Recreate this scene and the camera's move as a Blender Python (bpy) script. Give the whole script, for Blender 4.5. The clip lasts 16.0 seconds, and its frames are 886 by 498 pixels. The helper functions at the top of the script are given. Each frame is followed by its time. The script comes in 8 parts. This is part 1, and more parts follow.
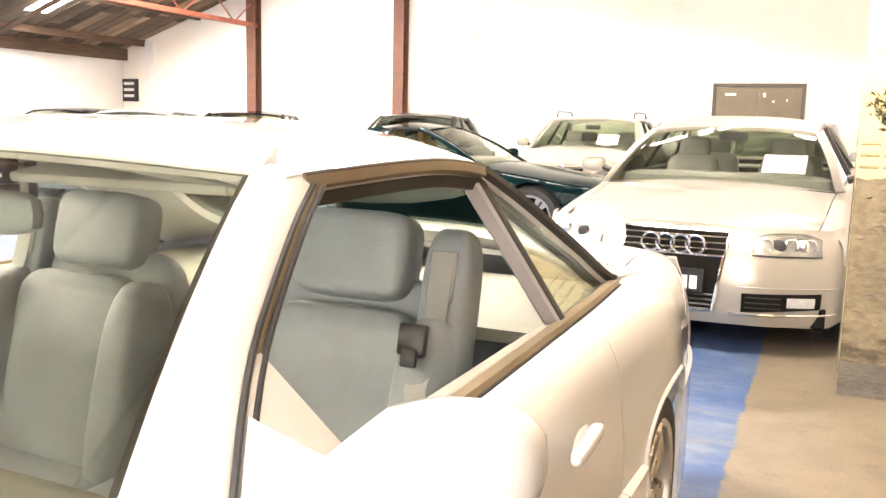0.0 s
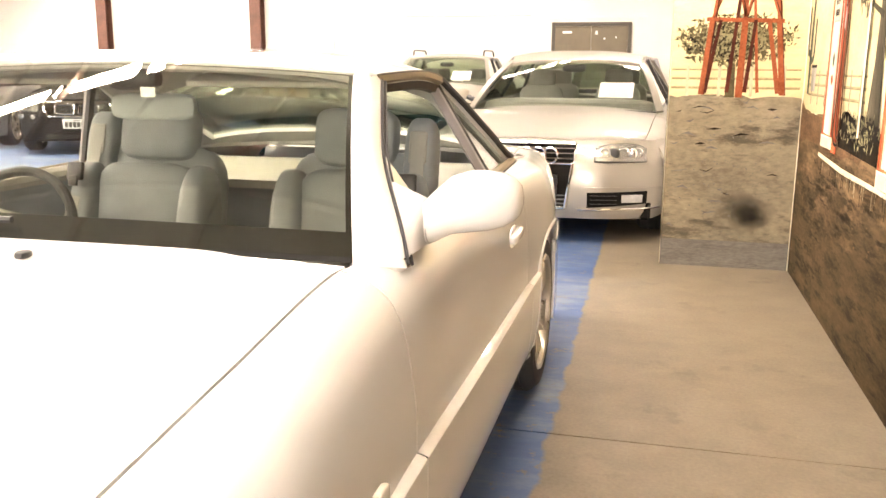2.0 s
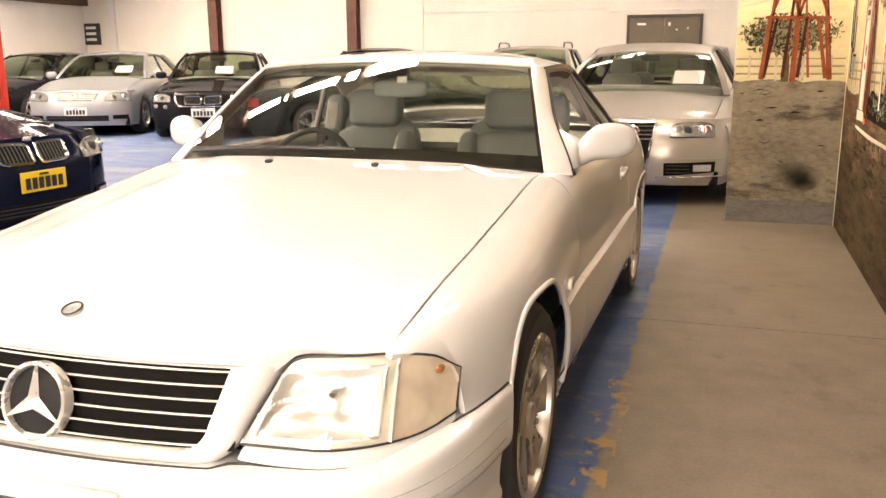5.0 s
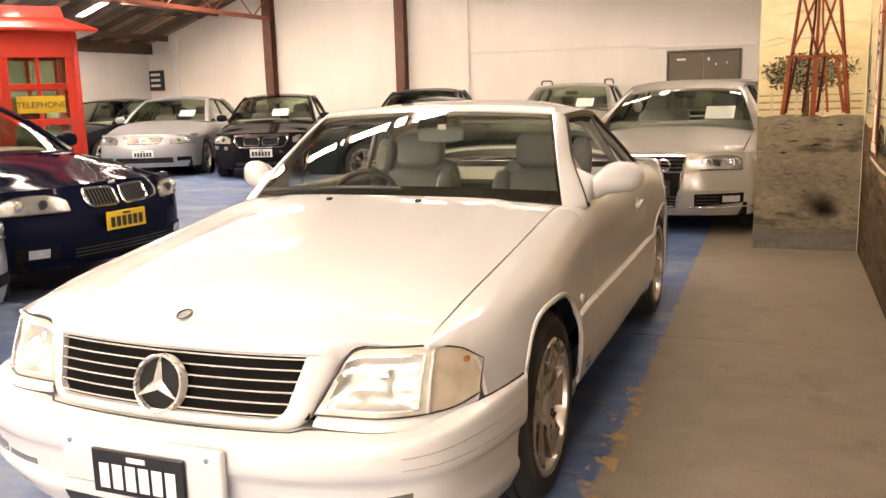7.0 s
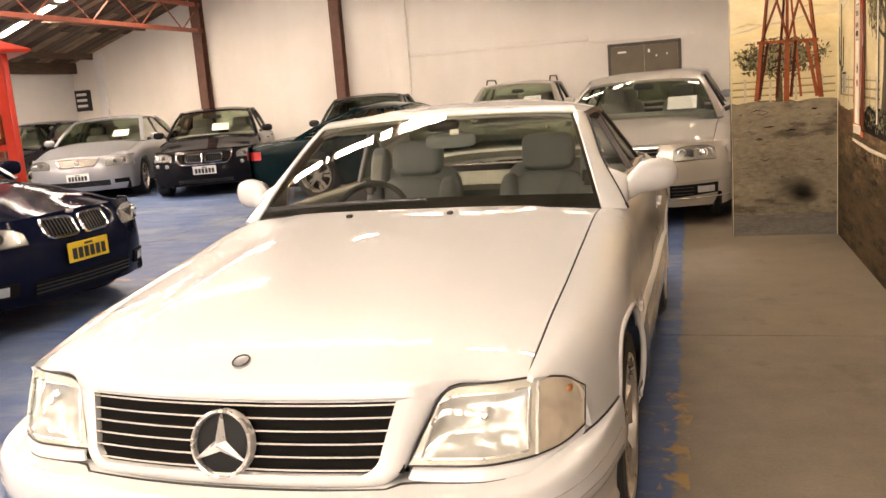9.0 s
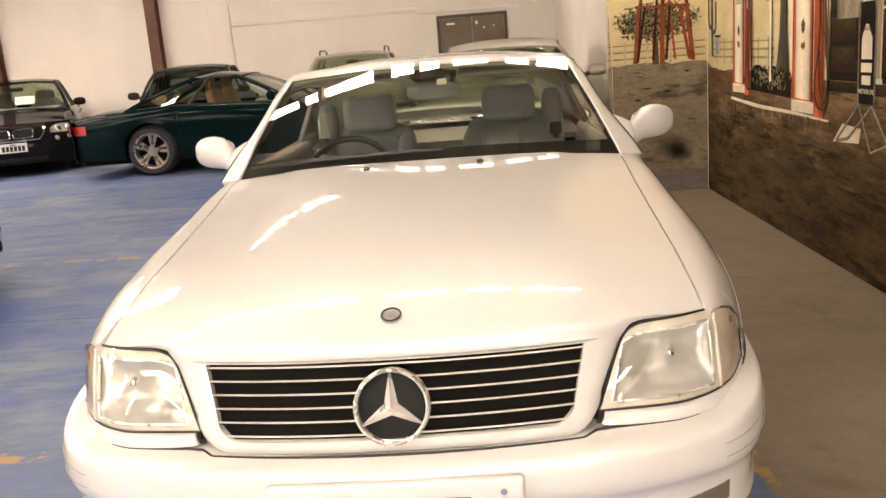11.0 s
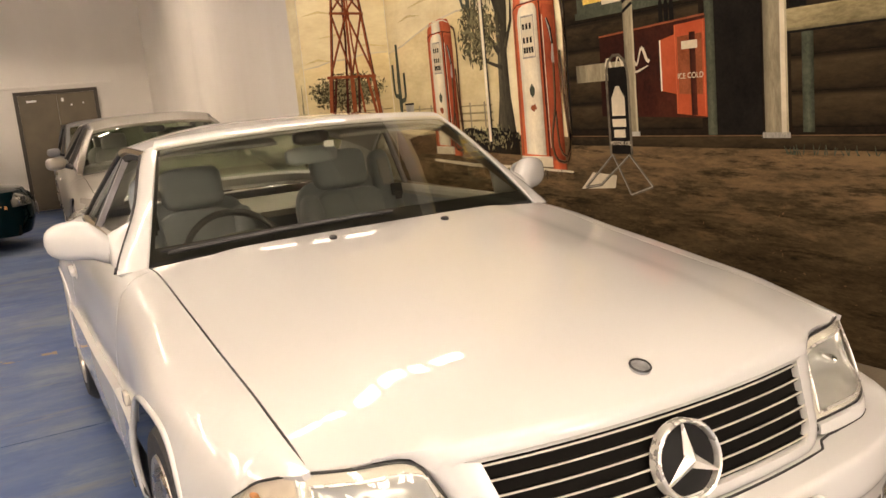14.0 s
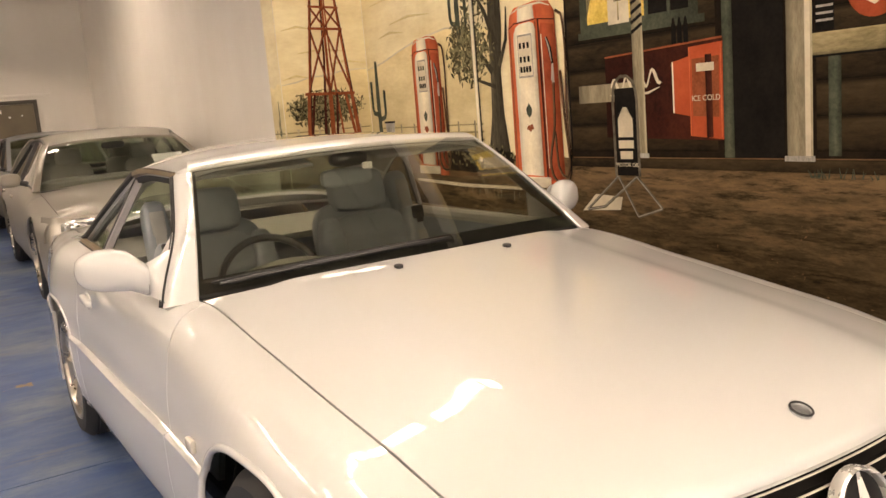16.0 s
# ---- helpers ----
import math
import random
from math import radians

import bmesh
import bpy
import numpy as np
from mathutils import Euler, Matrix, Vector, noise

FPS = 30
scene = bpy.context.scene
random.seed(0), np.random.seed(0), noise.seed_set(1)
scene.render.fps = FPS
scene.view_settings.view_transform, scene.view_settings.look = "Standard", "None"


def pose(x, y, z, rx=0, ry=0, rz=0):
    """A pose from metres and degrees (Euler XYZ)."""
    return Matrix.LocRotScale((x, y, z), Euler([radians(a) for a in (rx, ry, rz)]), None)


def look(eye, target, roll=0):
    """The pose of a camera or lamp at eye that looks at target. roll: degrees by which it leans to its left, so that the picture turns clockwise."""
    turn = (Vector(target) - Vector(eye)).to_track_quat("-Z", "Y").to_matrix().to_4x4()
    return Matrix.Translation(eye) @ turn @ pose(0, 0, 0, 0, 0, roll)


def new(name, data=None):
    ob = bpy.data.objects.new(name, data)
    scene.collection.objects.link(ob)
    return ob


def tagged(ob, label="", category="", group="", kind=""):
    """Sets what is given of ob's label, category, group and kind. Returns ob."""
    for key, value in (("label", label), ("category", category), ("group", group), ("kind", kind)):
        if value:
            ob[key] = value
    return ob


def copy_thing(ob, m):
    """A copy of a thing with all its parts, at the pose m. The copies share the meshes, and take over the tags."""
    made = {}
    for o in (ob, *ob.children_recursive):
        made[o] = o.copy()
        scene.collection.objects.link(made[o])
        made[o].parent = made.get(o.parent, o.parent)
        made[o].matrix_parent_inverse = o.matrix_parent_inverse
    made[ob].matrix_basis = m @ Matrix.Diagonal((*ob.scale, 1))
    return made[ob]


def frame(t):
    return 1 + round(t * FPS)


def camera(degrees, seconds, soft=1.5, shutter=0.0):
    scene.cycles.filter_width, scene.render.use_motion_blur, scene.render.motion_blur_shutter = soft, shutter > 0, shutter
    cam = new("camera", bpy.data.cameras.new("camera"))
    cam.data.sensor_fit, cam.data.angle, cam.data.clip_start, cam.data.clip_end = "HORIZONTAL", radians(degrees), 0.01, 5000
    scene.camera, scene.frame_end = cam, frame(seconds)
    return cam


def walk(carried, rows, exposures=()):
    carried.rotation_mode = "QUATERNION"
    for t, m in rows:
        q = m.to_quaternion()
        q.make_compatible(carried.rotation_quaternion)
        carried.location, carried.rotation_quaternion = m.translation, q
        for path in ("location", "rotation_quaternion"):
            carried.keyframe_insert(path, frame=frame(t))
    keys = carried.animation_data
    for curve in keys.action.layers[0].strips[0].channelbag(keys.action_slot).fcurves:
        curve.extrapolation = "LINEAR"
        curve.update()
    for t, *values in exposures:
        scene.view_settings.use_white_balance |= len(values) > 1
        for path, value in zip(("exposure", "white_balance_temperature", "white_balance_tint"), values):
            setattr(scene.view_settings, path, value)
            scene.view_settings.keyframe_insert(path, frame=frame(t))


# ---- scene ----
PATH = [
    (0, (1.238, 1.229, 1.317), (0.42, 3.031, 1.03), 1.4),
    (0.5, (1.292, 0.977, 1.3), (0.574, 2.815, 0.974), 1.4),
    (1, (1.337, 0.715, 1.29), (0.705, 2.578, 0.926), 0.7),
    (1.5, (1.311, 0.461, 1.286), (0.765, 2.365, 1.006), 0.5),
    (2, (1.281, 0.163, 1.265), (0.808, 2.062, 0.853), 0.4),
    (2.5, (1.29, -0.102, 1.264), (0.829, 1.793, 0.818), 0.4),
    (3, (1.23, -0.304, 1.266), (0.755, 1.592, 0.844), 0.8),
    (3.5, (1.209, -0.638, 1.269), (0.681, 1.242, 0.839), 0.6),
    (3.7, (1.215, -0.714, 1.257), (0.659, 1.155, 0.813), -0.1),
    (5.8, (1.473, -1.567, 1.318), (0.841, 0.287, 0.914), 0.0),
    (6, (1.519, -1.639, 1.328), (0.892, 0.221, 0.944), -0.1),
    (6.5, (1.593, -1.713, 1.348), (0.911, 0.136, 1.002), -0.9),
    (7, (1.559, -1.704, 1.349), (0.825, 0.123, 0.996), -1.6),
    (7.5, (1.509, -1.71, 1.361), (0.758, 0.105, 0.985), -2.5),
    (8, (1.453, -1.689, 1.378), (0.718, 0.128, 0.979), -3.6),
    (8.5, (1.299, -1.62, 1.372), (0.624, 0.225, 0.998), -4.1),
    (8.7, (1.226, -1.59, 1.371), (0.581, 0.271, 1.02), -4.3),
    (10.8, (0.317, -1.599, 1.313), (0.166, 0.35, 0.891), -4.2),
    (11, (0.239, -1.598, 1.308), (0.117, 0.35, 0.869), -4.5),
    (11.5, (0.007, -1.546, 1.302), (0.01, 0.397, 0.828), -4.0),
    (12, (-0.271, -1.551, 1.301), (-0.046, 0.37, 0.792), -3.1),
    (12.5, (-0.56, -1.475, 1.298), (-0.135, 0.412, 0.789), -4.1),
    (13, (-0.823, -1.371, 1.303), (-0.183, 0.476, 0.877), -4.5),
    (13.5, (-1.024, -1.303, 1.344), (-0.208, 0.493, 1.017), -4.3),
    (14, (-1.111, -1.131, 1.35), (-0.217, 0.622, 0.996), -5.5),
    (14.5, (-1.167, -0.972, 1.374), (-0.217, 0.763, 1.076), -5.2),
    (15, (-1.296, -0.897, 1.401), (-0.305, 0.816, 1.113), -5.1),
    (15.5, (-1.364, -0.853, 1.407), (-0.349, 0.843, 1.106), -5.0),
    (16, (-1.402, -0.789, 1.401), (-0.364, 0.888, 1.07), -4.8),
]
cam = camera(54.8, 16.0)
EXPOSURE = [(0.0, 1.53, 7050, 16), (1.5, 1.38, 7250, 17), (2.5, 1.11, 7650, 19), (3.5, 0.75, 7850, 20), (6.0, 0.21, 7900, 22), (7.0, 0.05, 7950, 22), (8.5, -0.1, 7950, 22), (11.0, -0.37, 7900, 21), (12.5, -0.5, 7900, 20), (14.0, -0.58, 8200, 21), (16.0, -0.6, 8250, 21)]
walk(cam, [(t, look(eye, target, roll)) for t, eye, target, roll in PATH], EXPOSURE)

# ---- world and light ----
world = bpy.data.worlds.new("world")
scene.world = world
world.use_nodes = True
wn = world.node_tree.nodes
sky = wn.new("ShaderNodeTexSky")
sky.sky_type = "NISHITA"
sky.sun_disc = False
sky.sun_elevation, sky.sun_rotation = radians(50), radians(200)
world.node_tree.links.new(sky.outputs[0], wn["Background"].inputs[0])
wn["Background"].inputs[1].default_value = 0.1
SKYLIGHT, SKYSTRIP = 46.0, 72.0   # daylight through the broad and the narrow translucent roof sheets

# area lamp added in an unseen back-wall opening, brightens surfaces that face -y
back_fill = bpy.data.lights.new("back_fill_light", "AREA")
back_fill.shape, back_fill.size, back_fill.size_y, back_fill.energy = "RECTANGLE", 5.3, 3.2, 430.0
back_fill.color = (1.0, 0.97, 0.93)
new("back_fill_light", back_fill).matrix_world = look((-0.6, -8.95, 1.66), (-0.6, 0.0, 1.4))

# area lamp added outside an unseen side opening, brightens the roadster's right flank
side_fill = bpy.data.lights.new("side_fill_light", "AREA")
side_fill.shape, side_fill.size, side_fill.size_y, side_fill.energy = "RECTANGLE", 2.8, 1.7, 430.0
side_fill.color = (1.0, 0.97, 0.93)
new("side_fill_light", side_fill).matrix_world = look((2.9, -4.6, 0.95), (0.8, 0.3, 0.75))

# ---- materials ----
def node(nt, kind, **inputs):
    n = nt.nodes.new(kind)
    for key, value in inputs.items():
        n.inputs[key.replace("_", " ")].default_value = value
    return n


def link(nt, a, b):
    nt.links.new(a, b)


def rgba(c):
    return (c[0], c[1], c[2], 1.0)


def noise_fac(nt, scale, detail=4.0, stretch=None, rough=0.6):
    """A noise value in the object's own metres."""
    tc = nt.nodes.new("ShaderNodeTexCoord")
    n = node(nt, "ShaderNodeTexNoise", Scale=scale, Detail=detail, Roughness=rough)
    if stretch:
        mp = nt.nodes.new("ShaderNodeMapping")
        mp.inputs["Scale"].default_value = stretch
        link(nt, tc.outputs["Object"], mp.inputs["Vector"])
        link(nt, mp.outputs["Vector"], n.inputs["Vector"])
    else:
        link(nt, tc.outputs["Object"], n.inputs["Vector"])
    return n.outputs["Fac"]


def ramp(nt, fac, stops):
    r = nt.nodes.new("ShaderNodeValToRGB")
    el = r.color_ramp.elements
    while len(el) < len(stops):
        el.new(0.5)
    for e, (p, c) in zip(el, stops):
        e.position, e.color = p, rgba(c)
    link(nt, fac, r.inputs["Fac"])
    return r.outputs["Color"]


def blend(nt, fac, a, b, mode="MIX"):
    m = nt.nodes.new("ShaderNodeMix")
    m.data_type, m.blend_type = "RGBA", mode
    for sock, v in ((m.inputs["Factor"], fac), (m.inputs["A"], a), (m.inputs["B"], b)):
        if isinstance(v, bpy.types.NodeSocket):
            link(nt, v, sock)
        elif isinstance(v, (int, float)):
            sock.default_value = v
        else:
            sock.default_value = rgba(v)
    return m.outputs["Result"]


def math_node(nt, op, a, b=0.0, clamp=False):
    m = nt.nodes.new("ShaderNodeMath")
    m.operation, m.use_clamp = op, clamp
    for sock, v in zip(m.inputs, (a, b)):
        if isinstance(v, bpy.types.NodeSocket):
            link(nt, v, sock)
        else:
            sock.default_value = v
    return m.outputs[0]


def mat(name, base, rough=0.5, metal=0.0, vary=0.15, scale=3.0, fine=60.0, bump=0.0, coat=0.0, stretch=None, spec=0.5):
    """Paint, plastic, cloth, metal: a base colour that varies at two scales, with fine relief."""
    m = bpy.data.materials.new(name)
    m.use_nodes = True
    nt = m.node_tree
    bsdf = nt.nodes["Principled BSDF"]
    big = noise_fac(nt, scale, 4.0, stretch)
    small = noise_fac(nt, fine, 2.0, stretch)
    lo = tuple(c * (1 - vary) for c in base)
    hi = tuple(min(1, c * (1 + vary)) for c in base)
    col = ramp(nt, big, [(0.3, lo), (0.7, hi)])
    col = blend(nt, 0.5 * vary, col, ramp(nt, small, [(0.35, lo), (0.65, hi)]), "MIX")
    link(nt, col, bsdf.inputs["Base Color"])
    r = nt.nodes.new("ShaderNodeMapRange")
    link(nt, big, r.inputs["Value"])
    r.inputs["To Min"].default_value, r.inputs["To Max"].default_value = max(0.0, rough * 0.85), min(1, rough * 1.15)
    link(nt, r.outputs[0], bsdf.inputs["Roughness"])
    bsdf.inputs["Metallic"].default_value = metal
    bsdf.inputs["Coat Weight"].default_value = coat
    bsdf.inputs["Coat Roughness"].default_value = 0.03
    bsdf.inputs["Specular IOR Level"].default_value = spec
    if bump:
        b = node(nt, "ShaderNodeBump", Strength=bump, Distance=0.002)
        link(nt, small, b.inputs["Height"])
        link(nt, b.outputs[0], bsdf.inputs["Normal"])
    return m


def glass(name, tint=(0.9, 0.95, 0.92), rough=0.0, gloss=1.0):
    """Thin clear pane: passes light straight on, mirrors by Fresnel."""
    m = bpy.data.materials.new(name)
    m.use_nodes = True
    nt = m.node_tree
    out = nt.nodes["Material Output"]
    nt.nodes.remove(nt.nodes["Principled BSDF"])
    t = node(nt, "ShaderNodeBsdfTransparent", Color=rgba(tint))
    g = node(nt, "ShaderNodeBsdfGlossy", Color=(1, 1, 1, 1), Roughness=rough)
    lw = node(nt, "ShaderNodeLayerWeight", Blend=0.5)
    fr = nt.nodes.new("ShaderNodeMath")
    fr.operation = "MULTIPLY_ADD"
    link(nt, math_node(nt, "POWER", lw.outputs["Facing"], 5.0), fr.inputs[0])
    fr.inputs[1].default_value, fr.inputs[2].default_value = 0.96, 0.04
    mix = nt.nodes.new("ShaderNodeMixShader")
    link(nt, math_node(nt, "MULTIPLY", fr.outputs[0], gloss), mix.inputs[0])
    link(nt, t.outputs[0], mix.inputs[1])
    link(nt, g.outputs[0], mix.inputs[2])
    link(nt, mix.outputs[0], out.inputs["Surface"])
    return m


def glow(name, colour, strength):
    m = bpy.data.materials.new(name)
    m.use_nodes = True
    nt = m.node_tree
    nt.nodes.remove(nt.nodes["Principled BSDF"])
    e = node(nt, "ShaderNodeEmission", Color=rgba(colour), Strength=strength)
    link(nt, e.outputs[0], nt.nodes["Material Output"].inputs["Surface"])
    return m


WHITE_PAINT = mat("white_car_paint", (0.64, 0.638, 0.620), 0.33, 0.0, 0.006, 0.6, 500, coat=1.0)
BLACK_RUBBER = mat("black_rubber", (0.02, 0.02, 0.021), 0.65, 0, 0.3, 20, 200, 0.2)
BLACK_TRIM = mat("black_trim", (0.018, 0.018, 0.018), 0.35, 0, 0.2, 10, 150)
SEAL_TRIM = mat("window_seal", (0.20, 0.15, 0.09), 0.45, 0, 0.2, 10, 150)
CHROME = mat("chrome", (0.86, 0.86, 0.85), 0.1, 1.0, 0.03, 12, 90)
ALLOY = mat("alloy_wheel", (0.50, 0.46, 0.40), 0.28, 0.9, 0.14, 14, 120)
SATIN = mat("satin_bright_trim", (0.74, 0.69, 0.60), 0.35, 0.35, 0.05, 12, 90)
DARK_VOID = mat("dark_inner", (0.009, 0.008, 0.007), 0.9, 0, 0.2, spec=0.1)
LEATHER = mat("blue_grey_leather", (0.255, 0.285, 0.305), 0.42, 0, 0.1, 9, 260, 0.35)
LEATHER_PALE = mat("pale_grey_trim", (0.42, 0.41, 0.36), 0.55, 0, 0.08, 8, 260, 0.25)
DASH = mat("dash_grey", (0.21, 0.21, 0.18), 0.6, 0, 0.12, 9, 300, 0.3)
CARPET = mat("dark_carpet", (0.04, 0.045, 0.05), 0.95, 0, 0.25, 20, 300, 0.6)
HEADLINER = mat("headliner", (0.36, 0.36, 0.34), 0.9, 0, 0.08, 10, 300, 0.2)
PANE = glass("clear_pane", (0.85, 0.90, 0.86))
PANE_SCREEN = glass("laminated_screen", (0.92, 0.925, 0.87), 0.0, 2.0)
PANE_TINT = glass("tinted_pane", (0.72, 0.78, 0.69), 0.0, 1.6)
PANE_DARK = glass("dark_pane", (0.26, 0.29, 0.28))
LENS = glass("lamp_lens", (0.97, 0.97, 0.95), 0.02, 1.0)
REFLECTOR = mat("lamp_reflector", (0.72, 0.72, 0.71), 0.24, 0.5, 0.14, 16, 34, 0.0)
INDICATOR_BOWL = mat("indicator_bowl", (0.86, 0.81, 0.74), 0.35, 0.1, 0.22, 22, 60, 0.2)
LAMP_FRAME = mat("pale_lamp_frame", (0.66, 0.64, 0.58), 0.30, 0.0, 0.08, 20, 90)
LENS_SMOKE = glass("smoked_lens", (0.95, 0.92, 0.88), 0.03, 1.0)
def pressed_relief(m, scale, depth):
    """Soft lumps, as in pressed bright metal behind glass."""
    nt = m.node_tree
    b = node(nt, "ShaderNodeBump", Strength=1.0, Distance=depth)
    link(nt, noise_fac(nt, scale, 0.0), b.inputs["Height"])
    link(nt, b.outputs[0], nt.nodes["Principled BSDF"].inputs["Normal"])


pressed_relief(REFLECTOR, 30.0, 0.005)
CAR_LAMP = mat("dim_lamp_reflector", (0.36, 0.36, 0.35), 0.25, 0.7, 0.2, 25, 60, 0.5)
BADGE = mat("bright_badge_metal", (0.86, 0.84, 0.79), 0.28, 0.6, 0.04, 20, 90)
PANE_CAR = glass("car_pane", (0.90, 0.92, 0.88), 0.0, 0.5)
AMBER = mat("amber_lamp", (0.72, 0.36, 0.16), 0.25, 0, 0.1, 30)
RED_LAMP = mat("red_lamp", (0.45, 0.02, 0.02), 0.2, 0, 0.1, 30, coat=1)
PAPER = mat("white_paper", (0.82, 0.82, 0.80), 0.8, 0, 0.03)

# ---- mesh helpers ----
def smooth_mesh(bm, angle=32):
    lim = radians(angle)
    for f in bm.faces:
        f.smooth = True
    for e in bm.edges:
        if len(e.link_faces) == 2:
            e.smooth = e.calc_face_angle(0.0) < lim
    return bm


def to_object(name, bm, material, angle=32):
    bmesh.ops.recalc_face_normals(bm, faces=bm.faces)
    smooth_mesh(bm, angle)
    me = bpy.data.meshes.new(name)
    bm.to_mesh(me)
    bm.free()
    me.materials.append(material)
    return new(name, me)


def part(name, bm, material, parent, label="", angle=32):
    """Links a bmesh as one mesh object under a thing or a part."""
    ob = to_object(name, bm, material, angle)
    ob.parent = parent
    if material.name.endswith("_pane"):
        ob.visible_shadow = False   # lets the daylight into the cabins
    if label:
        tagged(ob, label)
    return ob


def thing(name, label, category, group="", kind="", at=None):
    ob = new(name)
    ob.empty_display_size = 0.1
    if at is not None:
        ob.matrix_basis = at
    return tagged(ob, label, category, group, kind)


def box(bm, lo, hi, bevel=0.0, seg=2, m=None):
    """Adds a box between two corners, with rounded edges."""
    r = bmesh.ops.create_cube(bm, size=1.0)
    vs = r["verts"]
    for v in vs:
        v.co = Vector(((lo[n] + hi[n]) / 2 + v.co[n] * (hi[n] - lo[n]) for n in range(3)))
    if bevel:
        es = list({e for v in vs for e in v.link_edges})
        bv = bmesh.ops.bevel(bm, geom=es, offset=bevel, segments=seg, affect="EDGES", profile=0.5)
        vs = list({v for f in bv["faces"] for v in f.verts} | {v for v in vs if v.is_valid})
    if m is not None:
        bmesh.ops.transform(bm, matrix=m, verts=vs)
    return bm


def boxed(lo, hi, bevel=0.0, seg=2, m=None):
    return box(bmesh.new(), lo, hi, bevel, seg, m)


def tube(bm, pts, radius, n=8, closed=False):
    """Adds a round bar along a line of points; radius may be a list."""
    pts = [Vector(p) for p in pts]
    rings = []
    for i, p in enumerate(pts):
        a = pts[(i - 1) % len(pts)] if closed or i else p
        b = pts[(i + 1) % len(pts)] if closed or i < len(pts) - 1 else p
        d = (b - a).normalized()
        up = Vector((0, 0, 1)) if abs(d.z) < 0.9 else Vector((1, 0, 0))
        s = d.cross(up).normalized()
        u = s.cross(d)
        r = radius[i] if isinstance(radius, (list, tuple)) else radius
        rings.append([bm.verts.new(p + r * (math.cos(k * 2 * math.pi / n) * s + math.sin(k * 2 * math.pi / n) * u)) for k in range(n)])
    m = len(rings)
    for i in range(m if closed else m - 1):
        for k in range(n):
            bm.faces.new((rings[i][k], rings[i][(k + 1) % n], rings[(i + 1) % m][(k + 1) % n], rings[(i + 1) % m][k]))
    if not closed:
        bm.faces.new(rings[0][::-1])
        bm.faces.new(rings[-1])
    return bm


def lathe(bm, profile, n=32, m=None):
    """Adds a ring turned about the x axis from (x, r) points."""
    rings = []
    for k in range(n):
        c, s = math.cos(2 * math.pi * k / n), math.sin(2 * math.pi * k / n)
        rings.append([bm.verts.new((x, r * c, r * s)) for x, r in profile])
    for k in range(n):
        a, b = rings[k], rings[(k + 1) % n]
        for i in range(len(profile) - 1):
            bm.faces.new((a[i], a[i + 1], b[i + 1], b[i]))
    if m is not None:
        bmesh.ops.transform(bm, matrix=m, verts=[v for r in rings for v in r])
    return bm


def curve_at(keys, y):
    """Smooth value between (y, value) keys, with no overshoot."""
    ks = np.array([k[0] for k in keys], float)
    vs = np.array([k[1] for k in keys], float)
    y = min(max(y, ks[0]), ks[-1])
    h, d = np.diff(ks), np.diff(vs) / np.diff(ks)
    m = np.zeros(len(ks))
    for i in range(1, len(ks) - 1):
        if d[i - 1] * d[i] > 0:
            w1, w2 = 2 * h[i] + h[i - 1], h[i] + 2 * h[i - 1]
            m[i] = (w1 + w2) / (w1 / d[i - 1] + w2 / d[i])
    m[0], m[-1] = d[0], d[-1]
    i = min(max(int(np.searchsorted(ks, y)) - 1, 0), len(h) - 1)
    s = (y - ks[i]) / h[i]
    return float((2 * s**3 - 3 * s**2 + 1) * vs[i] + (s**3 - 2 * s**2 + s) * h[i] * m[i] + (3 * s**2 - 2 * s**3) * vs[i + 1] + (s**3 - s**2) * h[i] * m[i + 1])


def smoothstep(a, b, x):
    s = min(max((x - a) / (b - a), 0.0), 1.0)
    return s * s * (3 - 2 * s)


def resample(line, n):
    """n points at even steps along a polyline, rounded through a spline in its length."""
    line = np.array([p for i, p in enumerate(line) if i == 0 or max(abs(a - b) for a, b in zip(p, line[i - 1])) > 1e-7], float)
    d = np.r_[0, np.cumsum(np.linalg.norm(np.diff(line, axis=0), axis=1))]
    keys = [[(a, b) for a, b in zip(d, line[:, c])] for c in range(line.shape[1])]
    return np.array([[curve_at(k, s) for k in keys] for s in np.linspace(0, d[-1], n)])


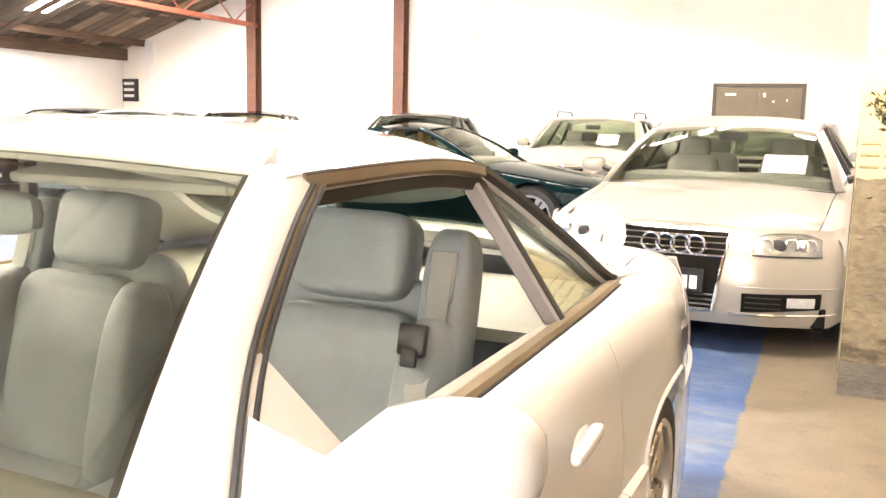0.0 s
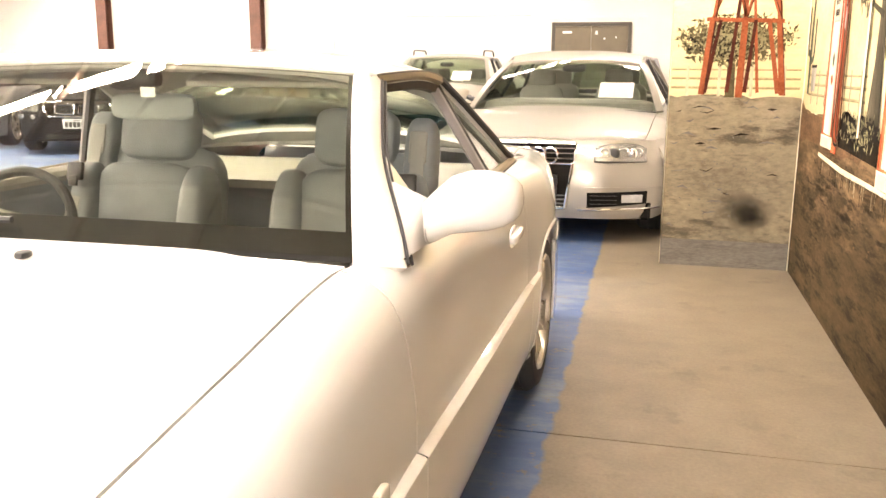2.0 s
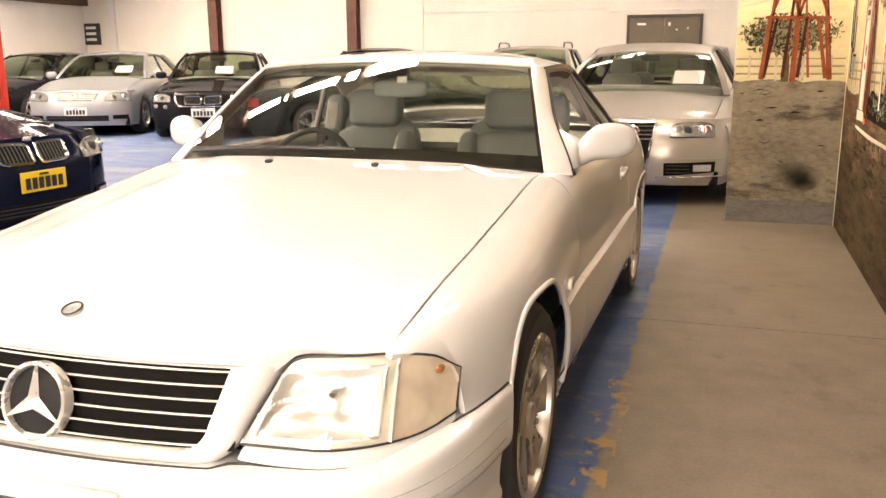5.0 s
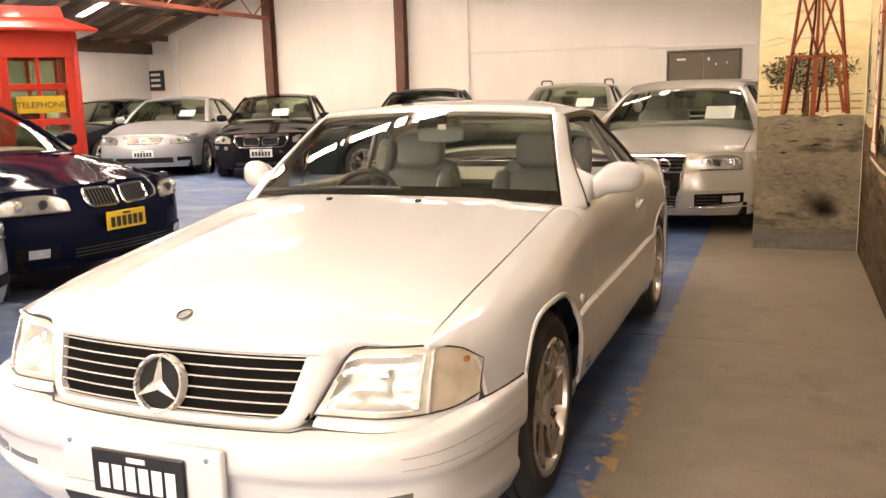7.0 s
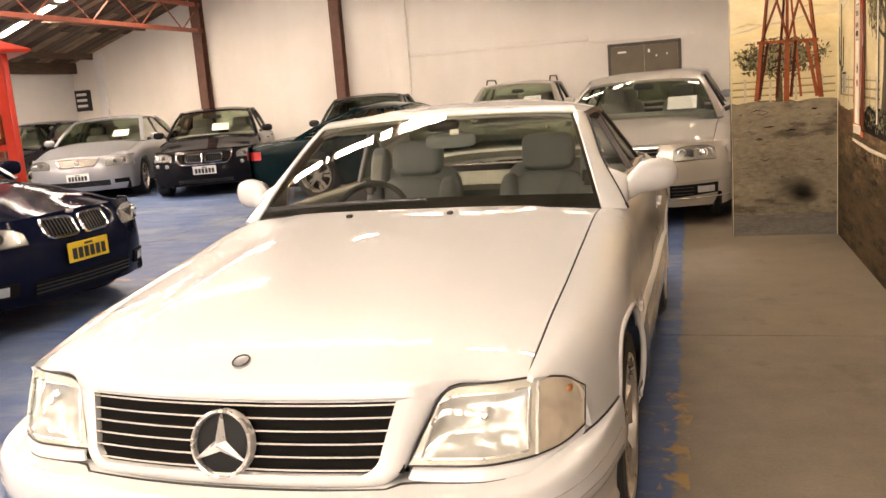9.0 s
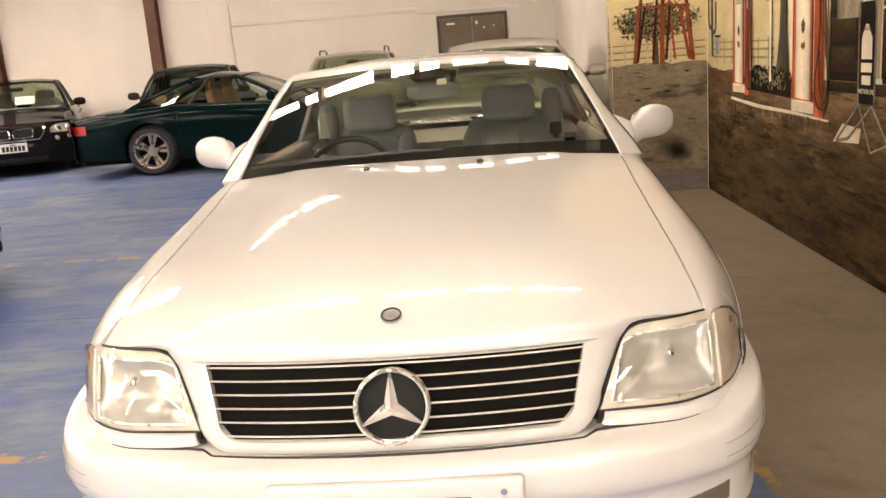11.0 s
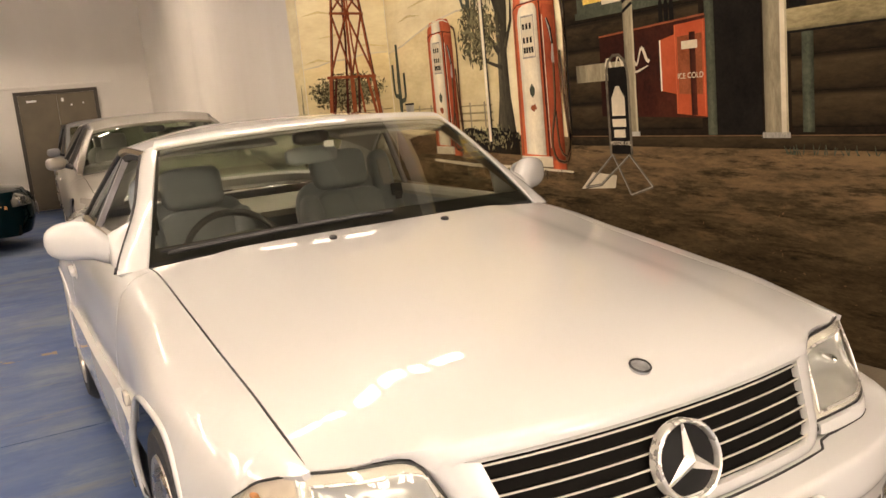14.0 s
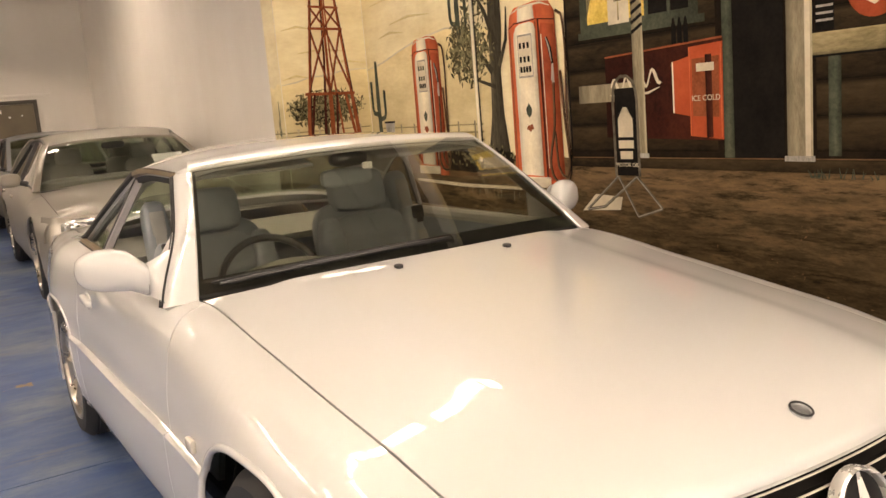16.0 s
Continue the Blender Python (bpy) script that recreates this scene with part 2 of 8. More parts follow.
def sheet(grid, thick=0.012, gap=0.003, closed=False):
    """A panel from a grid of points [i][j], drawn in by gap at its rim, with thickness to its inner side (-cross(di, dj))."""
    g = np.array(grid, float)
    if gap:
        for a, b in ((0, 1), (-1, -2)):
            for sl in (np.s_[a, :], np.s_[:, a]):
                inner = np.s_[b, :] if sl[0] == a and sl[1] == slice(None) else np.s_[:, b]
                d = g[inner] - g[sl]
                n = np.linalg.norm(d, axis=-1, keepdims=True)
                g[sl] = g[sl] + d / np.maximum(n, 1e-6) * np.minimum(gap, 0.45 * n)
    du, dv = np.gradient(g, axis=0), np.gradient(g, axis=1)
    nrm = np.cross(du, dv)
    nrm /= np.maximum(np.linalg.norm(nrm, axis=-1, keepdims=True), 1e-9)
    lower = g - nrm * thick
    bm = bmesh.new()
    nu, nv = g.shape[:2]
    top = [[bm.verts.new(g[i, j]) for j in range(nv)] for i in range(nu)]
    bot = [[bm.verts.new(lower[i, j]) for j in range(nv)] for i in range(nu)]
    for i in range(nu - 1):
        for j in range(nv - 1):
            bm.faces.new((top[i][j], top[i + 1][j], top[i + 1][j + 1], top[i][j + 1]))
            bm.faces.new((bot[i][j], bot[i][j + 1], bot[i + 1][j + 1], bot[i + 1][j]))
    rim = [(0, j) for j in range(nv)] + [(i, nv - 1) for i in range(1, nu)] + [(nu - 1, j) for j in range(nv - 2, -1, -1)] + [(i, 0) for i in range(nu - 2, 0, -1)]
    for k in range(len(rim)):
        (a, b), (c, d) = rim[k], rim[(k + 1) % len(rim)]
        bm.faces.new((top[a][b], top[c][d], bot[c][d], bot[a][b]))
    return bm


def mirror_x(bm):
    for v in bm.verts:
        v.co.x = -v.co.x
    bmesh.ops.reverse_faces(bm, faces=bm.faces)
    return bm

# ---- the hall ----
WALL_X, STUB_Y, STUB_X, SIDE_X, END_Y, LEFT_X, BACK_Y = 2.148, 5.94, 1.337, 1.70, 15.5, -12.95, -9.0
RIDGE_X, EAVE_Z, SLOPE, FALL = -5.5, 2.75, 0.336, 0.16


def roof_z(x):
    return EAVE_Z + SLOPE * (x - LEFT_X) if x < RIDGE_X else EAVE_Z + SLOPE * (RIDGE_X - LEFT_X) - FALL * (x - RIDGE_X)


def plaster(name, base, warm, streak=0.08):
    m = mat(name, base, 0.75, 0, 0.05, 0.7, 40, 0.25)
    nt = m.node_tree
    bsdf = nt.nodes["Principled BSDF"]
    old = bsdf.inputs["Base Color"].links[0].from_socket
    st = noise_fac(nt, 1.6, 5.0, (1.0, 1.0, 0.12))
    link(nt, blend(nt, math_node(nt, "MULTIPLY", st, streak), old, warm), bsdf.inputs["Base Color"])
    return m


WALL_WHITE = plaster("white_painted_wall", (0.84, 0.81, 0.76), (0.48, 0.38, 0.25), 0.26)
WALL_BLUEWHITE = plaster("grey_white_wall", (0.80, 0.80, 0.79), (0.44, 0.40, 0.34), 0.22)
STEEL_BROWN = mat("red_oxide_steel", (0.13, 0.055, 0.035), 0.6, 0, 0.3, 6, 60, 0.2)
STEEL_RED = mat("red_steel", (0.36, 0.10, 0.06), 0.55, 0, 0.25, 6, 60, 0.2)
ROOF_DARK = mat("old_roof_sheet", (0.17, 0.140, 0.11), 0.8, 0, 0.4, 2.5, 30, 0.4)
TIMBER_DARK = mat("dark_timber", (0.11, 0.070, 0.048), 0.8, 0, 0.4, 4, 60, 0.4, stretch=(6, 1, 6))
SKY_SHEET = glow("translucent_roof_sheet", (1.0, 0.95, 0.86), SKYLIGHT)
SKY_STRIP = glow("clear_roof_strip", (1.0, 0.95, 0.86), SKYSTRIP)


def floor_material():
    m = bpy.data.materials.new("painted_concrete_floor")
    m.use_nodes = True
    nt = m.node_tree
    bsdf = nt.nodes["Principled BSDF"]
    tc = nt.nodes.new("ShaderNodeTexCoord")
    sep = nt.nodes.new("ShaderNodeSeparateXYZ")
    link(nt, tc.outputs["Object"], sep.inputs[0])
    big, mid, fine = noise_fac(nt, 0.7, 5), noise_fac(nt, 5.0, 6), noise_fac(nt, 70.0, 3)
    brush = noise_fac(nt, 2.6, 7, (0.6, 1.7, 1.0), 0.68)
    concrete = ramp(nt, big, [(0.3, (0.142, 0.113, 0.076)), (0.7, (0.232, 0.19, 0.136))])
    concrete = blend(nt, 0.35, concrete, ramp(nt, mid, [(0.35, (0.125, 0.096, 0.064)), (0.65, (0.295, 0.245, 0.178))]))
    concrete = blend(nt, 0.12, concrete, ramp(nt, fine, [(0.3, (0.05, 0.04, 0.03)), (0.7, (0.35, 0.3, 0.22))]))
    stain = math_node(nt, "MULTIPLY", math_node(nt, "SUBTRACT", noise_fac(nt, 1.9, 7, None, 0.7), 0.57), 9.0, True)
    concrete = blend(nt, math_node(nt, "MULTIPLY", stain, 0.55), concrete, (0.085, 0.066, 0.045))
    scuff = math_node(nt, "MULTIPLY", math_node(nt, "SUBTRACT", noise_fac(nt, 4.3, 6, (1, 1, 1), 0.65), 0.69), 16.0, True)
    concrete = blend(nt, math_node(nt, "MULTIPLY", scuff, 0.6), concrete, (0.40, 0.34, 0.24))
    blue = ramp(nt, brush, [(0.30, (0.022, 0.062, 0.19)), (0.5, (0.05, 0.105, 0.25)), (0.68, (0.12, 0.165, 0.235))])
    blue = blend(nt, 0.35, blue, ramp(nt, big, [(0.35, (0.028, 0.08, 0.24)), (0.65, (0.16, 0.19, 0.22))]))
    patchy = noise_fac(nt, 1.1, 7, (0.7, 1.5, 1.0), 0.7)
    blue = blend(nt, math_node(nt, "MULTIPLY", math_node(nt, "MULTIPLY", math_node(nt, "SUBTRACT", patchy, 0.50), 6.0, True), 0.75), blue, (0.20, 0.245, 0.27))
    blue = blend(nt, math_node(nt, "MULTIPLY", math_node(nt, "MULTIPLY", math_node(nt, "SUBTRACT", noise_fac(nt, 1.7, 7, (0.4, 2.4, 1.0), 0.7), 0.58), 9.0, True), 0.5), blue, (0.23, 0.215, 0.13))
    blue = blend(nt, math_node(nt, "MULTIPLY", math_node(nt, "MULTIPLY", math_node(nt, "SUBTRACT", noise_fac(nt, 2.3, 6), 0.56), 8.0, True), 0.55), blue, (0.018, 0.05, 0.16))
    wob = math_node(nt, "MULTIPLY", math_node(nt, "SUBTRACT", mid, 0.5), 0.10)
    x = math_node(nt, "ADD", sep.outputs[0], wob)
    # edge of the blue paint, closer in towards the end wall
    edge = math_node(nt, "SUBTRACT", math_node(nt, "SUBTRACT", 1.01, math_node(nt, "MULTIPLY", sep.outputs[1], 0.012)), x)
    mask = math_node(nt, "MULTIPLY", edge, 60.0, True)
    worn = math_node(nt, "MULTIPLY", math_node(nt, "SUBTRACT", 0.62, math_node(nt, "ADD", math_node(nt, "MULTIPLY", noise_fac(nt, 11.0, 8, None, 0.75), 0.8), math_node(nt, "MULTIPLY", big, 0.2))), 14.0, True)
    near = math_node(nt, "MULTIPLY", math_node(nt, "SUBTRACT", 0.5, edge), 3.0, True)
    cover = math_node(nt, "SUBTRACT", 1.0, math_node(nt, "MULTIPLY", near, math_node(nt, "SUBTRACT", 1.0, worn)), True)
    col = blend(nt, math_node(nt, "MULTIPLY", mask, cover), concrete, blue)
    yellow = (0.42, 0.24, 0.05)
    patch = math_node(nt, "MULTIPLY", math_node(nt, "SUBTRACT", noise_fac(nt, 9.0, 6), 0.50), 12.0, True)
    # worn yellow bay lines
    for coord, at, half, lim in ((x, 0.98, 0.05, (sep.outputs[1], -9.0, 2.2)), (sep.outputs[1], 1.20, 0.045, (sep.outputs[0], -6.0, -0.95)), (sep.outputs[1], 4.6, 0.045, (sep.outputs[0], -6.0, -0.95))):
        d = math_node(nt, "ABSOLUTE", math_node(nt, "SUBTRACT", coord, at))
        line = math_node(nt, "LESS_THAN", d, half)
        line = math_node(nt, "MULTIPLY", line, math_node(nt, "GREATER_THAN", lim[0], lim[1]))
        line = math_node(nt, "MULTIPLY", line, math_node(nt, "LESS_THAN", lim[0], lim[2]))
        col = blend(nt, math_node(nt, "MULTIPLY", line, math_node(nt, "MULTIPLY", patch, 0.75)), col, yellow)
    link(nt, col, bsdf.inputs["Base Color"])
    r = nt.nodes.new("ShaderNodeMapRange")
    link(nt, mid, r.inputs["Value"])
    r.inputs["To Min"].default_value, r.inputs["To Max"].default_value = 0.42, 0.70
    link(nt, r.outputs[0], bsdf.inputs["Roughness"])
    b = node(nt, "ShaderNodeBump", Strength=0.25, Distance=0.003)
    link(nt, mid, b.inputs["Height"])
    link(nt, b.outputs[0], bsdf.inputs["Normal"])
    return m


FLOOR_MAT = floor_material()
floor = tagged(thing("floor", "worn blue painted concrete showroom floor with saw-cut joints", "floor"), kind="structure")
JOINTS_Y = (BACK_Y, -2.94, 3.01, 8.95, END_Y)
JOINTS_X = (LEFT_X, -4.87, 2.4)
for y0, y1 in zip(JOINTS_Y, JOINTS_Y[1:]):
    for x0, x1 in zip(JOINTS_X, JOINTS_X[1:]):
        g = 0.004
        part("slab", boxed((x0 + g, y0 + g, -0.15), (x1 - g, y1 - g, 0.0)), FLOOR_MAT, floor)
part("joint_filler", boxed((LEFT_X, BACK_Y, -0.16), (2.4, END_Y, -0.012)), DARK_VOID, floor)


# unseen slab, added to close the view out of the side opening
tagged(to_object("ground", boxed((2.405, -14.0, -0.15), (12.0, 3.0, -0.02)), FLOOR_MAT), "plain concrete slab added outside the unseen side opening", "ground", kind="structure")


def wall(name, lo, hi, material, label):
    ob = to_object(name, boxed(lo, hi), material)
    return tagged(ob, label, "wall", kind="structure")


TOP = 6.2
wall("wall_end", (LEFT_X - 0.2, END_Y, -0.1), (SIDE_X + 0.2, END_Y + 0.2, TOP), WALL_WHITE, "cream painted rendered end wall of the hall")
wall("wall_left", (LEFT_X - 0.2, BACK_Y, -0.1), (LEFT_X, END_Y, TOP), WALL_BLUEWHITE, "grey-white painted side wall under the eave")
# back wall with an unseen opening, added for the area lamp
for lo, hi in (((LEFT_X - 0.2, -0.1), (-3.3, TOP)), ((2.08, -0.1), (WALL_X + 0.2, TOP)), ((-3.3, 3.3), (2.08, TOP))):
    wall("wall_back", (lo[0], BACK_Y - 0.2, lo[1]), (hi[0], BACK_Y, hi[1]), WALL_WHITE, "cream painted wall beside an unseen added opening")
wall("wall_right", (WALL_X, -2.6, -0.1), (WALL_X + 0.2, STUB_Y + 0.2, TOP), WALL_WHITE, "painted side wall carrying the desert mural")
# unseen gap from y -6.4 to -2.6, added to let the side lamp in
for y0, y1, z0 in ((BACK_Y, -6.4, -0.1), (-6.4, -2.6, 2.9)):
    wall("wall_right_opening", (WALL_X, y0, z0), (WALL_X + 0.2, y1, TOP), WALL_WHITE, "painted side wall round an unseen added opening")
wall("wall_stub", (STUB_X, STUB_Y, -0.1), (WALL_X, STUB_Y + 0.25, TOP), WALL_WHITE, "short return wall carrying the mural's windmill")
rows = []
for k in range(74):
    y = STUB_Y + 0.25 + (END_Y - STUB_Y - 0.25) * k / 73
    wave = 0.05 * (0.5 + 0.5 * math.cos(2 * math.pi * (y - 6.9) / 2.1)) ** 2 + 0.015 * math.sin(y * 5.1)
    rows.append([(SIDE_X - wave, y, z) for z in (-0.1, 1.5, 3.0, TOP)])
tagged(to_object("wall_side", sheet(rows, -0.2, 0), WALL_WHITE), "cream painted side wall with soft vertical folds", "wall", kind="structure")

# roof: dark sheets with rows of translucent ones let in, on purlins
LEFT_ROWS = (-6.9, -4.15, -1.4, 1.35, 4.3, 6.85, 9.6, 12.35)
# right rows from -6.6 to -3.0 are unseen, added to brighten the roadster
RIGHT_ROWS = (-6.6, -4.8, -3.0, -1.05, 3.85, 11.4)
LEFT_PANES = [(-11.9 + 1.5 * k + 0.06, -11.9 + 1.5 * (k + 1) - 0.06) for k in range(4)]
RIGHT_PANES = [(-5.1, -3.75), (-3.6, -2.35), (-2.2, -1.0), (-0.72, -0.06), (0.14, 0.60), (0.82, 1.62)]
roof = bmesh.new()


def roof_strip(bm, x0, x1, y0, y1, lift=0.0, thick=0.05):
    a = [(x0, y0, roof_z(x0) + lift), (x1, y0, roof_z(x1) + lift), (x1, y1, roof_z(x1) + lift), (x0, y1, roof_z(x0) + lift)]
    lo = [bm.verts.new(p) for p in a]
    hi = [bm.verts.new((p[0], p[1], p[2] + thick)) for p in a]
    bm.faces.new(lo)
    bm.faces.new(hi[::-1])
    for i in range(4):
        bm.faces.new((lo[i], hi[i], hi[(i + 1) % 4], lo[(i + 1) % 4]))


XL, XR = LEFT_X - 0.3, WALL_X + 0.3
skylights = thing("skylight", "rows of bright translucent roof sheets, a few unseen and added for light", "skylight", kind="structure")
for x0, x1, ys, cuts in ((XL, RIDGE_X, LEFT_ROWS, LEFT_PANES), (RIDGE_X, XR, RIGHT_ROWS, RIGHT_PANES)):
    y = BACK_Y - 0.3
    for row in ys:
        half = 0.24 if x0 == XL else 0.15 if row < 0 else 0.119 if row > 9 else 0.115
        roof_strip(roof, x0, x1, y, row - half)
        x = x0
        for a, c in (cuts if x0 != XL or row in (4.3, 9.6) else cuts[:3]):
            roof_strip(roof, x, a, row - half, row + half)
            b = bmesh.new()
            roof_strip(b, a, c, row - half, row + half, 0.02, 0.01)
            part("pane", b, SKY_SHEET if half > 0.12 else SKY_STRIP, skylights)
            x = c
        roof_strip(roof, x, x1, row - half, row + half)
        y = row + half
    roof_strip(roof, x0, x1, y, END_Y + 0.3)
ceiling = tagged(to_object("ceiling", roof, ROOF_DARK), "dark old corrugated roof sheeting on timber purlins", "roof", kind="structure")

# old lining boards of uneven age under the sheets
def board_material():
    m = mat("old_roof_boards", (0.16, 0.118, 0.085), 0.85, 0, 0.3, 3, 50, 0.4)
    nt = m.node_tree
    bsdf = nt.nodes["Principled BSDF"]
    old = bsdf.inputs["Base Color"].links[0].from_socket
    g = nt.nodes.new("ShaderNodeNewGeometry")
    tone = ramp(nt, g.outputs["Random Per Island"], [(0.0, (0.35, 0.33, 0.32)), (0.6, (0.9, 0.88, 0.85)), (1.0, (2.6, 2.4, 2.2))])
    link(nt, blend(nt, 1.0, old, tone, "MULTIPLY"), bsdf.inputs["Base Color"])
    return m


bm = bmesh.new()
rnd = random.Random(17)
y = 5.2
while y < END_Y - 0.1:
    w = rnd.uniform(0.16, 0.30)
    x = XL + 0.3
    while x < RIDGE_X - 0.3:
        x1 = min(RIDGE_X - 0.1, x + rnd.uniform(0.7, 1.9))
        if all(abs(y + w / 2 - row) > 0.24 + w / 2 for row in LEFT_ROWS):
            roof_strip(bm, x, x1 - 0.02, y, y + w, -0.022 - rnd.uniform(0, 0.012), 0.016)
        x = x1
    y += w + rnd.uniform(0.01, 0.06)
tagged(to_object("ceiling_boards", bm, board_material()), "uneven old timber lining boards under the roof", "roof", kind="structure")

# purlins and rafters under the sheets
for k in range(11):
    x = LEFT_X + 0.6 + 1.5 * k
    if x > WALL_X:
        break
    z = roof_z(x)
    tagged(to_object("purlin", boxed((x - 0.04, BACK_Y, z - 0.14), (x + 0.04, END_Y, z - 0.004)), TIMBER_DARK), "dark timber purlin under the roof sheets", "purlin", "purlins", "structure")
tagged(to_object("eave_beam", boxed((LEFT_X, BACK_Y, EAVE_Z - 0.22), (LEFT_X + 0.14, END_Y, EAVE_Z + 0.02)), TIMBER_DARK), "dark timber beam along the eave", "beam", kind="structure")
for y in (-7.7, -2.1, 1.7, 7.2, 12.0):
    b = bmesh.new()
    for x0, x1 in ((LEFT_X, RIDGE_X), (RIDGE_X, WALL_X)):
        a, c = Vector((x0, y, roof_z(x0) - 0.20)), Vector((x1, y, roof_z(x1) - 0.20))
        tube(b, [a, c], 0.055, 4)
    tagged(to_object("rafter", b, TIMBER_DARK), "dark roof rafter", "rafter", "rafters", "structure")


def steel_post(x, y, top, label):
    """Rolled steel column: two flanges and a web on a foot plate."""
    t = thing("steel_post", label, "post", "steel posts", at=Matrix.Translation((x, y, 0)))
    part("flange", boxed((-0.11, -0.10, 0), (0.11, -0.085, top), 0.003, 1), STEEL_BROWN, t)
    part("flange", boxed((-0.11, 0.085, 0), (0.11, 0.10, top), 0.003, 1), STEEL_BROWN, t)
    part("web", boxed((-0.008, -0.085, 0), (0.008, 0.085, top)), STEEL_BROWN, t)
    part("foot_plate", boxed((-0.17, -0.16, 0.002), (0.17, 0.16, 0.02), 0.003, 1), STEEL_BROWN, t)
    return t


steel_post(-9.40, END_Y - 0.12, roof_z(-9.40) - 0.05, "brown steel column against the end wall")
steel_post(-6.13, END_Y - 0.12, roof_z(-6.13) - 0.05, "brown steel column against the end wall")

# red lattice girder running to the first column
gx, gz, gt = -9.40, 3.17, roof_z(-9.40) - 0.22
gird = thing("lattice_girder", "red painted steel lattice girder under the roof", "girder", kind="structure")
part("bottom_chord", boxed((gx - 0.05, BACK_Y, gz - 0.04), (gx + 0.05, END_Y - 0.02, gz + 0.04)), STEEL_RED, gird)
part("top_chord", boxed((gx - 0.05, BACK_Y, gt - 0.04), (gx + 0.05, END_Y - 0.02, gt + 0.04)), STEEL_RED, gird)
n = 34
for k in range(n):
    y0 = BACK_Y + (END_Y - BACK_Y) * k / n
    y1 = BACK_Y + (END_Y - BACK_Y) * (k + 1) / n
    part("brace", tube(bmesh.new(), [(gx, y0, gz if k % 2 else gt), (gx, y1, gt if k % 2 else gz)], 0.016, 5), STEEL_RED, gird)

# end wall: pilasters, ledge, door, sign, switch
def trim(name, lo, hi, material, label, bevel=0.01):
    return tagged(to_object(name, boxed(lo, hi, bevel, 2), material), label, "trim", kind="structure")


trim("trim_pilaster", (-5.08, END_Y - 0.05, 0), (-4.64, END_Y - 0.002, 5.0), WALL_WHITE, "shallow painted pilaster on the end wall")
trim("trim_pilaster", (-12.28, END_Y - 0.06, 0), (-12.06, END_Y - 0.002, 2.9), WALL_BLUEWHITE, "narrow white pilaster near the corner")
trim("trim_ledge", (-4.63, END_Y - 0.035, 2.18), (-0.98, END_Y - 0.002, 2.27), WALL_WHITE, "rounded ledge line on the end wall", 0.015)
trim("trim_ledge", (-0.95, END_Y - 0.025, 2.12), (1.0, END_Y - 0.002, 2.17), WALL_WHITE, "thin ledge line above the door", 0.008)
trim("switch_box", (0.80, END_Y - 0.05, 1.40), (0.88, END_Y - 0.002, 1.52), PAPER, "white switch box beside the door")
DOOR_GREY = mat("grey_brown_door", (0.150, 0.122, 0.082), 0.55, 0, 0.15, 3, 60, 0.15)
DOOR_EDGE = mat("dark_door_frame", (0.07, 0.06, 0.045), 0.5, 0, 0.15, 5, 60)
door = tagged(thing("door_1", "closed grey-brown double door with small labels", "door", at=Matrix.Translation((0.08, END_Y, 0)) @ Matrix.Diagonal((1.0, 1.0, 1.035, 1.0))), kind="structure")
part("door_frame", boxed((-0.69, -0.05, 0), (-0.63, -0.002, 2.0), 0.004, 1), DOOR_EDGE, door)
part("door_frame", boxed((0.61, -0.05, 0), (0.67, -0.002, 2.0), 0.004, 1), DOOR_EDGE, door)
part("door_frame", boxed((-0.63, -0.05, 1.94), (0.61, -0.002, 2.0), 0.004, 1), DOOR_EDGE, door)
for x0, x1 in ((-0.628, -0.012), (-0.008, 0.608)):
    lf = part("door_leaf", boxed((x0, -0.035, 0.01), (x1, -0.004, 1.938), 0.004, 1), DOOR_GREY, door)
    part("handle", boxed((x0 + 0.52 if x0 < -0.1 else x0 + 0.05, -0.06, 0.98), (x0 + 0.57 if x0 < -0.1 else x0 + 0.10, -0.035, 1.02), 0.006, 2), CHROME, lf)
for x, z, w, h in ((-0.50, 1.82, 0.16, 0.035), (0.06, 1.80, 0.04, 0.06), (0.20, 1.72, 0.03, 0.03), (0.40, 1.74, 0.02, 0.03)):
    part("label", boxed((x, -0.038, z), (x + w, -0.0352, z + h)), PAPER, door)

sign = thing("wall_sign", "small black wall sign with white bars of writing", "sign", at=Matrix.Translation((-12.73, END_Y - 0.03, 1.90)))
part("board", boxed((-0.21, -0.02, -0.24), (0.21, 0.028, 0.24), 0.005, 1), BLACK_TRIM, sign)
for z in (-0.15, -0.02, 0.11):
    part("bar", boxed((-0.16, -0.024, z), (0.12, -0.0205, z + 0.06)), PAPER, sign)

# ---- shared vehicle pieces ----
def pillow(bm, half, m, power=5.0, n=20, k=12):
    """Adds a soft cushion: a rounded box of the given half sizes."""
    rings = []
    f = lambda c: math.copysign(abs(c) ** (2.0 / power), c)
    for i in range(1, k):
        a = -math.pi / 2 + math.pi * i / k
        rings.append([bm.verts.new((half[0] * f(math.cos(a)) * f(math.cos(2 * math.pi * j / n)), half[1] * f(math.cos(a)) * f(math.sin(2 * math.pi * j / n)), half[2] * f(math.sin(a)))) for j in range(n)])
    lo, hi = bm.verts.new((0, 0, -half[2])), bm.verts.new((0, 0, half[2]))
    for a, b in zip(rings, rings[1:]):
        for j in range(n):
            bm.faces.new((a[j], a[(j + 1) % n], b[(j + 1) % n], b[j]))
    for j in range(n):
        bm.faces.new((lo, rings[0][(j + 1) % n], rings[0][j]))
        bm.faces.new((hi, rings[-1][j], rings[-1][(j + 1) % n]))
    bmesh.ops.transform(bm, matrix=m, verts=[v for r in rings for v in r] + [lo, hi])
    return bm


def arc_line(pts, n=24):
    return [tuple(p) for p in resample(pts, n)]


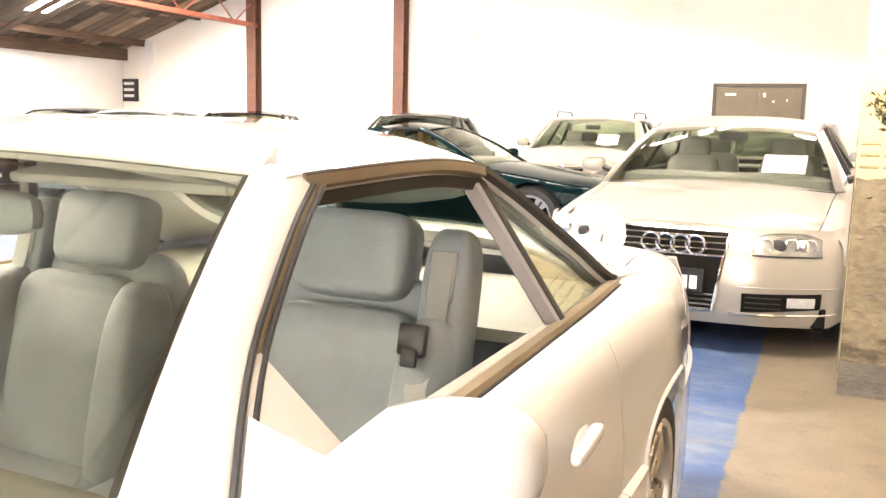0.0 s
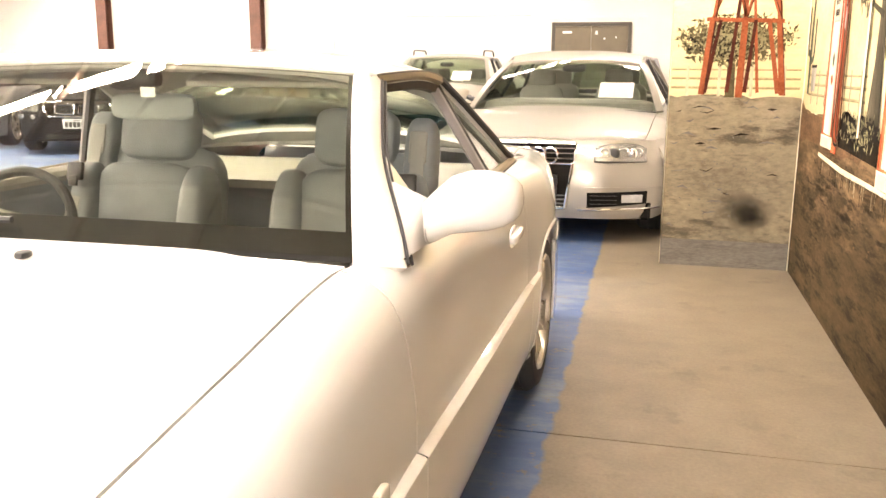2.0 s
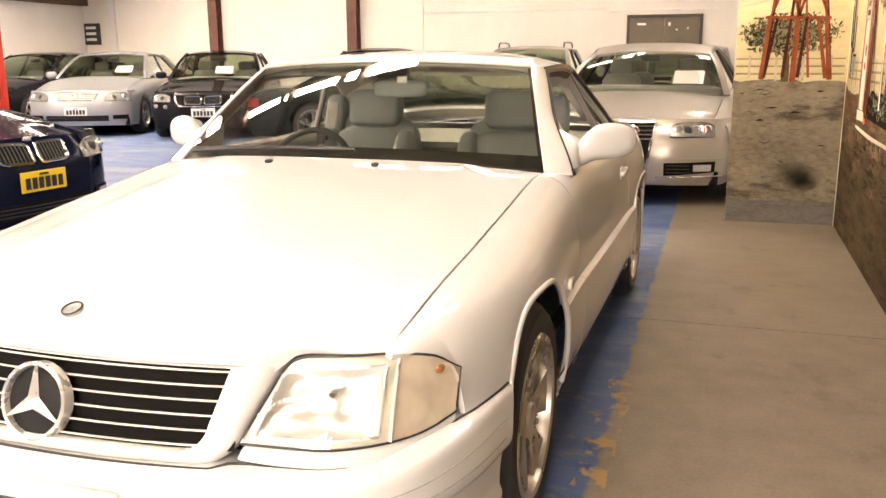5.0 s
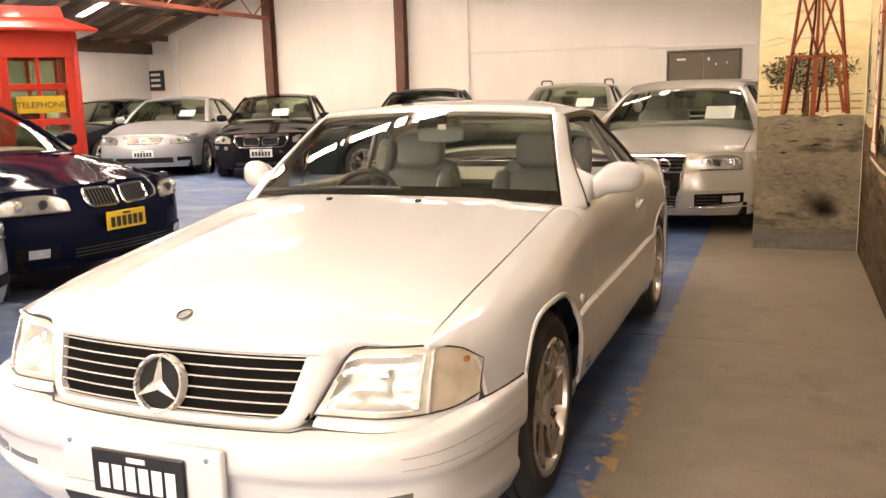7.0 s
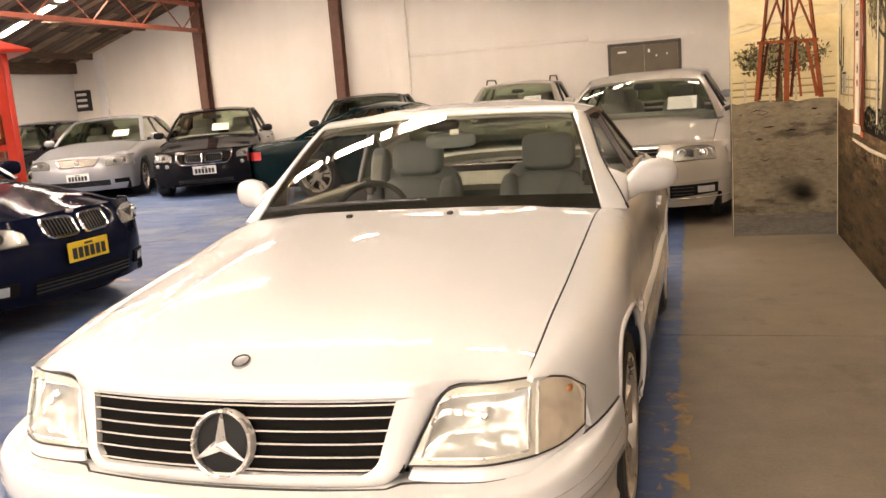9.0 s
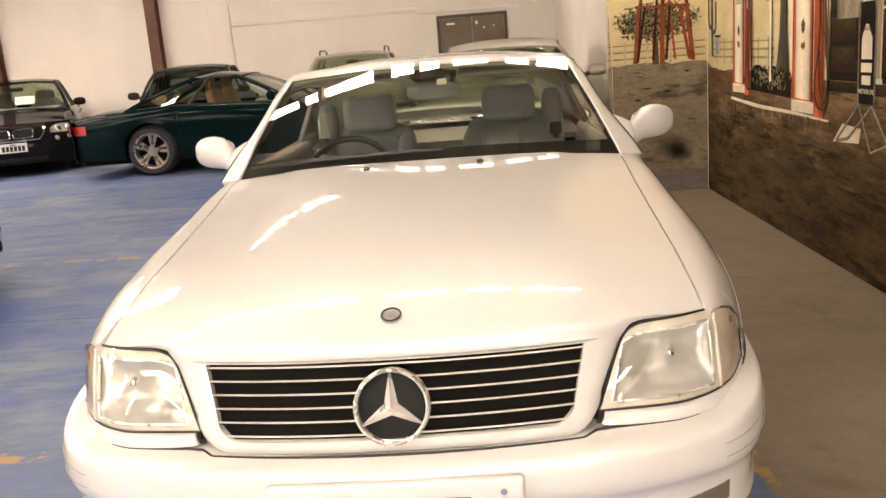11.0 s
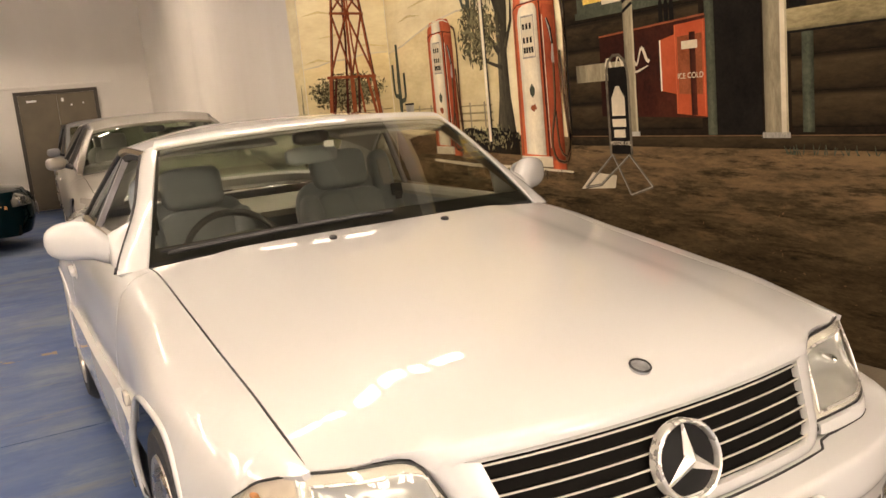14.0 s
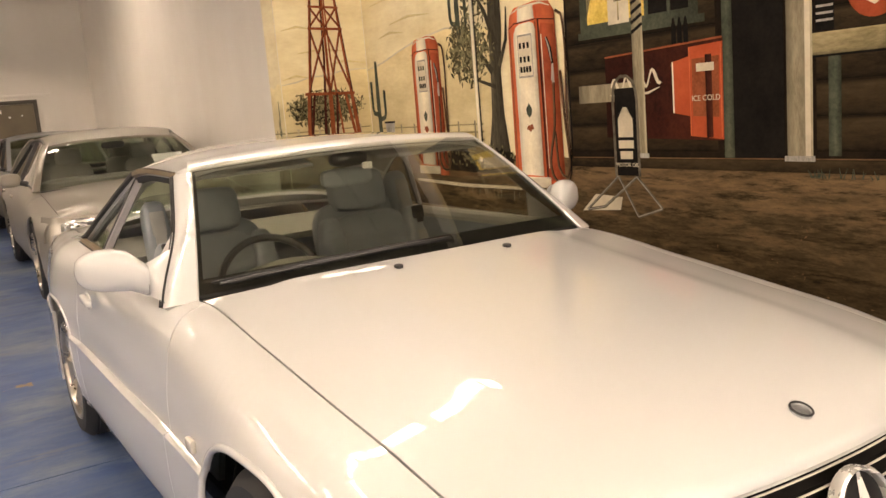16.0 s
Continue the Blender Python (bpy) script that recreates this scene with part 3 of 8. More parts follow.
def make_wheel(parent, radius=0.325, rim=0.225, width=0.225, spokes=6, slot=True, name="wheel", rim_mat=None, broad=0.5):
    """A wheel with its face towards +x, centred on the origin."""
    rim_mat = rim_mat or ALLOY
    w = width / 2
    base = bmesh.new()
    tread = [(-w + 0.03, radius - 0.006)]
    for k in range(4):   # ribs with grooves between them
        x = -0.66 * w + 0.40 * w * k
        tread += [(x - 0.004, radius - 0.002), (x - 0.003, radius - 0.009), (x + 0.007, radius - 0.009), (x + 0.008, radius - 0.001)]
    tread.append((w - 0.03, radius - 0.006))
    lathe(base, [(-w, rim + 0.012), (-w - 0.004, rim + 0.03), (-w, radius - 0.035)] + tread + [(w, radius - 0.035), (w + 0.004, rim + 0.03), (w, rim + 0.012), (w - 0.03, rim), (-w + 0.03, rim), (-w, rim + 0.012)], 40)
    wheel = part(name, base, BLACK_RUBBER, parent)
    r = bmesh.new()
    lathe(r, [(w - 0.004, rim + 0.010), (w + 0.004, rim + 0.004), (w, rim - 0.012), (w - 0.03, rim - 0.02), (-w + 0.02, rim - 0.02), (-w + 0.02, rim - 0.005)], 40)
    part("rim", r, rim_mat, wheel)
    sp = bmesh.new()
    for k in range(spokes):
        a = 2 * math.pi * k / spokes
        half = math.pi / spokes
        for side in ((-broad, broad),) if not slot else ((-0.62, -0.14), (0.14, 0.62)):
            outline = []
            ra, rb = 0.055, rim - 0.014
            for rr, spread in ((ra, 1.25), (0.5 * (ra + rb), 0.72), (rb, 0.80)):
                outline.append((rr, side[0] * half * spread))
            for rr, spread in ((rb, 0.80), (0.5 * (ra + rb), 0.72), (ra, 1.25)):
                outline.append((rr, side[1] * half * spread))
            ring = [(w - 0.012 - 0.025 * (1 - rr / rb), rr * math.cos(t + a), rr * math.sin(t + a)) for rr, t in outline]
            top = [sp.verts.new(p) for p in ring]
            bot = [sp.verts.new((p[0] - 0.03, p[1], p[2])) for p in ring]
            n = len(top)
            sp.faces.new(top)
            sp.faces.new(bot[::-1])
            for i in range(n):
                sp.faces.new((top[i], bot[i], bot[(i + 1) % n], top[(i + 1) % n]))
    bmesh.ops.bevel(sp, geom=sp.edges[:], offset=0.004, segments=1, affect="EDGES")
    lathe(sp, [(w - 0.06, 0.07), (w - 0.035, 0.07), (w - 0.025, 0.062), (w - 0.022, 0.04), (w - 0.012, 0.036), (w - 0.010, 0.0)], 24)
    part("spoke", sp, rim_mat, wheel)
    d = bmesh.new()
    lathe(d, [(-0.02, rim - 0.02), (-0.02, 0.14), (0.0, 0.138), (0.0, 0.0)], 28)
    part("brake_disc", d, DARK_VOID, wheel)
    return wheel


def plate_bars(parent, m, w, h, face, ink, chars=7, frame=None):
    """A number plate whose writing is plain bars; m puts its centre, facing local -y."""
    plate = part("number_plate", boxed((-w / 2, -0.006, -h / 2), (w / 2, 0.004, h / 2), 0.003, 1, m), face, parent, "pressed metal number plate")
    n = chars
    step = w * 0.86 / n
    for k in range(n):
        if k == n // 2 and n % 2:
            part("bar", boxed((-w * 0.43 + (k + 0.35) * step, -0.009, -h * 0.08), (-w * 0.43 + (k + 0.65) * step, -0.0065, h * 0.05), 0, 1, m), ink, plate)
        else:
            part("bar", boxed((-w * 0.43 + (k + 0.12) * step, -0.009, -h * 0.36), (-w * 0.43 + (k + 0.88) * step, -0.0065, h * 0.20), 0.001, 1, m), ink, plate)
    part("bar", boxed((-w * 0.10, -0.009, h * 0.29), (w * 0.10, -0.0065, h * 0.40), 0, 1, m), ink, plate)
    return plate


PLATE_YELLOW = mat("yellow_plate", (0.72, 0.48, 0.03), 0.4, 0, 0.05)
PLATE_BLACK = mat("black_plate", (0.015, 0.015, 0.016), 0.35, 0, 0.1)
PLATE_WHITE = mat("white_plate", (0.75, 0.75, 0.72), 0.4, 0, 0.05)

# ---- the white roadster with its hardtop ----
SL = thing("roadster", "white two-seat roadster with its hardtop fitted, parked beside the mural", "car")
AXLE_F, AXLE_R, ARCH, ROUND = 0.935, 3.45, 0.352, 2.7   # the arches are a little squarer than round
SL_ZE = [(0.2, 0.700), (0.27, 0.711), (0.45, 0.741), (0.6, 0.767), (0.84, 0.798), (1.2, 0.848), (1.62, 0.902), (2.0, 0.908), (2.5, 0.914), (2.95, 0.922), (3.4, 0.930), (3.9, 0.925), (4.2, 0.905), (4.42, 0.86)]
SL_XE = [(0.2, 0.700), (0.6, 0.708), (1.5, 0.722), (1.60, 0.726), (1.72, 0.752), (2.0, 0.765), (2.95, 0.765), (3.4, 0.755), (3.6, 0.72), (4.42, 0.66)]
SL_W = [(0.2, 0.770), (0.36, 0.818), (0.5, 0.858), (0.66, 0.882), (0.9, 0.890), (1.4, 0.888), (2.3, 0.896), (3.45, 0.892), (3.9, 0.872), (4.25, 0.83), (4.42, 0.77)]


def tuck(y):
    """The doors sit a little inside the swelling arches and the cladding."""
    return 0.016 * (1 - math.exp(-((y - AXLE_F) / 0.44) ** 2) - math.exp(-((y - AXLE_R) / 0.44) ** 2)) if 1.0 < y < 3.2 else 0.016 * (1 - math.exp(-(((y - AXLE_F) if y < 2 else (y - AXLE_R)) / 0.44) ** 2)) * (0 if y < AXLE_F else 1)


def sl_section(y, top=None):
    xe, ze, w = curve_at(SL_XE, y), curve_at(SL_ZE, y), curve_at(SL_W, y)
    for ya in (AXLE_F, AXLE_R):   # the arches swell a little
        w += 0.014 * math.exp(-((y - ya) / 0.32) ** 2)
    w -= tuck(y)
    return [(xe, ze), (xe + 0.30 * (w - xe), ze - 0.010), (xe + 0.59 * (w - xe), ze - 0.038), (xe + 0.815 * (w - xe), ze - 0.095), (w - 0.010, ze - 0.18), (w, ze - 0.27), (w + 0.001, 0.53), (w, 0.44), (w - 0.004, 0.38), (w - 0.014, 0.31), (w - 0.045, 0.23), (w - 0.10, 0.19)]


def cut_line(line, zlow=None, zhigh=None):
    """The stretch of a section between two heights."""
    fine = [tuple(p) for p in resample(line, 90)]
    keep = [p for p in fine if (zlow is None or p[1] >= zlow) and (zhigh is None or p[1] <= zhigh)]
    def crossing(z):
        for a, b in zip(fine, fine[1:]):
            if (a[1] - z) * (b[1] - z) <= 0 and a[1] != b[1]:
                s = (a[1] - z) / (a[1] - b[1])
                return (a[0] + s * (b[0] - a[0]), z)
    if zlow is not None and crossing(zlow):
        keep.append(crossing(zlow))
    if zhigh is not None and crossing(zhigh):
        keep.insert(0, crossing(zhigh))
    return keep


def arch_low(y, base):
    for ya in (AXLE_F, AXLE_R):
        d = abs(y - ya)
        if d < ARCH:
            return max(base, 0.335 + 0.345 * (1 - (d / ARCH) ** ROUND) ** (1 / ROUND))
    return base


def sl_side_panel(name, ys, zlow, zhigh=None, rows=18, out=0.0, material=None, thick=0.014, gap=0.0025, label=""):
    material = material or WHITE_PAINT
    grid = []
    for y in ys:
        zh = zhigh(y) if zhigh else None
        line = cut_line(sl_section(y), zlow(y), zh)
        side_out = out + tuck(y) if out else 0.0
        row = [(p[0] + side_out, y, p[1]) for p in resample(line, rows)]
        if out:   # the cladding turns in to meet the panel above it
            row = [(row[0][0] - side_out - 0.004, y, row[0][2] + 0.010), (row[0][0] - 0.004, y, row[0][2] + 0.004)] + row
        grid.append(row)
    made = []
    for s in (1, -1):
        bm = sheet(np.array(grid)[:, ::-1], thick, gap)
        made.append(part(name, bm if s == 1 else mirror_x(bm), material, SL, label, 40))
    return made


def span(a, b, n, extra=()):
    return sorted(set([round(a + (b - a) * k / (n - 1), 4) for k in range(n)] + [e for e in extra if a <= e <= b]))


arch_ys = [AXLE_F + ARCH * math.sin(radians(d)) for d in range(-90, 91, 6)] + [AXLE_R + ARCH * math.sin(radians(d)) for d in range(-90, 91, 6)]
arch_ys += [AXLE_F - ARCH - 0.001, AXLE_F + ARCH + 0.001, AXLE_R - ARCH - 0.001, AXLE_R + ARCH + 0.001]
SILL_TOP = 0.55
LAMP_TOP = [(0.27, 0.708), (0.34, 0.692), (0.395, 0.655), (0.410, 0.62), (0.414, 0.53)]
sl_side_panel("front_wing", span(0.275, 1.60, 32, arch_ys + [0.395, 0.410, 0.414]), lambda y: arch_low(y, curve_at(LAMP_TOP, y) if y < AXLE_F - ARCH else (0.545 if y < 0.8 else SILL_TOP)))
sl_side_panel("door", span(1.60, 2.95, 30), lambda y: SILL_TOP)
sl_side_panel("rear_wing", span(2.95, 4.30, 26, arch_ys), lambda y: arch_low(y, 0.56 if y > AXLE_R + ARCH else SILL_TOP))
for a, b in ((1.252, 1.60), (1.60, 2.95), (2.95, 3.133)):
    sl_side_panel("side_cladding", span(a, b, 12, arch_ys), lambda y: arch_low(y, 0.195), lambda y: SILL_TOP, 14, 0.007)

# bonnet
def bonnet_z(x, y):
    xe, ze = curve_at(SL_XE, y), curve_at(SL_ZE, y)
    zc = curve_at([(0.13, 0.722), (0.2, 0.752), (0.3, 0.780), (0.4, 0.803), (0.5, 0.821), (0.6, 0.835), (1.0, 0.885), (1.41, 0.930), (1.7, 0.958)], y)
    a = abs(x) / xe
    z = ze + (zc - ze) * (1 - a**2.4)
    return z + 0.007 * (1 - smoothstep(0.455, 0.53, abs(x) + 0.04 * (1.0 - y)))


def bonnet_front(x):
    a = abs(x)
    return 0.140 + 0.045 * (min(a, 0.44) / 0.44) ** 2 + 0.095 * smoothstep(0.42, 0.722, a)


def bonnet_back(x):
    return 1.505 + 0.125 * (abs(x) / 0.716) ** 2


def grille_y(x, z):
    return 0.066 + 0.42 * (z - 0.535) + 0.036 * (abs(x) / 0.41) ** 2.2


def lamp_face(u, v, push=0.0):
    """u: 0 at the grille to 1 at the wing, v: 0 low to 1 high."""
    x = curve_at([(0, 0.492), (0.62, 0.695), (0.82, 0.762), (1, 0.815)], u)
    y = curve_at([(0, 0.138), (0.35, 0.158), (0.62, 0.207), (0.82, 0.285), (1, 0.390)], u)
    lo = curve_at([(0, 0.537), (0.8, 0.537), (0.9, 0.541), (1, 0.553)], u)
    hi = curve_at([(0, 0.650), (0.07, 0.686), (0.2, 0.701), (0.62, 0.706), (0.85, 0.688), (1, 0.640)], u)
    lean = curve_at([(0, 0.068), (0.07, 0.084), (0.2, 0.088), (0.62, 0.072), (1, 0.035)], u)
    inset = 0.0 if u > 0.35 else -0.053 * (1 - v) * (1 - u / 0.35)
    return (x + inset, y + lean * v + push - 0.008 * math.sin(math.pi * v) * math.sin(math.pi * u), lo + (hi - lo) * v)


grid = []
for i in range(41):
    u = -1 + 2 * i / 40
    row = []
    for j in range(34):
        v = j / 33
        x0 = 0.72 * u
        y = bonnet_front(x0) + (bonnet_back(x0) - bonnet_front(x0)) * v
        x = curve_at(SL_XE, y) * u
        drop = 0.012 * max(0.0, 1 - v * 14)
        if j == 0:   # rolled down to the grille in the middle and on to the lamps at the sides
            f, q = smoothstep(0.455, 0.515, abs(x)), lamp_face(max(0.0, min(0.70, (abs(x) - 0.492) / 0.327)), 1.0)
            zl = bonnet_z(x, y) - drop
            foot = Vector((x, grille_y(x, 0.688) - 0.004, 0.688)).lerp(Vector((x, q[1] + 0.003, min(zl - 0.008, q[2] + 0.005))), f)
            top = Vector((x, y, zl))
            bow = Vector((0, -0.007, 0.004)) * (1 - 0.6 * f)
            row += [tuple(foot), tuple(foot.lerp(top, 0.35) + bow), tuple(foot.lerp(top, 0.70) + bow * 0.9)]
        row.append((x, y, bonnet_z(x, y) - drop))
    grid.append(row)
part("bonnet", sheet(grid, 0.014, 0.003), WHITE_PAINT, SL, "long white bonnet with two soft creases", 40)

# grille with its painted surround
def grille_ring(scale_out, n=64):
    """Points round the grille opening, at a distance outside it."""
    pts = []
    top, bot, wt, wb = 0.684 + scale_out * 0.4, 0.532 - scale_out, 0.416 + 2.6 * scale_out, 0.384 + 1.7 * scale_out
    corner = 0.05 + scale_out
    line = [(-wt, top), (wt, top)]
    line += [(wb + 0.004 + corner * (math.cos(t) - 1), bot + corner * (1 + math.sin(t))) for t in [radians(-4 - 10 * k) for k in range(9)]]
    line += [(-x, z) for x, z in line[2:][::-1]]
    return line


bm = bmesh.new()
rings = []
for sc, dy in ((0.037, 0.050), (0.0365, 0.034), (0.033, 0.018), (0.026, 0.007), (0.014, 0.000), (0.0, -0.004), (0.0, 0.004), (0.0, 0.030)):
    rings.append([bm.verts.new((x, grille_y(x, z) + dy, z)) for x, z in grille_ring(sc)])
for a, b in zip(rings, rings[1:]):
    n = len(a)
    for i in range(n):
        bm.faces.new((a[i], a[(i + 1) % n], b[(i + 1) % n], b[i]))
cuts = [e for e in bm.edges if abs(e.verts[0].co.x - e.verts[1].co.x) > 0.3]
bmesh.ops.subdivide_edges(bm, edges=cuts, cuts=15, use_grid_fill=True)
for v in bm.verts:
    base_x = v.co.x
    if abs(base_x) < 0.42:
        # follow the bowed front along the long edges
        edge = 0.425 if v.co.z > 0.61 else 0.375
        v.co.y -= 0.036 * ((min(edge, 0.41) / 0.41) ** 2.2 - (abs(base_x) / 0.41) ** 2.2) if abs(base_x) < edge - 0.03 else 0.0
part("grille_surround", bm, WHITE_PAINT, SL, "", 40)
GR = part("grille", sheet([[(x, grille_y(x, z) + 0.022, z) for z in np.linspace(0.525, 0.70, 4)] for x in np.linspace(-0.435, 0.435, 21)], -0.004, 0), DARK_VOID, SL, "black radiator grille with thin chrome slats")
for k in range(6):
    z = 0.537 + 0.0271 * k
    half = 0.382 + 0.043 * (z - 0.532) / 0.158
    xs = np.linspace(-half, half, 25)
    for nm, mt, z0, z1, d0, d1 in (("slat", DARK_VOID, -0.004, 0.002, 0.002, 0.018), ("slat_edge", SATIN, 0.002, 0.0054, -0.003, 0.000)):
        b = bmesh.new()
        rr = []
        for x in xs:
            y = grille_y(x, z) + 0.004
            rr.append([b.verts.new(p) for p in ((x, y + d0, z + z0), (x, y + d0, z + z1), (x, y + d1, z + z1), (x, y + d1, z + z0))])
        for p, q in zip(rr, rr[1:]):
            for i in range(4):
                b.faces.new((p[i], p[(i + 1) % 4], q[(i + 1) % 4], q[i]))
        b.faces.new(rr[0])
        b.faces.new(rr[-1][::-1])
        part(nm, b, mt, GR)

# round badge: ring, dark disc and three arms
badge_at = Matrix.Translation((0, 0.080, 0.597)) @ Matrix.Rotation(radians(-15), 4, "X") @ Matrix.Rotation(radians(-90), 4, "Z")
b = lathe(bmesh.new(), [(0.010, 0.0), (0.008, 0.05), (0.0, 0.071), (-0.02, 0.073), (-0.02, 0.0)], 40, badge_at)
BD = part("badge_disc", b, mat("matt_badge_black", (0.010, 0.010, 0.010), 0.6, 0, 0.1, 40, spec=0.2), SL, "round black disc with a chrome ring and three arms")
b = lathe(bmesh.new(), [(0.0, 0.072), (0.014, 0.073), (0.018, 0.077), (0.013, 0.081), (-0.012, 0.082), (-0.012, 0.072), (0.0, 0.072)], 48, badge_at)
part("ring", b, BADGE, BD)
for k in range(3):
    a = math.pi / 2 + 2 * math.pi * k / 3
    b = bmesh.new()
    d, s = Vector((0, math.cos(a), math.sin(a))), Vector((0, -math.sin(a), math.cos(a)))
    root = [b.verts.new(p) for p in (s * 0.016 + Vector((0.012, 0, 0)), Vector((0.028, 0, 0)), s * -0.016 + Vector((0.012, 0, 0)))]
    tip = [b.verts.new(d * 0.072 + p) for p in (s * 0.0025 + Vector((0.010, 0, 0)), Vector((0.016, 0, 0)), s * -0.0025 + Vector((0.010, 0, 0)))]
    for i in range(3):
        b.faces.new((root[i], root[(i + 1) % 3], tip[(i + 1) % 3], tip[i]))
    b.faces.new(tip)
    b.faces.new(root[::-1])
    bmesh.ops.transform(b, matrix=badge_at, verts=b.verts)
    part("arm", b, BADGE, BD, angle=10)
# small bonnet emblem
bm = lathe(bmesh.new(), [(-0.004, 0.0235), (0.004, 0.0225), (0.005, 0.020), (0.003, 0.017), (0.003, 0.0)], 32, Matrix.Translation((0, 0.205, 0.756)) @ Matrix.Rotation(radians(20), 4, "X") @ Matrix.Rotation(radians(-90), 4, "Y"))
EM = part("bonnet_emblem", bm, mat("grey_enamel", (0.40, 0.41, 0.41), 0.3, 0.6, 0.2, 60), SL, "small oval enamel and chrome emblem")
ringp = [(0.0215 * math.cos(2 * math.pi * k / 32), 0.203 + 0.0215 * math.sin(2 * math.pi * k / 32), 0.762 + 0.0215 * 0.36 * math.sin(2 * math.pi * k / 32)) for k in range(32)]
part("ring", tube(bmesh.new(), ringp, 0.0024, 6, True), BLACK_TRIM, EM)

# headlamps
def lamp_bowl(u, v, deep):
    """The reflector behind the lens: a bowl with a shelf along its foot."""
    a, b = min(max((u - 0.06) / 0.58, 0.0), 1.0), min(max((v - 0.10) / 0.78, 0.0), 1.0)
    shelf = 0.016 * smoothstep(0.16, 0.30, b) * (0.6 + 0.4 * math.sin(math.pi * a))
    return lamp_face(u, v, 0.004 + deep * (math.sin(math.pi * a) ** 0.45) * (math.sin(math.pi * b) ** 0.45) * 0.75 + shelf * math.sin(math.pi * b) ** 0.5)


for s in (1, -1):
    flip = (lambda b: b) if s == 1 else mirror_x
    us, vs = np.linspace(0, 1, 25), np.linspace(0, 1, 9)
    lamp = part("headlamp", flip(sheet([[lamp_bowl(u, v, 0.055) for v in np.linspace(0, 1, 21)] for u in np.linspace(0, 0.70, 41)], 0.01, 0)), REFLECTOR, SL, "clear glass headlamp with an amber-tinted outer indicator")
    part("indicator_bowl", flip(sheet([[lamp_face(u, v, 0.004 + 0.014 * (math.sin(math.pi * (u - 0.70) / 0.30) * math.sin(math.pi * v)) ** 0.5 if 0.701 < u < 0.999 and 0.001 < v < 0.999 else 0.004) for v in np.linspace(0, 1, 13)] for u in np.linspace(0.70, 1, 17)], 0.01, 0)), INDICATOR_BOWL, lamp)
    part("lens", flip(sheet([[lamp_face(u, v) for v in vs] for u in np.linspace(0.01, 0.70, 18)], -0.002, 0.002)), LENS, lamp)
    part("indicator_lens", flip(sheet([[lamp_face(u, v) for v in vs] for u in np.linspace(0.715, 0.995, 10)], -0.003, 0.001)), LENS_SMOKE, lamp)
    # pale frame moulded round the lens
    for u0, u1, v0, v1 in ((0.012, 0.695, 0.87, 0.985), (0.012, 0.695, 0.015, 0.085), (0.012, 0.055, 0.085, 0.87), (0.650, 0.695, 0.085, 0.87)):
        part("lens_frame", flip(sheet([[lamp_face(u, v, 0.0015) for v in np.linspace(v0, v1, 4)] for u in np.linspace(u0, u1, 13)], 0.002, 0)), LAMP_FRAME, lamp)
    rimline = [lamp_face(u, 0, -0.002) for u in us] + [lamp_face(1, v, -0.002) for v in vs[1:]] + [lamp_face(u, 1, -0.003) for u in us[::-1][1:]] + [lamp_face(0, v, -0.003) for v in vs[::-1][1:-1]]
    part("seal", flip(tube(bmesh.new(), rimline, 0.0022, 6, True)), BLACK_TRIM, lamp)
    part("top_seal", flip(tube(bmesh.new(), [lamp_face(0, v, -0.001) for v in vs[2:]] + [lamp_face(u, 1, -0.002) for u in us[1:-2]], 0.0030, 6)), BLACK_TRIM, lamp)
    inner_rim = [lamp_face(0.055 + 0.60 * u, 0.09, -0.001) for u in us] + [lamp_face(0.655, v, -0.001) for v in vs[1:-1]] + [lamp_face(0.055 + 0.60 * u, 0.87, -0.001) for u in us[::-1]] + [lamp_face(0.055, v, -0.001) for v in vs[::-1][1:-1]]
    part("bezel", flip(tube(bmesh.new(), inner_rim, 0.0030, 6, True)), BADGE, lamp)
    part("divider", flip(tube(bmesh.new(), [lamp_face(0.706, v, 0.001) for v in vs], 0.0045, 6)), LAMP_FRAME, lamp)
    for u, rad, nm, mt in ((0.36, 0.012, "bulb_cap", CHROME), (0.90, 0.011, "bulb", AMBER)):
        c = Vector(lamp_face(u, 0.80 if nm == "bulb" else 0.55, 0.020 if nm == "bulb" else 0.032)) - Vector((0.006 if nm == "bulb" else 0.0, 0, 0))
        prof = [(-0.03, rad), (0.0, rad), (0.010, rad * 0.92), (0.018, rad * 0.65), (0.022, 0.001)]
        part(nm, flip(lathe(bmesh.new(), prof, 24, Matrix.Translation(c) @ Matrix.Rotation(radians(-90), 4, "Z"))), mt, lamp)
    # dark gap between the lamp and the grille surround
    fill = [[(x, 0.168 + 0.61 * (z - 0.537) + 0.42 * max(0.0, x - 0.46), z) for z in np.linspace(0.500, 0.705, 8)] for x in np.linspace(0.435, 0.54, 6)]
    part("lamp_gap", flip(sheet(fill, 0.006, 0)), BLACK_RUBBER, SL)
    # painted strip below the lamp
    part("lamp_panel", flip(sheet([[lamp_face(u, v, p) for v, p in ((-0.21, 0.004), (-0.19, -0.003), (-0.12, -0.006), (-0.05, -0.005), (-0.02, 0.002))] for u in np.linspace(0.03, 1, 29)], 0.008, 0)), WHITE_PAINT, SL)

# front bumper
def bumper_plan(s):
    """Half plan from the centre (s = 0) round the corner to the arch (s = 1)."""
    x = curve_at([(0, 0.0), (0.35, 0.43), (0.55, 0.655), (0.66, 0.757), (0.75, 0.822), (0.86, 0.868), (1, 0.894)], s)
    y = curve_at([(0, -0.024), (0.35, 0.008), (0.55, 0.080), (0.66, 0.150), (0.75, 0.250), (0.86, 0.400), (1, 0.597)], s)
    return x, y


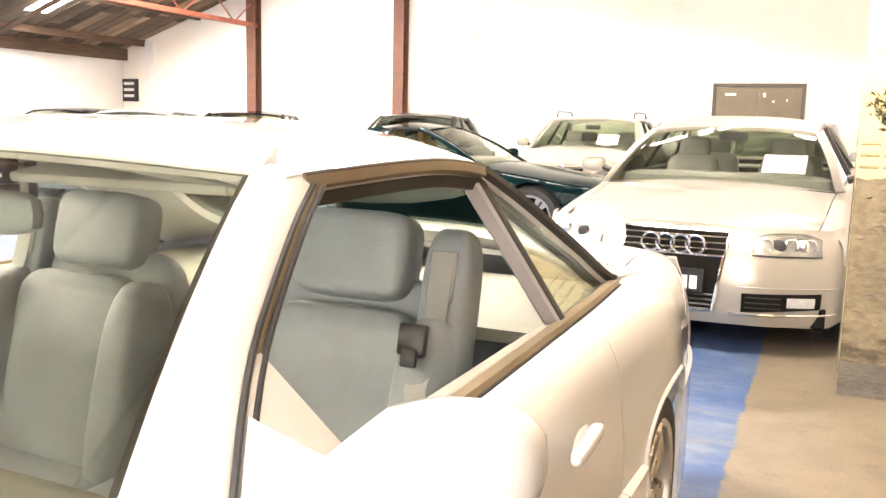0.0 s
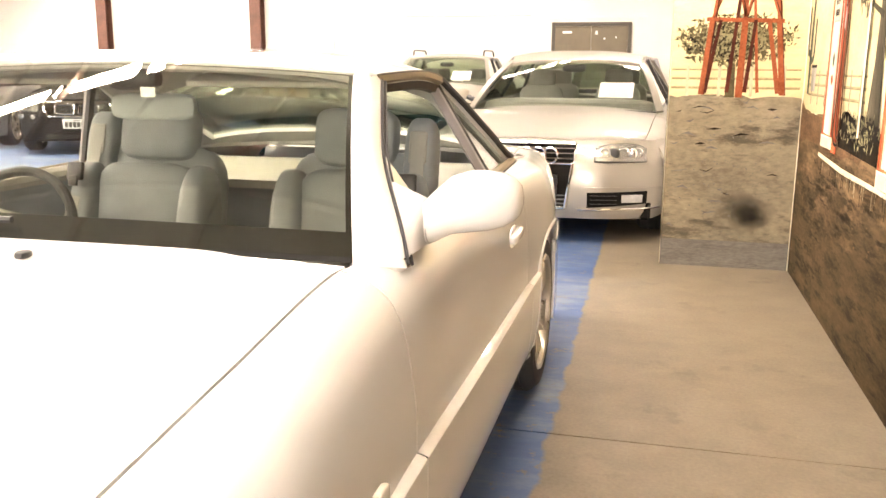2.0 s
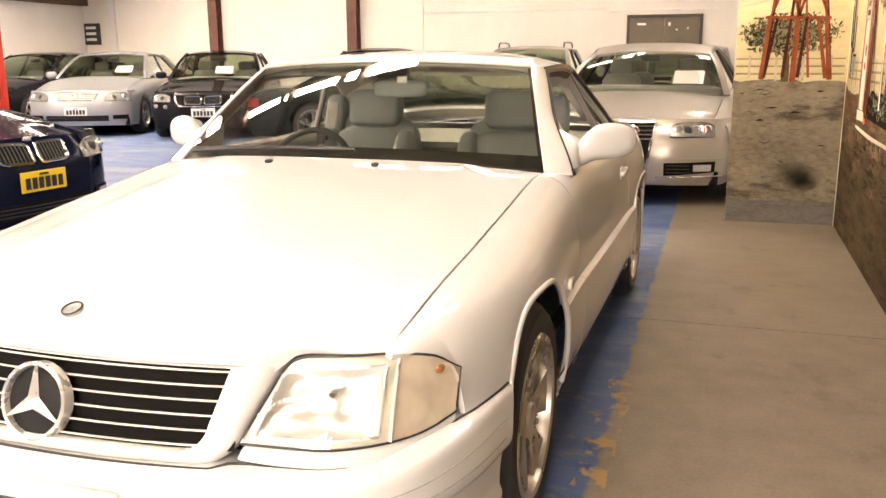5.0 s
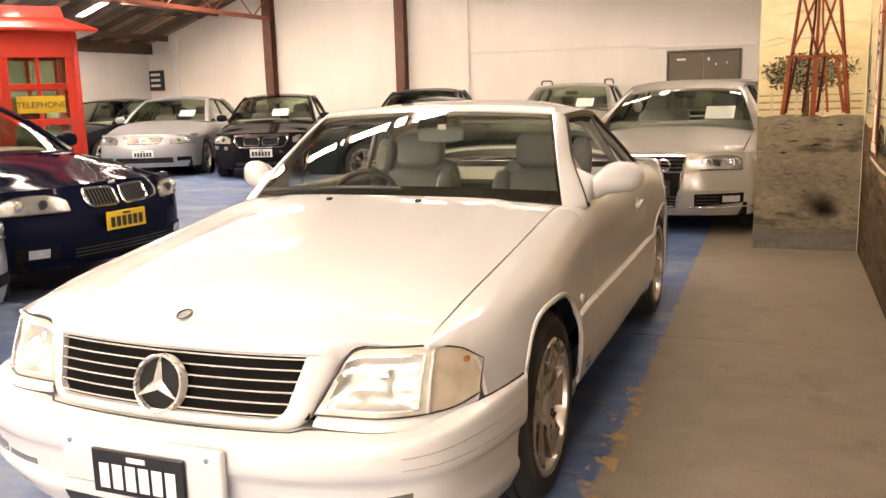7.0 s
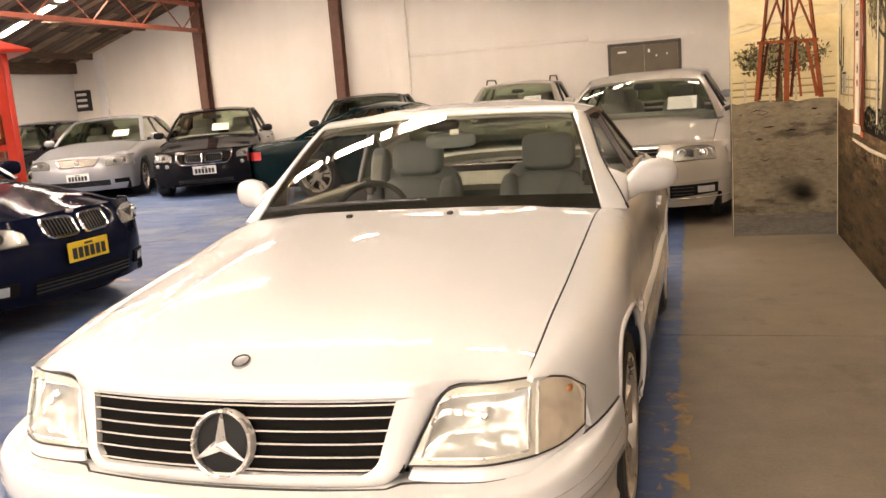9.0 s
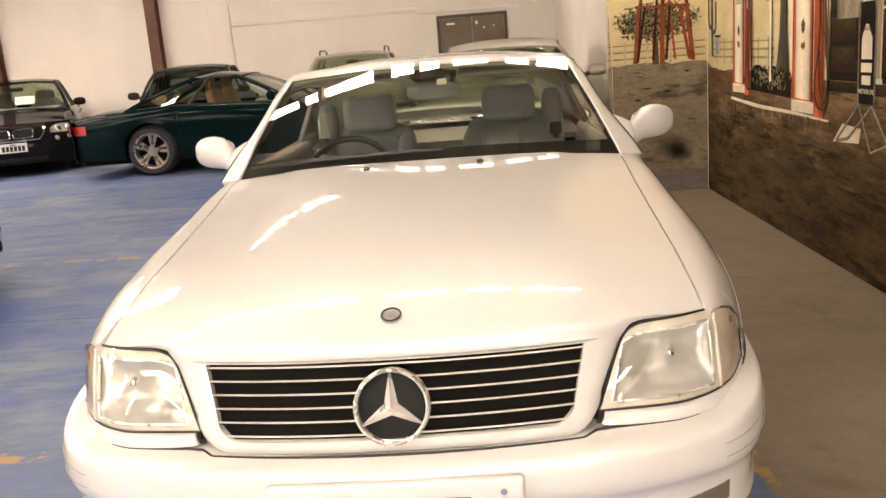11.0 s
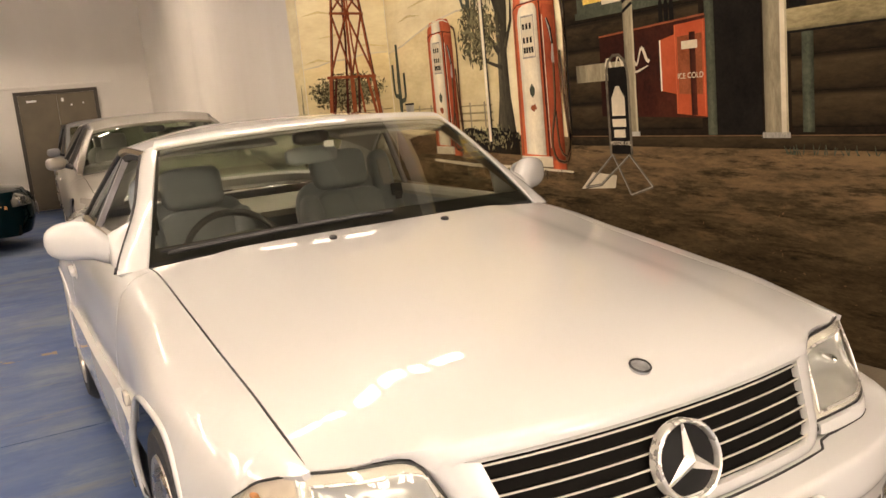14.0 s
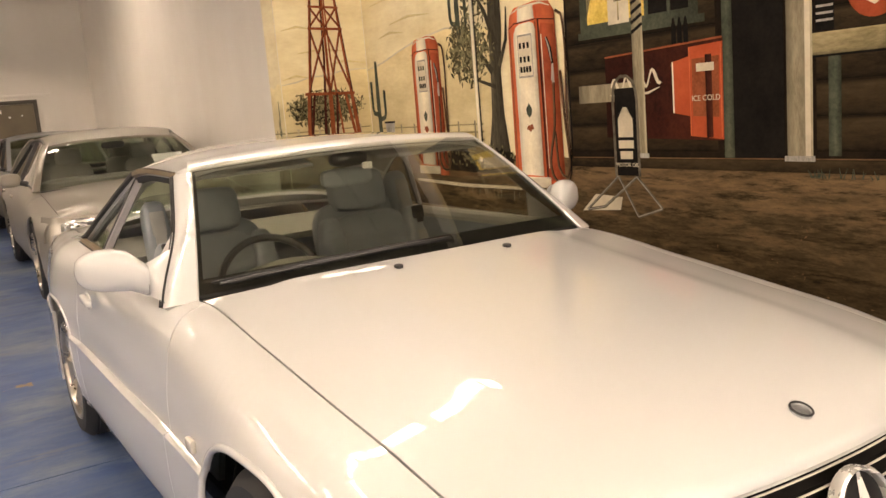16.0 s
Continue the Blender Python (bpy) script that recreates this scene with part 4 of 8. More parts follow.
def bumper_face(s, v):
    """v from the top ledge (0) to the lower lip (1), which rises towards the corners."""
    x, y = bumper_plan(abs(s))
    k = curve_at([(0, 0.17), (0.05, 0.05), (0.10, 0.016), (0.22, 0.004), (0.40, 0.0), (0.48, 0.004), (0.53, 0.020), (0.60, 0.026), (0.78, 0.030), (0.83, 0.022), (1.0, 0.055)], v)
    z = curve_at([(0, 0.504), (0.05, 0.503), (0.10, 0.499), (0.22, 0.480), (0.40, 0.430), (0.48, 0.405), (0.53, 0.392), (0.60, 0.37), (0.78, 0.30), (0.83, 0.28), (1.0, 0.20)], v)
    z -= 0.004 * (1 - smoothstep(0.0, 0.5, abs(s))) if v < 0.15 else 0.0
    z += 0.045 * smoothstep(0.25, 0.62, abs(s)) * (1 - smoothstep(0.74, 0.95, abs(s))) * smoothstep(0.78, 1.0, v)
    side = smoothstep(0.55, 0.82, abs(s))
    z += (0.012 * side + 0.030 * smoothstep(0.62, 1.0, abs(s))) * (1 - smoothstep(0.12, 0.5, v))
    d = AXLE_F - (ARCH + 0.012) * (1 - min(0.9, max(0.0, (z - 0.335) / 0.345)) ** ROUND) ** (1 / ROUND)
    y += (d - 0.597) * smoothstep(0.80, 1.0, abs(s))
    return (math.copysign(x - k * side, s), y + k * (1 - side), z)


ss = sorted(set(list(np.linspace(-1, 1, 57)) + [0.0]))
part("front_bumper", sheet([[bumper_face(s, v) for v in np.linspace(0, 1, 23)] for s in ss], -0.012, 0), WHITE_PAINT, SL, "white wrap-round front bumper", 40)
HOLD = part("plate_holder", boxed((-0.26, -0.036, 0.335), (0.268, -0.010, 0.480), 0.01, 3), WHITE_PAINT, SL, "white plate backing panel with two screws")
for x in (-0.225, 0.225):
    part("screw", lathe(bmesh.new(), [(0.004, 0.0), (0.003, 0.007), (0, 0.008)], 12, Matrix.Translation((x, -0.036, 0.452)) @ Matrix.Rotation(radians(-90), 4, "Z")), CHROME, HOLD)
plate_bars(SL, Matrix.Translation((0.008, -0.042, 0.383)), 0.304, 0.125, PLATE_BLACK, PLATE_WHITE, 6)
for s in (1, -1):
    flip = (lambda b: b) if s == 1 else mirror_x
    q = [[bumper_face(u, v) for v in np.linspace(0.63 + 0.04 * (0.62 - u) / 0.12, 0.74, 4)] for u in np.linspace(0.505, 0.62, 8)]
    q = [[(p[0], p[1] - 0.003, p[2]) for p in row] for row in q]
    fog = part("fog_lamp", flip(sheet(q, -0.006, 0)), CAR_LAMP, SL, "clear fog lamp set low in the bumper")
    part("lens", flip(sheet([[(p[0], p[1] - 0.004, p[2]) for p in row] for row in q], -0.003, 0.002)), LENS, fog)
    q = [[bumper_face(u, v) for v in np.linspace(0.69, 0.735, 3)] for u in np.linspace(0.36, 0.49, 6)]
    part("intake", flip(sheet([[(p[0], p[1] - 0.002, p[2]) for p in row] for row in q], -0.006, 0)), CAR_LAMP, SL)
q = [[bumper_face(u, v) for v in np.linspace(0.86, 0.96, 4)] for u in np.linspace(-0.26, 0.26, 17)]
part("lower_intake", sheet([[(p[0], p[1] - 0.002, p[2]) for p in row] for row in q], -0.006, 0), BLACK_TRIM, SL)

# black joint between the bumper and the body, grooves on the bumper's sides
for s in (1, -1):
    flip = (lambda b: b) if s == 1 else mirror_x
    seam = [(x, grille_y(x, 0.503) - 0.003, 0.5015) for x in np.linspace(0.0, 0.40, 9)]
    seam += [(0.43, 0.112, 0.505)] + [lamp_face(u, -0.215, -0.002) for u in np.linspace(0.08, 1.0, 14)]
    seam += [(cut_line(sl_section(y), z)[-1][0] + 0.001, y, z) for y, z in ((0.44, 0.537), (0.50, 0.540), (0.56, 0.543), (0.60, 0.546))]
    part("bumper_joint", flip(tube(bmesh.new(), seam, 0.0032, 6)), BLACK_RUBBER, SL)
    for v in (0.30, 0.40):
        line = [(p[0] + 0.0005, p[1] - 0.0005, p[2]) for p in (bumper_face(t, v) for t in np.linspace(0.60, 0.97, 16))]
        part("bumper_groove", flip(tube(bmesh.new(), line, 0.0014, 5)), HEADLINER, SL)

# windscreen, pillars, header, hardtop
def screen(u, v):
    """Windscreen surface: u -1..1 across, v 0 at the scuttle to 1 at the header."""
    xb, xt = 0.728, 0.578
    x = (xb + (xt - xb) * v) * u
    yb, yt = 1.535 + 0.140 * u * u, 2.035 + 0.072 * u * u
    zb, zt = 0.942 - 0.029 * u * u, 1.288 - 0.024 * u * u
    bulge = 0.012 * math.sin(math.pi * v)
    return (x, yb + (yt - yb) * v - bulge, zb + (zt - zb) * v + bulge)


us = np.linspace(-1.0, 1.0, 33)
vs = np.linspace(0.0, 1.0, 13)
WS = part("windscreen", sheet([[screen(u, v) for v in vs] for u in us], 0.005, 0), PANE_SCREEN, SL, "raked windscreen with a black border", 60)
def screen_in(u, v, d):
    p = Vector(screen(u, v))
    return tuple(p + Vector((0, 0.8, -0.6)).normalized() * d)
for strip in ([[screen_in(u, v, 0.008) for v in (-0.02, 0.03, 0.105)] for u in us], [[screen_in(u, v, 0.008) for v in (0.965, 1.0)] for u in us], [[screen_in(u, v, 0.008) for v in vs] for u in (0.978, 1.0)], [[screen_in(u, v, 0.008) for v in vs] for u in (-1.0, -0.978)]):
    part("border", sheet(strip, 0.002, 0), BLACK_TRIM, WS)
scuttle = [[(x, bonnet_back(x) - 0.03 + 0.06 * v, bonnet_z(x, bonnet_back(x)) - 0.012 - 0.008 * v) for v in (0, 0.5, 1)] for x in np.linspace(-0.72, 0.72, 21)]
part("scuttle", sheet(scuttle, 0.01, 0), BLACK_TRIM, SL, "black louvred scuttle below the windscreen")

def pillar_edge(v):
    """Outer edge of the windscreen pillar, spreading towards its foot."""
    k = smoothstep(0.55, -0.10, v)
    return Vector(screen(1.0, v)) + Vector((0.047 + 0.040 * k, 0.058 + 0.004 * k, -0.012 + 0.010 * k - 0.012 * smoothstep(0.82, 1.0, v)))


for s in (1, -1):
    flip = (lambda b: b) if s == 1 else mirror_x
    rows, seal = [], []
    for v in np.linspace(-0.06, 1.0, 17):
        p, q, e = Vector(screen(0.997, v)), Vector(screen(1.0, v)), pillar_edge(v)
        drop = Vector((0, 0, -0.012 * smoothstep(0.82, 1.0, v)))
        m = q.lerp(e, 0.62) + Vector((0.006, -0.008, 0.006))
        rows.append([tuple(p + drop * 0.5), tuple(q + Vector((0.003, -0.003, 0.004)) + drop), tuple(q.lerp(e, 0.30) + Vector((0.002, -0.007, 0.007))), tuple(m), tuple(q.lerp(e, 0.90) + Vector((0.005, -0.004, 0.001))), tuple(e)])
        seal.append([tuple(e + Vector(d)) for d in ((-0.008, 0.004, 0.0), (0.001, 0.009, 0.0), (0.001, 0.022, -0.004), (-0.018, 0.030, -0.010), (-0.048, 0.022, -0.012))])
    part("pillar", flip(sheet(rows, -0.016, 0)), WHITE_PAINT, SL, "white windscreen pillar", 50)
    for d in (Vector((0.001, 0.004, 0.0)), Vector((0.003, 0.024, -0.004))):
        part("pillar_joint", flip(tube(bmesh.new(), [tuple(pillar_edge(v) + d) for v in np.linspace(-0.05, 0.99, 17)], 0.0045, 6)), BLACK_RUBBER, SL)
    part("pillar_seal", flip(sheet(seal, -0.006, 0)), SEAL_TRIM, SL, "bronze weather seal along the pillar", 50)
    # joint between the wing and the pillar foot
    foot = pillar_edge(-0.02)
    part("wing_joint", flip(tube(bmesh.new(), [tuple(foot + Vector(d)) for d in ((0.002, -0.002, 0.0), (-0.012, -0.020, -0.004), (-0.032, -0.036, -0.003))], 0.0018, 5)), BLACK_RUBBER, SL)

header = [[tuple(Vector(screen(u, 1.0 + 0.11 * w)) + Vector((0, 0, -0.0 - 0.012 * w * w * 1.2))) for w in np.linspace(-0.25, 1.0, 6)] for u in np.linspace(-1.02, 1.02, 33)]
part("header", sheet(header, 0.02, 0), WHITE_PAINT, SL, "white windscreen header rail", 50)

def mirror_loft(keys):
    """Smooth pod swept outwards: (place along it, x, half depth, half height) at each station."""
    b = bmesh.new()
    rings = []
    for t, x, hy, hz in keys:
        cy = 1.895 + 0.105 * t
        cz = 0.945 + 0.042 * smoothstep(0.0, 0.45, t)
        ring = []
        for k in range(24):
            c, q = math.cos(2 * math.pi * k / 24), math.sin(2 * math.pi * k / 24)
            fc, fq = math.copysign(abs(c) ** 0.8, c), math.copysign(abs(q) ** 0.8, q)
            ring.append(b.verts.new((x, cy + hy * min(fc, 0.85), cz + hz * fq)))
        rings.append(ring)
    for p, q in zip(rings, rings[1:]):
        for i in range(24):
            b.faces.new((p[i], p[(i + 1) % 24], q[(i + 1) % 24], q[i]))
    b.faces.new(rings[0][::-1])
    b.faces.new(rings[-1])
    return b


R_XR = [(2.08, 0.618), (2.2, 0.624), (2.5, 0.628), (2.75, 0.626), (2.97, 0.664), (3.16, 0.709), (3.37, 0.752), (3.55, 0.762)]
R_ZR = [(2.08, 1.246), (2.2, 1.253), (2.5, 1.260), (2.75, 1.243), (2.84, 1.210), (2.97, 1.148), (3.16, 1.048), (3.37, 0.946), (3.55, 0.928)]
R_ZC = [(2.08, 1.296), (2.2, 1.306), (2.5, 1.322), (2.75, 1.322), (2.95, 1.300), (3.1, 1.248), (3.3, 1.142), (3.48, 1.038), (3.62, 0.965)]


def roof_point(u, y):
    xr, zr, zc = curve_at(R_XR, y), curve_at(R_ZR, y), curve_at(R_ZC, y)
    return (xr * u, y, zr + (zc - zr) * (1 - abs(u) ** 2.8))


YR = span(2.115, 3.02, 22)
us = np.linspace(-1, 1, 33)
part("hardtop", sheet([[roof_point(u, y) for y in YR] for u in us], 0.03, 0.001), WHITE_PAINT, SL, "white removable hardtop", 45)
part("headliner", sheet([[tuple(Vector(roof_point(u * 0.96, y)) - Vector((0, 0, 0.035))) for y in YR] for u in us], 0.01, 0), HEADLINER, SL)
part("rear_window", sheet([[roof_point(u, y) for y in span(3.025, 3.50, 10)] for u in np.linspace(-0.74, 0.74, 17)], 0.005, 0), PANE_TINT, SL, "curved heated rear window")
part("parcel_frame", sheet([[roof_point(u, y) for y in span(3.50, 3.62, 4)] for u in us], 0.02, 0), WHITE_PAINT, SL)
for s in (1, -1):
    flip = (lambda b: b) if s == 1 else mirror_x
    part("rear_pillar", flip(sheet([[roof_point(u, y) for y in span(3.02, 3.50, 14)] for u in np.linspace(0.745, 1.0, 7)], 0.03, 0)), WHITE_PAINT, SL, "white hardtop rear pillar", 45)
    # black seal under the roof edge and down the rear pillar
    edge = [roof_point(1.0, y) for y in span(2.15, 3.37, 27)]
    rows = [[(p[0] + d[0], p[1] + d[1] * (1 if p[1] > 2.7 else 0), p[2] + d[2]) for d in ((-0.002, 0, 0.0), (0.0, 0, -0.014), (-0.018, -0.006, -0.024), (-0.035, -0.006, -0.020))] for p in edge]
    part("roof_seal", flip(sheet(rows[:14], 0.006, 0)), SEAL_TRIM, SL, "bronze and black weather seal", 50)
    rear = [[(p[0] + d[0], p[1] + d[1], p[2] + d[2]) for d in ((-0.001, 0, 0.001), (0.001, -0.004, -0.008), (-0.008, -0.008, -0.014))] for p in edge[13:]]
    part("rear_seal", flip(sheet(rear, 0.005, 0)), BLACK_RUBBER, SL, "", 50)
    part("roof_joint", flip(tube(bmesh.new(), [(p[0] + 0.001, p[1], p[2] - 0.001) for p in edge], 0.0035, 6)), BLACK_RUBBER, SL)
    rows = [[(p[0] + d[0], p[1] + d[1], p[2] + d[2]) for d in ((-0.012, 0, -0.026), (-0.016, -0.004, -0.044), (-0.03, -0.004, -0.046))] for p in edge[:14]]
    part("roof_seal", flip(sheet(rows, 0.006, 0)), BLACK_RUBBER, SL, "", 50)
    # quarter glass, its post and the belt seal
    post0, post1 = Vector((0.600, 2.765, 1.235)), Vector((0.752, 2.895, 0.930))
    rows = [[tuple(post0.lerp(post1, t) + Vector(d)) for d in ((-0.015, -0.055, -0.005), (0.004, -0.040, 0), (0.006, -0.022, 0))] for t in np.linspace(0, 1, 8)]
    part("quarter_post", flip(sheet(rows, 0.012, 0)), mat("grey_post", (0.28, 0.27, 0.28), 0.5, 0, 0.08), SL, "grey padded window post")
    rows = [[tuple(post0.lerp(post1, t) + Vector(d)) for d in ((0.007, -0.022, 0), (0.010, -0.010, 0), (0.006, 0.010, 0))] for t in np.linspace(0, 1, 8)]
    part("quarter_seal", flip(sheet(rows, 0.012, 0)), BLACK_RUBBER, SL)
    rows = []
    for t in np.linspace(0, 1, 8):
        a = post0.lerp(post1, t) + Vector((0.002, 0.006, 0))
        z = a.z
        ys = np.linspace(2.75, 3.37, 60)
        yb = min(ys, key=lambda y: abs(curve_at(R_ZR, y) - z - 0.03))
        c = Vector((curve_at(R_XR, yb) - 0.014, yb, z))
        rows.append([tuple(a.lerp(c, k)) for k in (0, 0.5, 1)])
    part("quarter_glass", flip(sheet(rows, 0.004, 0)), PANE, SL, "greenish fixed quarter glass")
    rows = [[(curve_at(SL_XE, y) + d[0], y, curve_at(SL_ZE, y) + d[1]) for d in ((0.010, -0.004), (0.004, 0.010), (-0.014, 0.012), (-0.03, -0.01))] for y in span(1.80, 3.36, 20)]
    part("belt_seal", flip(sheet(rows, 0.008, 0)), SEAL_TRIM, SL, "bronze-brown belt weather strip", 50)
    part("belt_joint", flip(tube(bmesh.new(), [(curve_at(SL_XE, y) + 0.011, y, curve_at(SL_ZE, y) - 0.003) for y in span(1.80, 3.36, 20)], 0.0035, 6)), BLACK_RUBBER, SL)
    # white sail panel, mirror
    lean = lambda w: pillar_edge(-0.02 + 0.50 * w) + Vector((0.003, 0.010, -0.001))
    sail = sheet([[tuple(lean(w).lerp(Vector((0.800, 2.05, 0.900)).lerp(lean(1.0), w), t)) for w in np.linspace(0, 0.98, 9)] for t in np.linspace(0, 1, 7)], 0.010, 0)
    MR = part("door_mirror", flip(sail), WHITE_PAINT, SL, "white painted door mirror on a sail-shaped foot", 50)
    part("mirror_shell", flip(mirror_loft([(0.0, 0.806, 0.050, 0.042), (0.06, 0.812, 0.053, 0.048), (0.18, 0.833, 0.058, 0.057), (0.35, 0.864, 0.062, 0.064), (0.55, 0.903, 0.062, 0.067), (0.72, 0.939, 0.058, 0.065), (0.84, 0.966, 0.051, 0.058), (0.92, 0.986, 0.041, 0.047), (0.97, 0.998, 0.029, 0.034), (1.0, 1.004, 0.010, 0.012)])), WHITE_PAINT, MR, "", 60)
    rows = []
    for w in np.linspace(0, 1, 13):
        a0 = lean(0.02 + 0.70 * w) + Vector((0.002, 0.0, 0.0))
        th = radians(-100 + 195 * w)
        a1 = Vector((0.818, 1.902 - 0.052 * math.cos(th), 0.948 + 0.046 * math.sin(th)))
        rows.append([tuple(a0.lerp(a1, t) + Vector((0.010, -0.012, 0.0)) * math.sin(math.pi * t) * (0.4 + 0.6 * math.sin(math.pi * w))) for t in np.linspace(0, 1, 7)])
    part("mirror_foot", flip(sheet(rows, -0.006, 0)), WHITE_PAINT, MR, "", 60)
    part("mirror_joint", flip(tube(bmesh.new(), [(0.822, 1.902 - 0.0535 * math.cos(a), 0.948 + 0.0485 * math.sin(a)) for a in np.linspace(radians(-110), radians(-10), 10)], 0.0014, 5)), HEADLINER, MR)
    b = pillow(bmesh.new(), (0.078, 0.004, 0.048), Matrix.Translation((0.898, 2.008, 0.988)) @ Matrix.Rotation(radians(26), 4, "Z"), 2.7, 24, 10)
    part("mirror_glass", flip(b), mat("mirror_silver", (0.85, 0.87, 0.88), 0.02, 1.0, 0.01), MR)
    # door handle and side repeater
    b = pillow(bmesh.new(), (0.013, 0.080, 0.013), Matrix.Translation((0.900, 2.58, 0.795)) @ Matrix.Rotation(radians(4), 4, "X"), 3.5, 16, 10)
    HD = part("door_handle", flip(b), WHITE_PAINT, SL, "", 60)
    part("handle_cup", flip(pillow(bmesh.new(), (0.006, 0.05, 0.032), Matrix.Translation((0.889, 2.58, 0.79)), 2.4, 16, 8)), WHITE_PAINT, HD, "", 60)
    b = pillow(bmesh.new(), (0.008, 0.030, 0.019), Matrix.Translation((0.890, 1.34, 0.60)), 5.0, 16, 10)
    part("side_repeater", flip(b), mat("clear_repeater", (0.70, 0.66, 0.58), 0.2, 0, 0.1, coat=1), SL, "clear side indicator", 60)
    for y in (1.34,):
        b = bmesh.new()
        for k in range(2):
            box(b, (0.901, y + 0.0, 0.335 + 0.022 * k), (0.9045, y + 0.07, 0.341 + 0.022 * k))
        part("cladding_vent", flip(b), BLACK_TRIM, SL)

# boot, tail and underside
def deck(u, y):
    xe, ze = curve_at(SL_XE, y), curve_at(SL_ZE, y)
    return (xe * u, y, ze + 0.035 * (1 - u * u))


part("boot_lid", sheet([[deck(u, y) for y in span(3.56, 4.36, 14)] for u in np.linspace(-1, 1, 21)], 0.015, 0.003), WHITE_PAINT, SL, "", 45)
tail = [[(u * (0.74 + 0.06 * math.sin(math.pi * v)) * (1 - 0.0), 4.36 + 0.09 * math.sin(math.pi * min(1, v * 1.1)) * (1 - 0.55 * u * u), 0.86 - 0.62 * v) for v in np.linspace(0, 1, 12)] for u in np.linspace(-1, 1, 21)]
part("rear_panel", sheet(tail, -0.02, 0), WHITE_PAINT, SL, "", 45)
for s in (1, -1):
    flip = (lambda b: b) if s == 1 else mirror_x
    part("rear_bumper", flip(sheet([[(curve_at(SL_W, y) + 0.004, y, z) for z in np.linspace(0.22, 0.56, 8)] for y in span(3.71, 4.36, 10)], 0.015, 0)), WHITE_PAINT, SL, "", 45)
    part("tail_lamp", flip(sheet([[(0.50 + 0.26 * t, 4.452 - 0.09 * t, z) for z in np.linspace(0.62, 0.76, 4)] for t in np.linspace(0, 1, 8)], -0.01, 0)), RED_LAMP, SL)
    for ya in (AXLE_F, AXLE_R):
        liner = [[(x, ya + (ARCH + 0.004) * math.cos(a), 0.335 + (ARCH + 0.004) * math.sin(a)) for a in np.linspace(radians(-12), radians(192), 26)] for x in (0.50, 0.70, 0.82)]
        part("arch_liner", flip(sheet(liner, 0.006, 0)), DARK_VOID, SL)
        lip = []
        for a in np.linspace(radians(-18 if ya == AXLE_F else 18), radians(162 if ya == AXLE_F else 198), 38):
            c, h = math.cos(a), math.sin(a)
            y = ya + ARCH * math.copysign(abs(c) ** (2 / ROUND), c)
            q = cut_line(sl_section(y), 0.335 + 0.345 * math.copysign(abs(h) ** (2 / ROUND), h))[-1]
            clad = (y > AXLE_F if ya == AXLE_F else y < AXLE_R) * (1 - smoothstep(0.50, 0.60, q[1]))
            lip.append((q[0] - 0.004 + (0.006 + tuck(y)) * clad, y, q[1] + 0.003))
        part("arch_lip", flip(tube(bmesh.new(), lip, 0.010, 8)), WHITE_PAINT, SL, "", 60)
part("underside", boxed((-0.70, 0.50, 0.18), (0.70, 4.3, 0.30), 0.02, 1), DARK_VOID, SL)
part("engine_bay", boxed((-0.66, 0.47, 0.28), (0.66, 1.45, 0.64), 0.02, 1), DARK_VOID, SL)
part("front_structure", boxed((-0.70, 0.44, 0.28), (0.70, 0.5, 0.66), 0.02, 1), DARK_VOID, SL)

wheel = make_wheel(SL, 0.322, 0.222, 0.218, 6, False, broad=0.80)
wheel.matrix_basis = pose(0.766, AXLE_F, 0.322)
for s, y, turn in ((1, AXLE_R, 40), (-1, AXLE_F, 100), (-1, AXLE_R, 15)):
    w = copy_thing(wheel, pose(0.766 * s, y, 0.322, 0, 0, 0 if s == 1 else 180))
    w.matrix_basis = pose(0.766 * s, y, 0.322, 0, 0, 0 if s == 1 else 180) @ Matrix.Rotation(radians(turn), 4, "X")

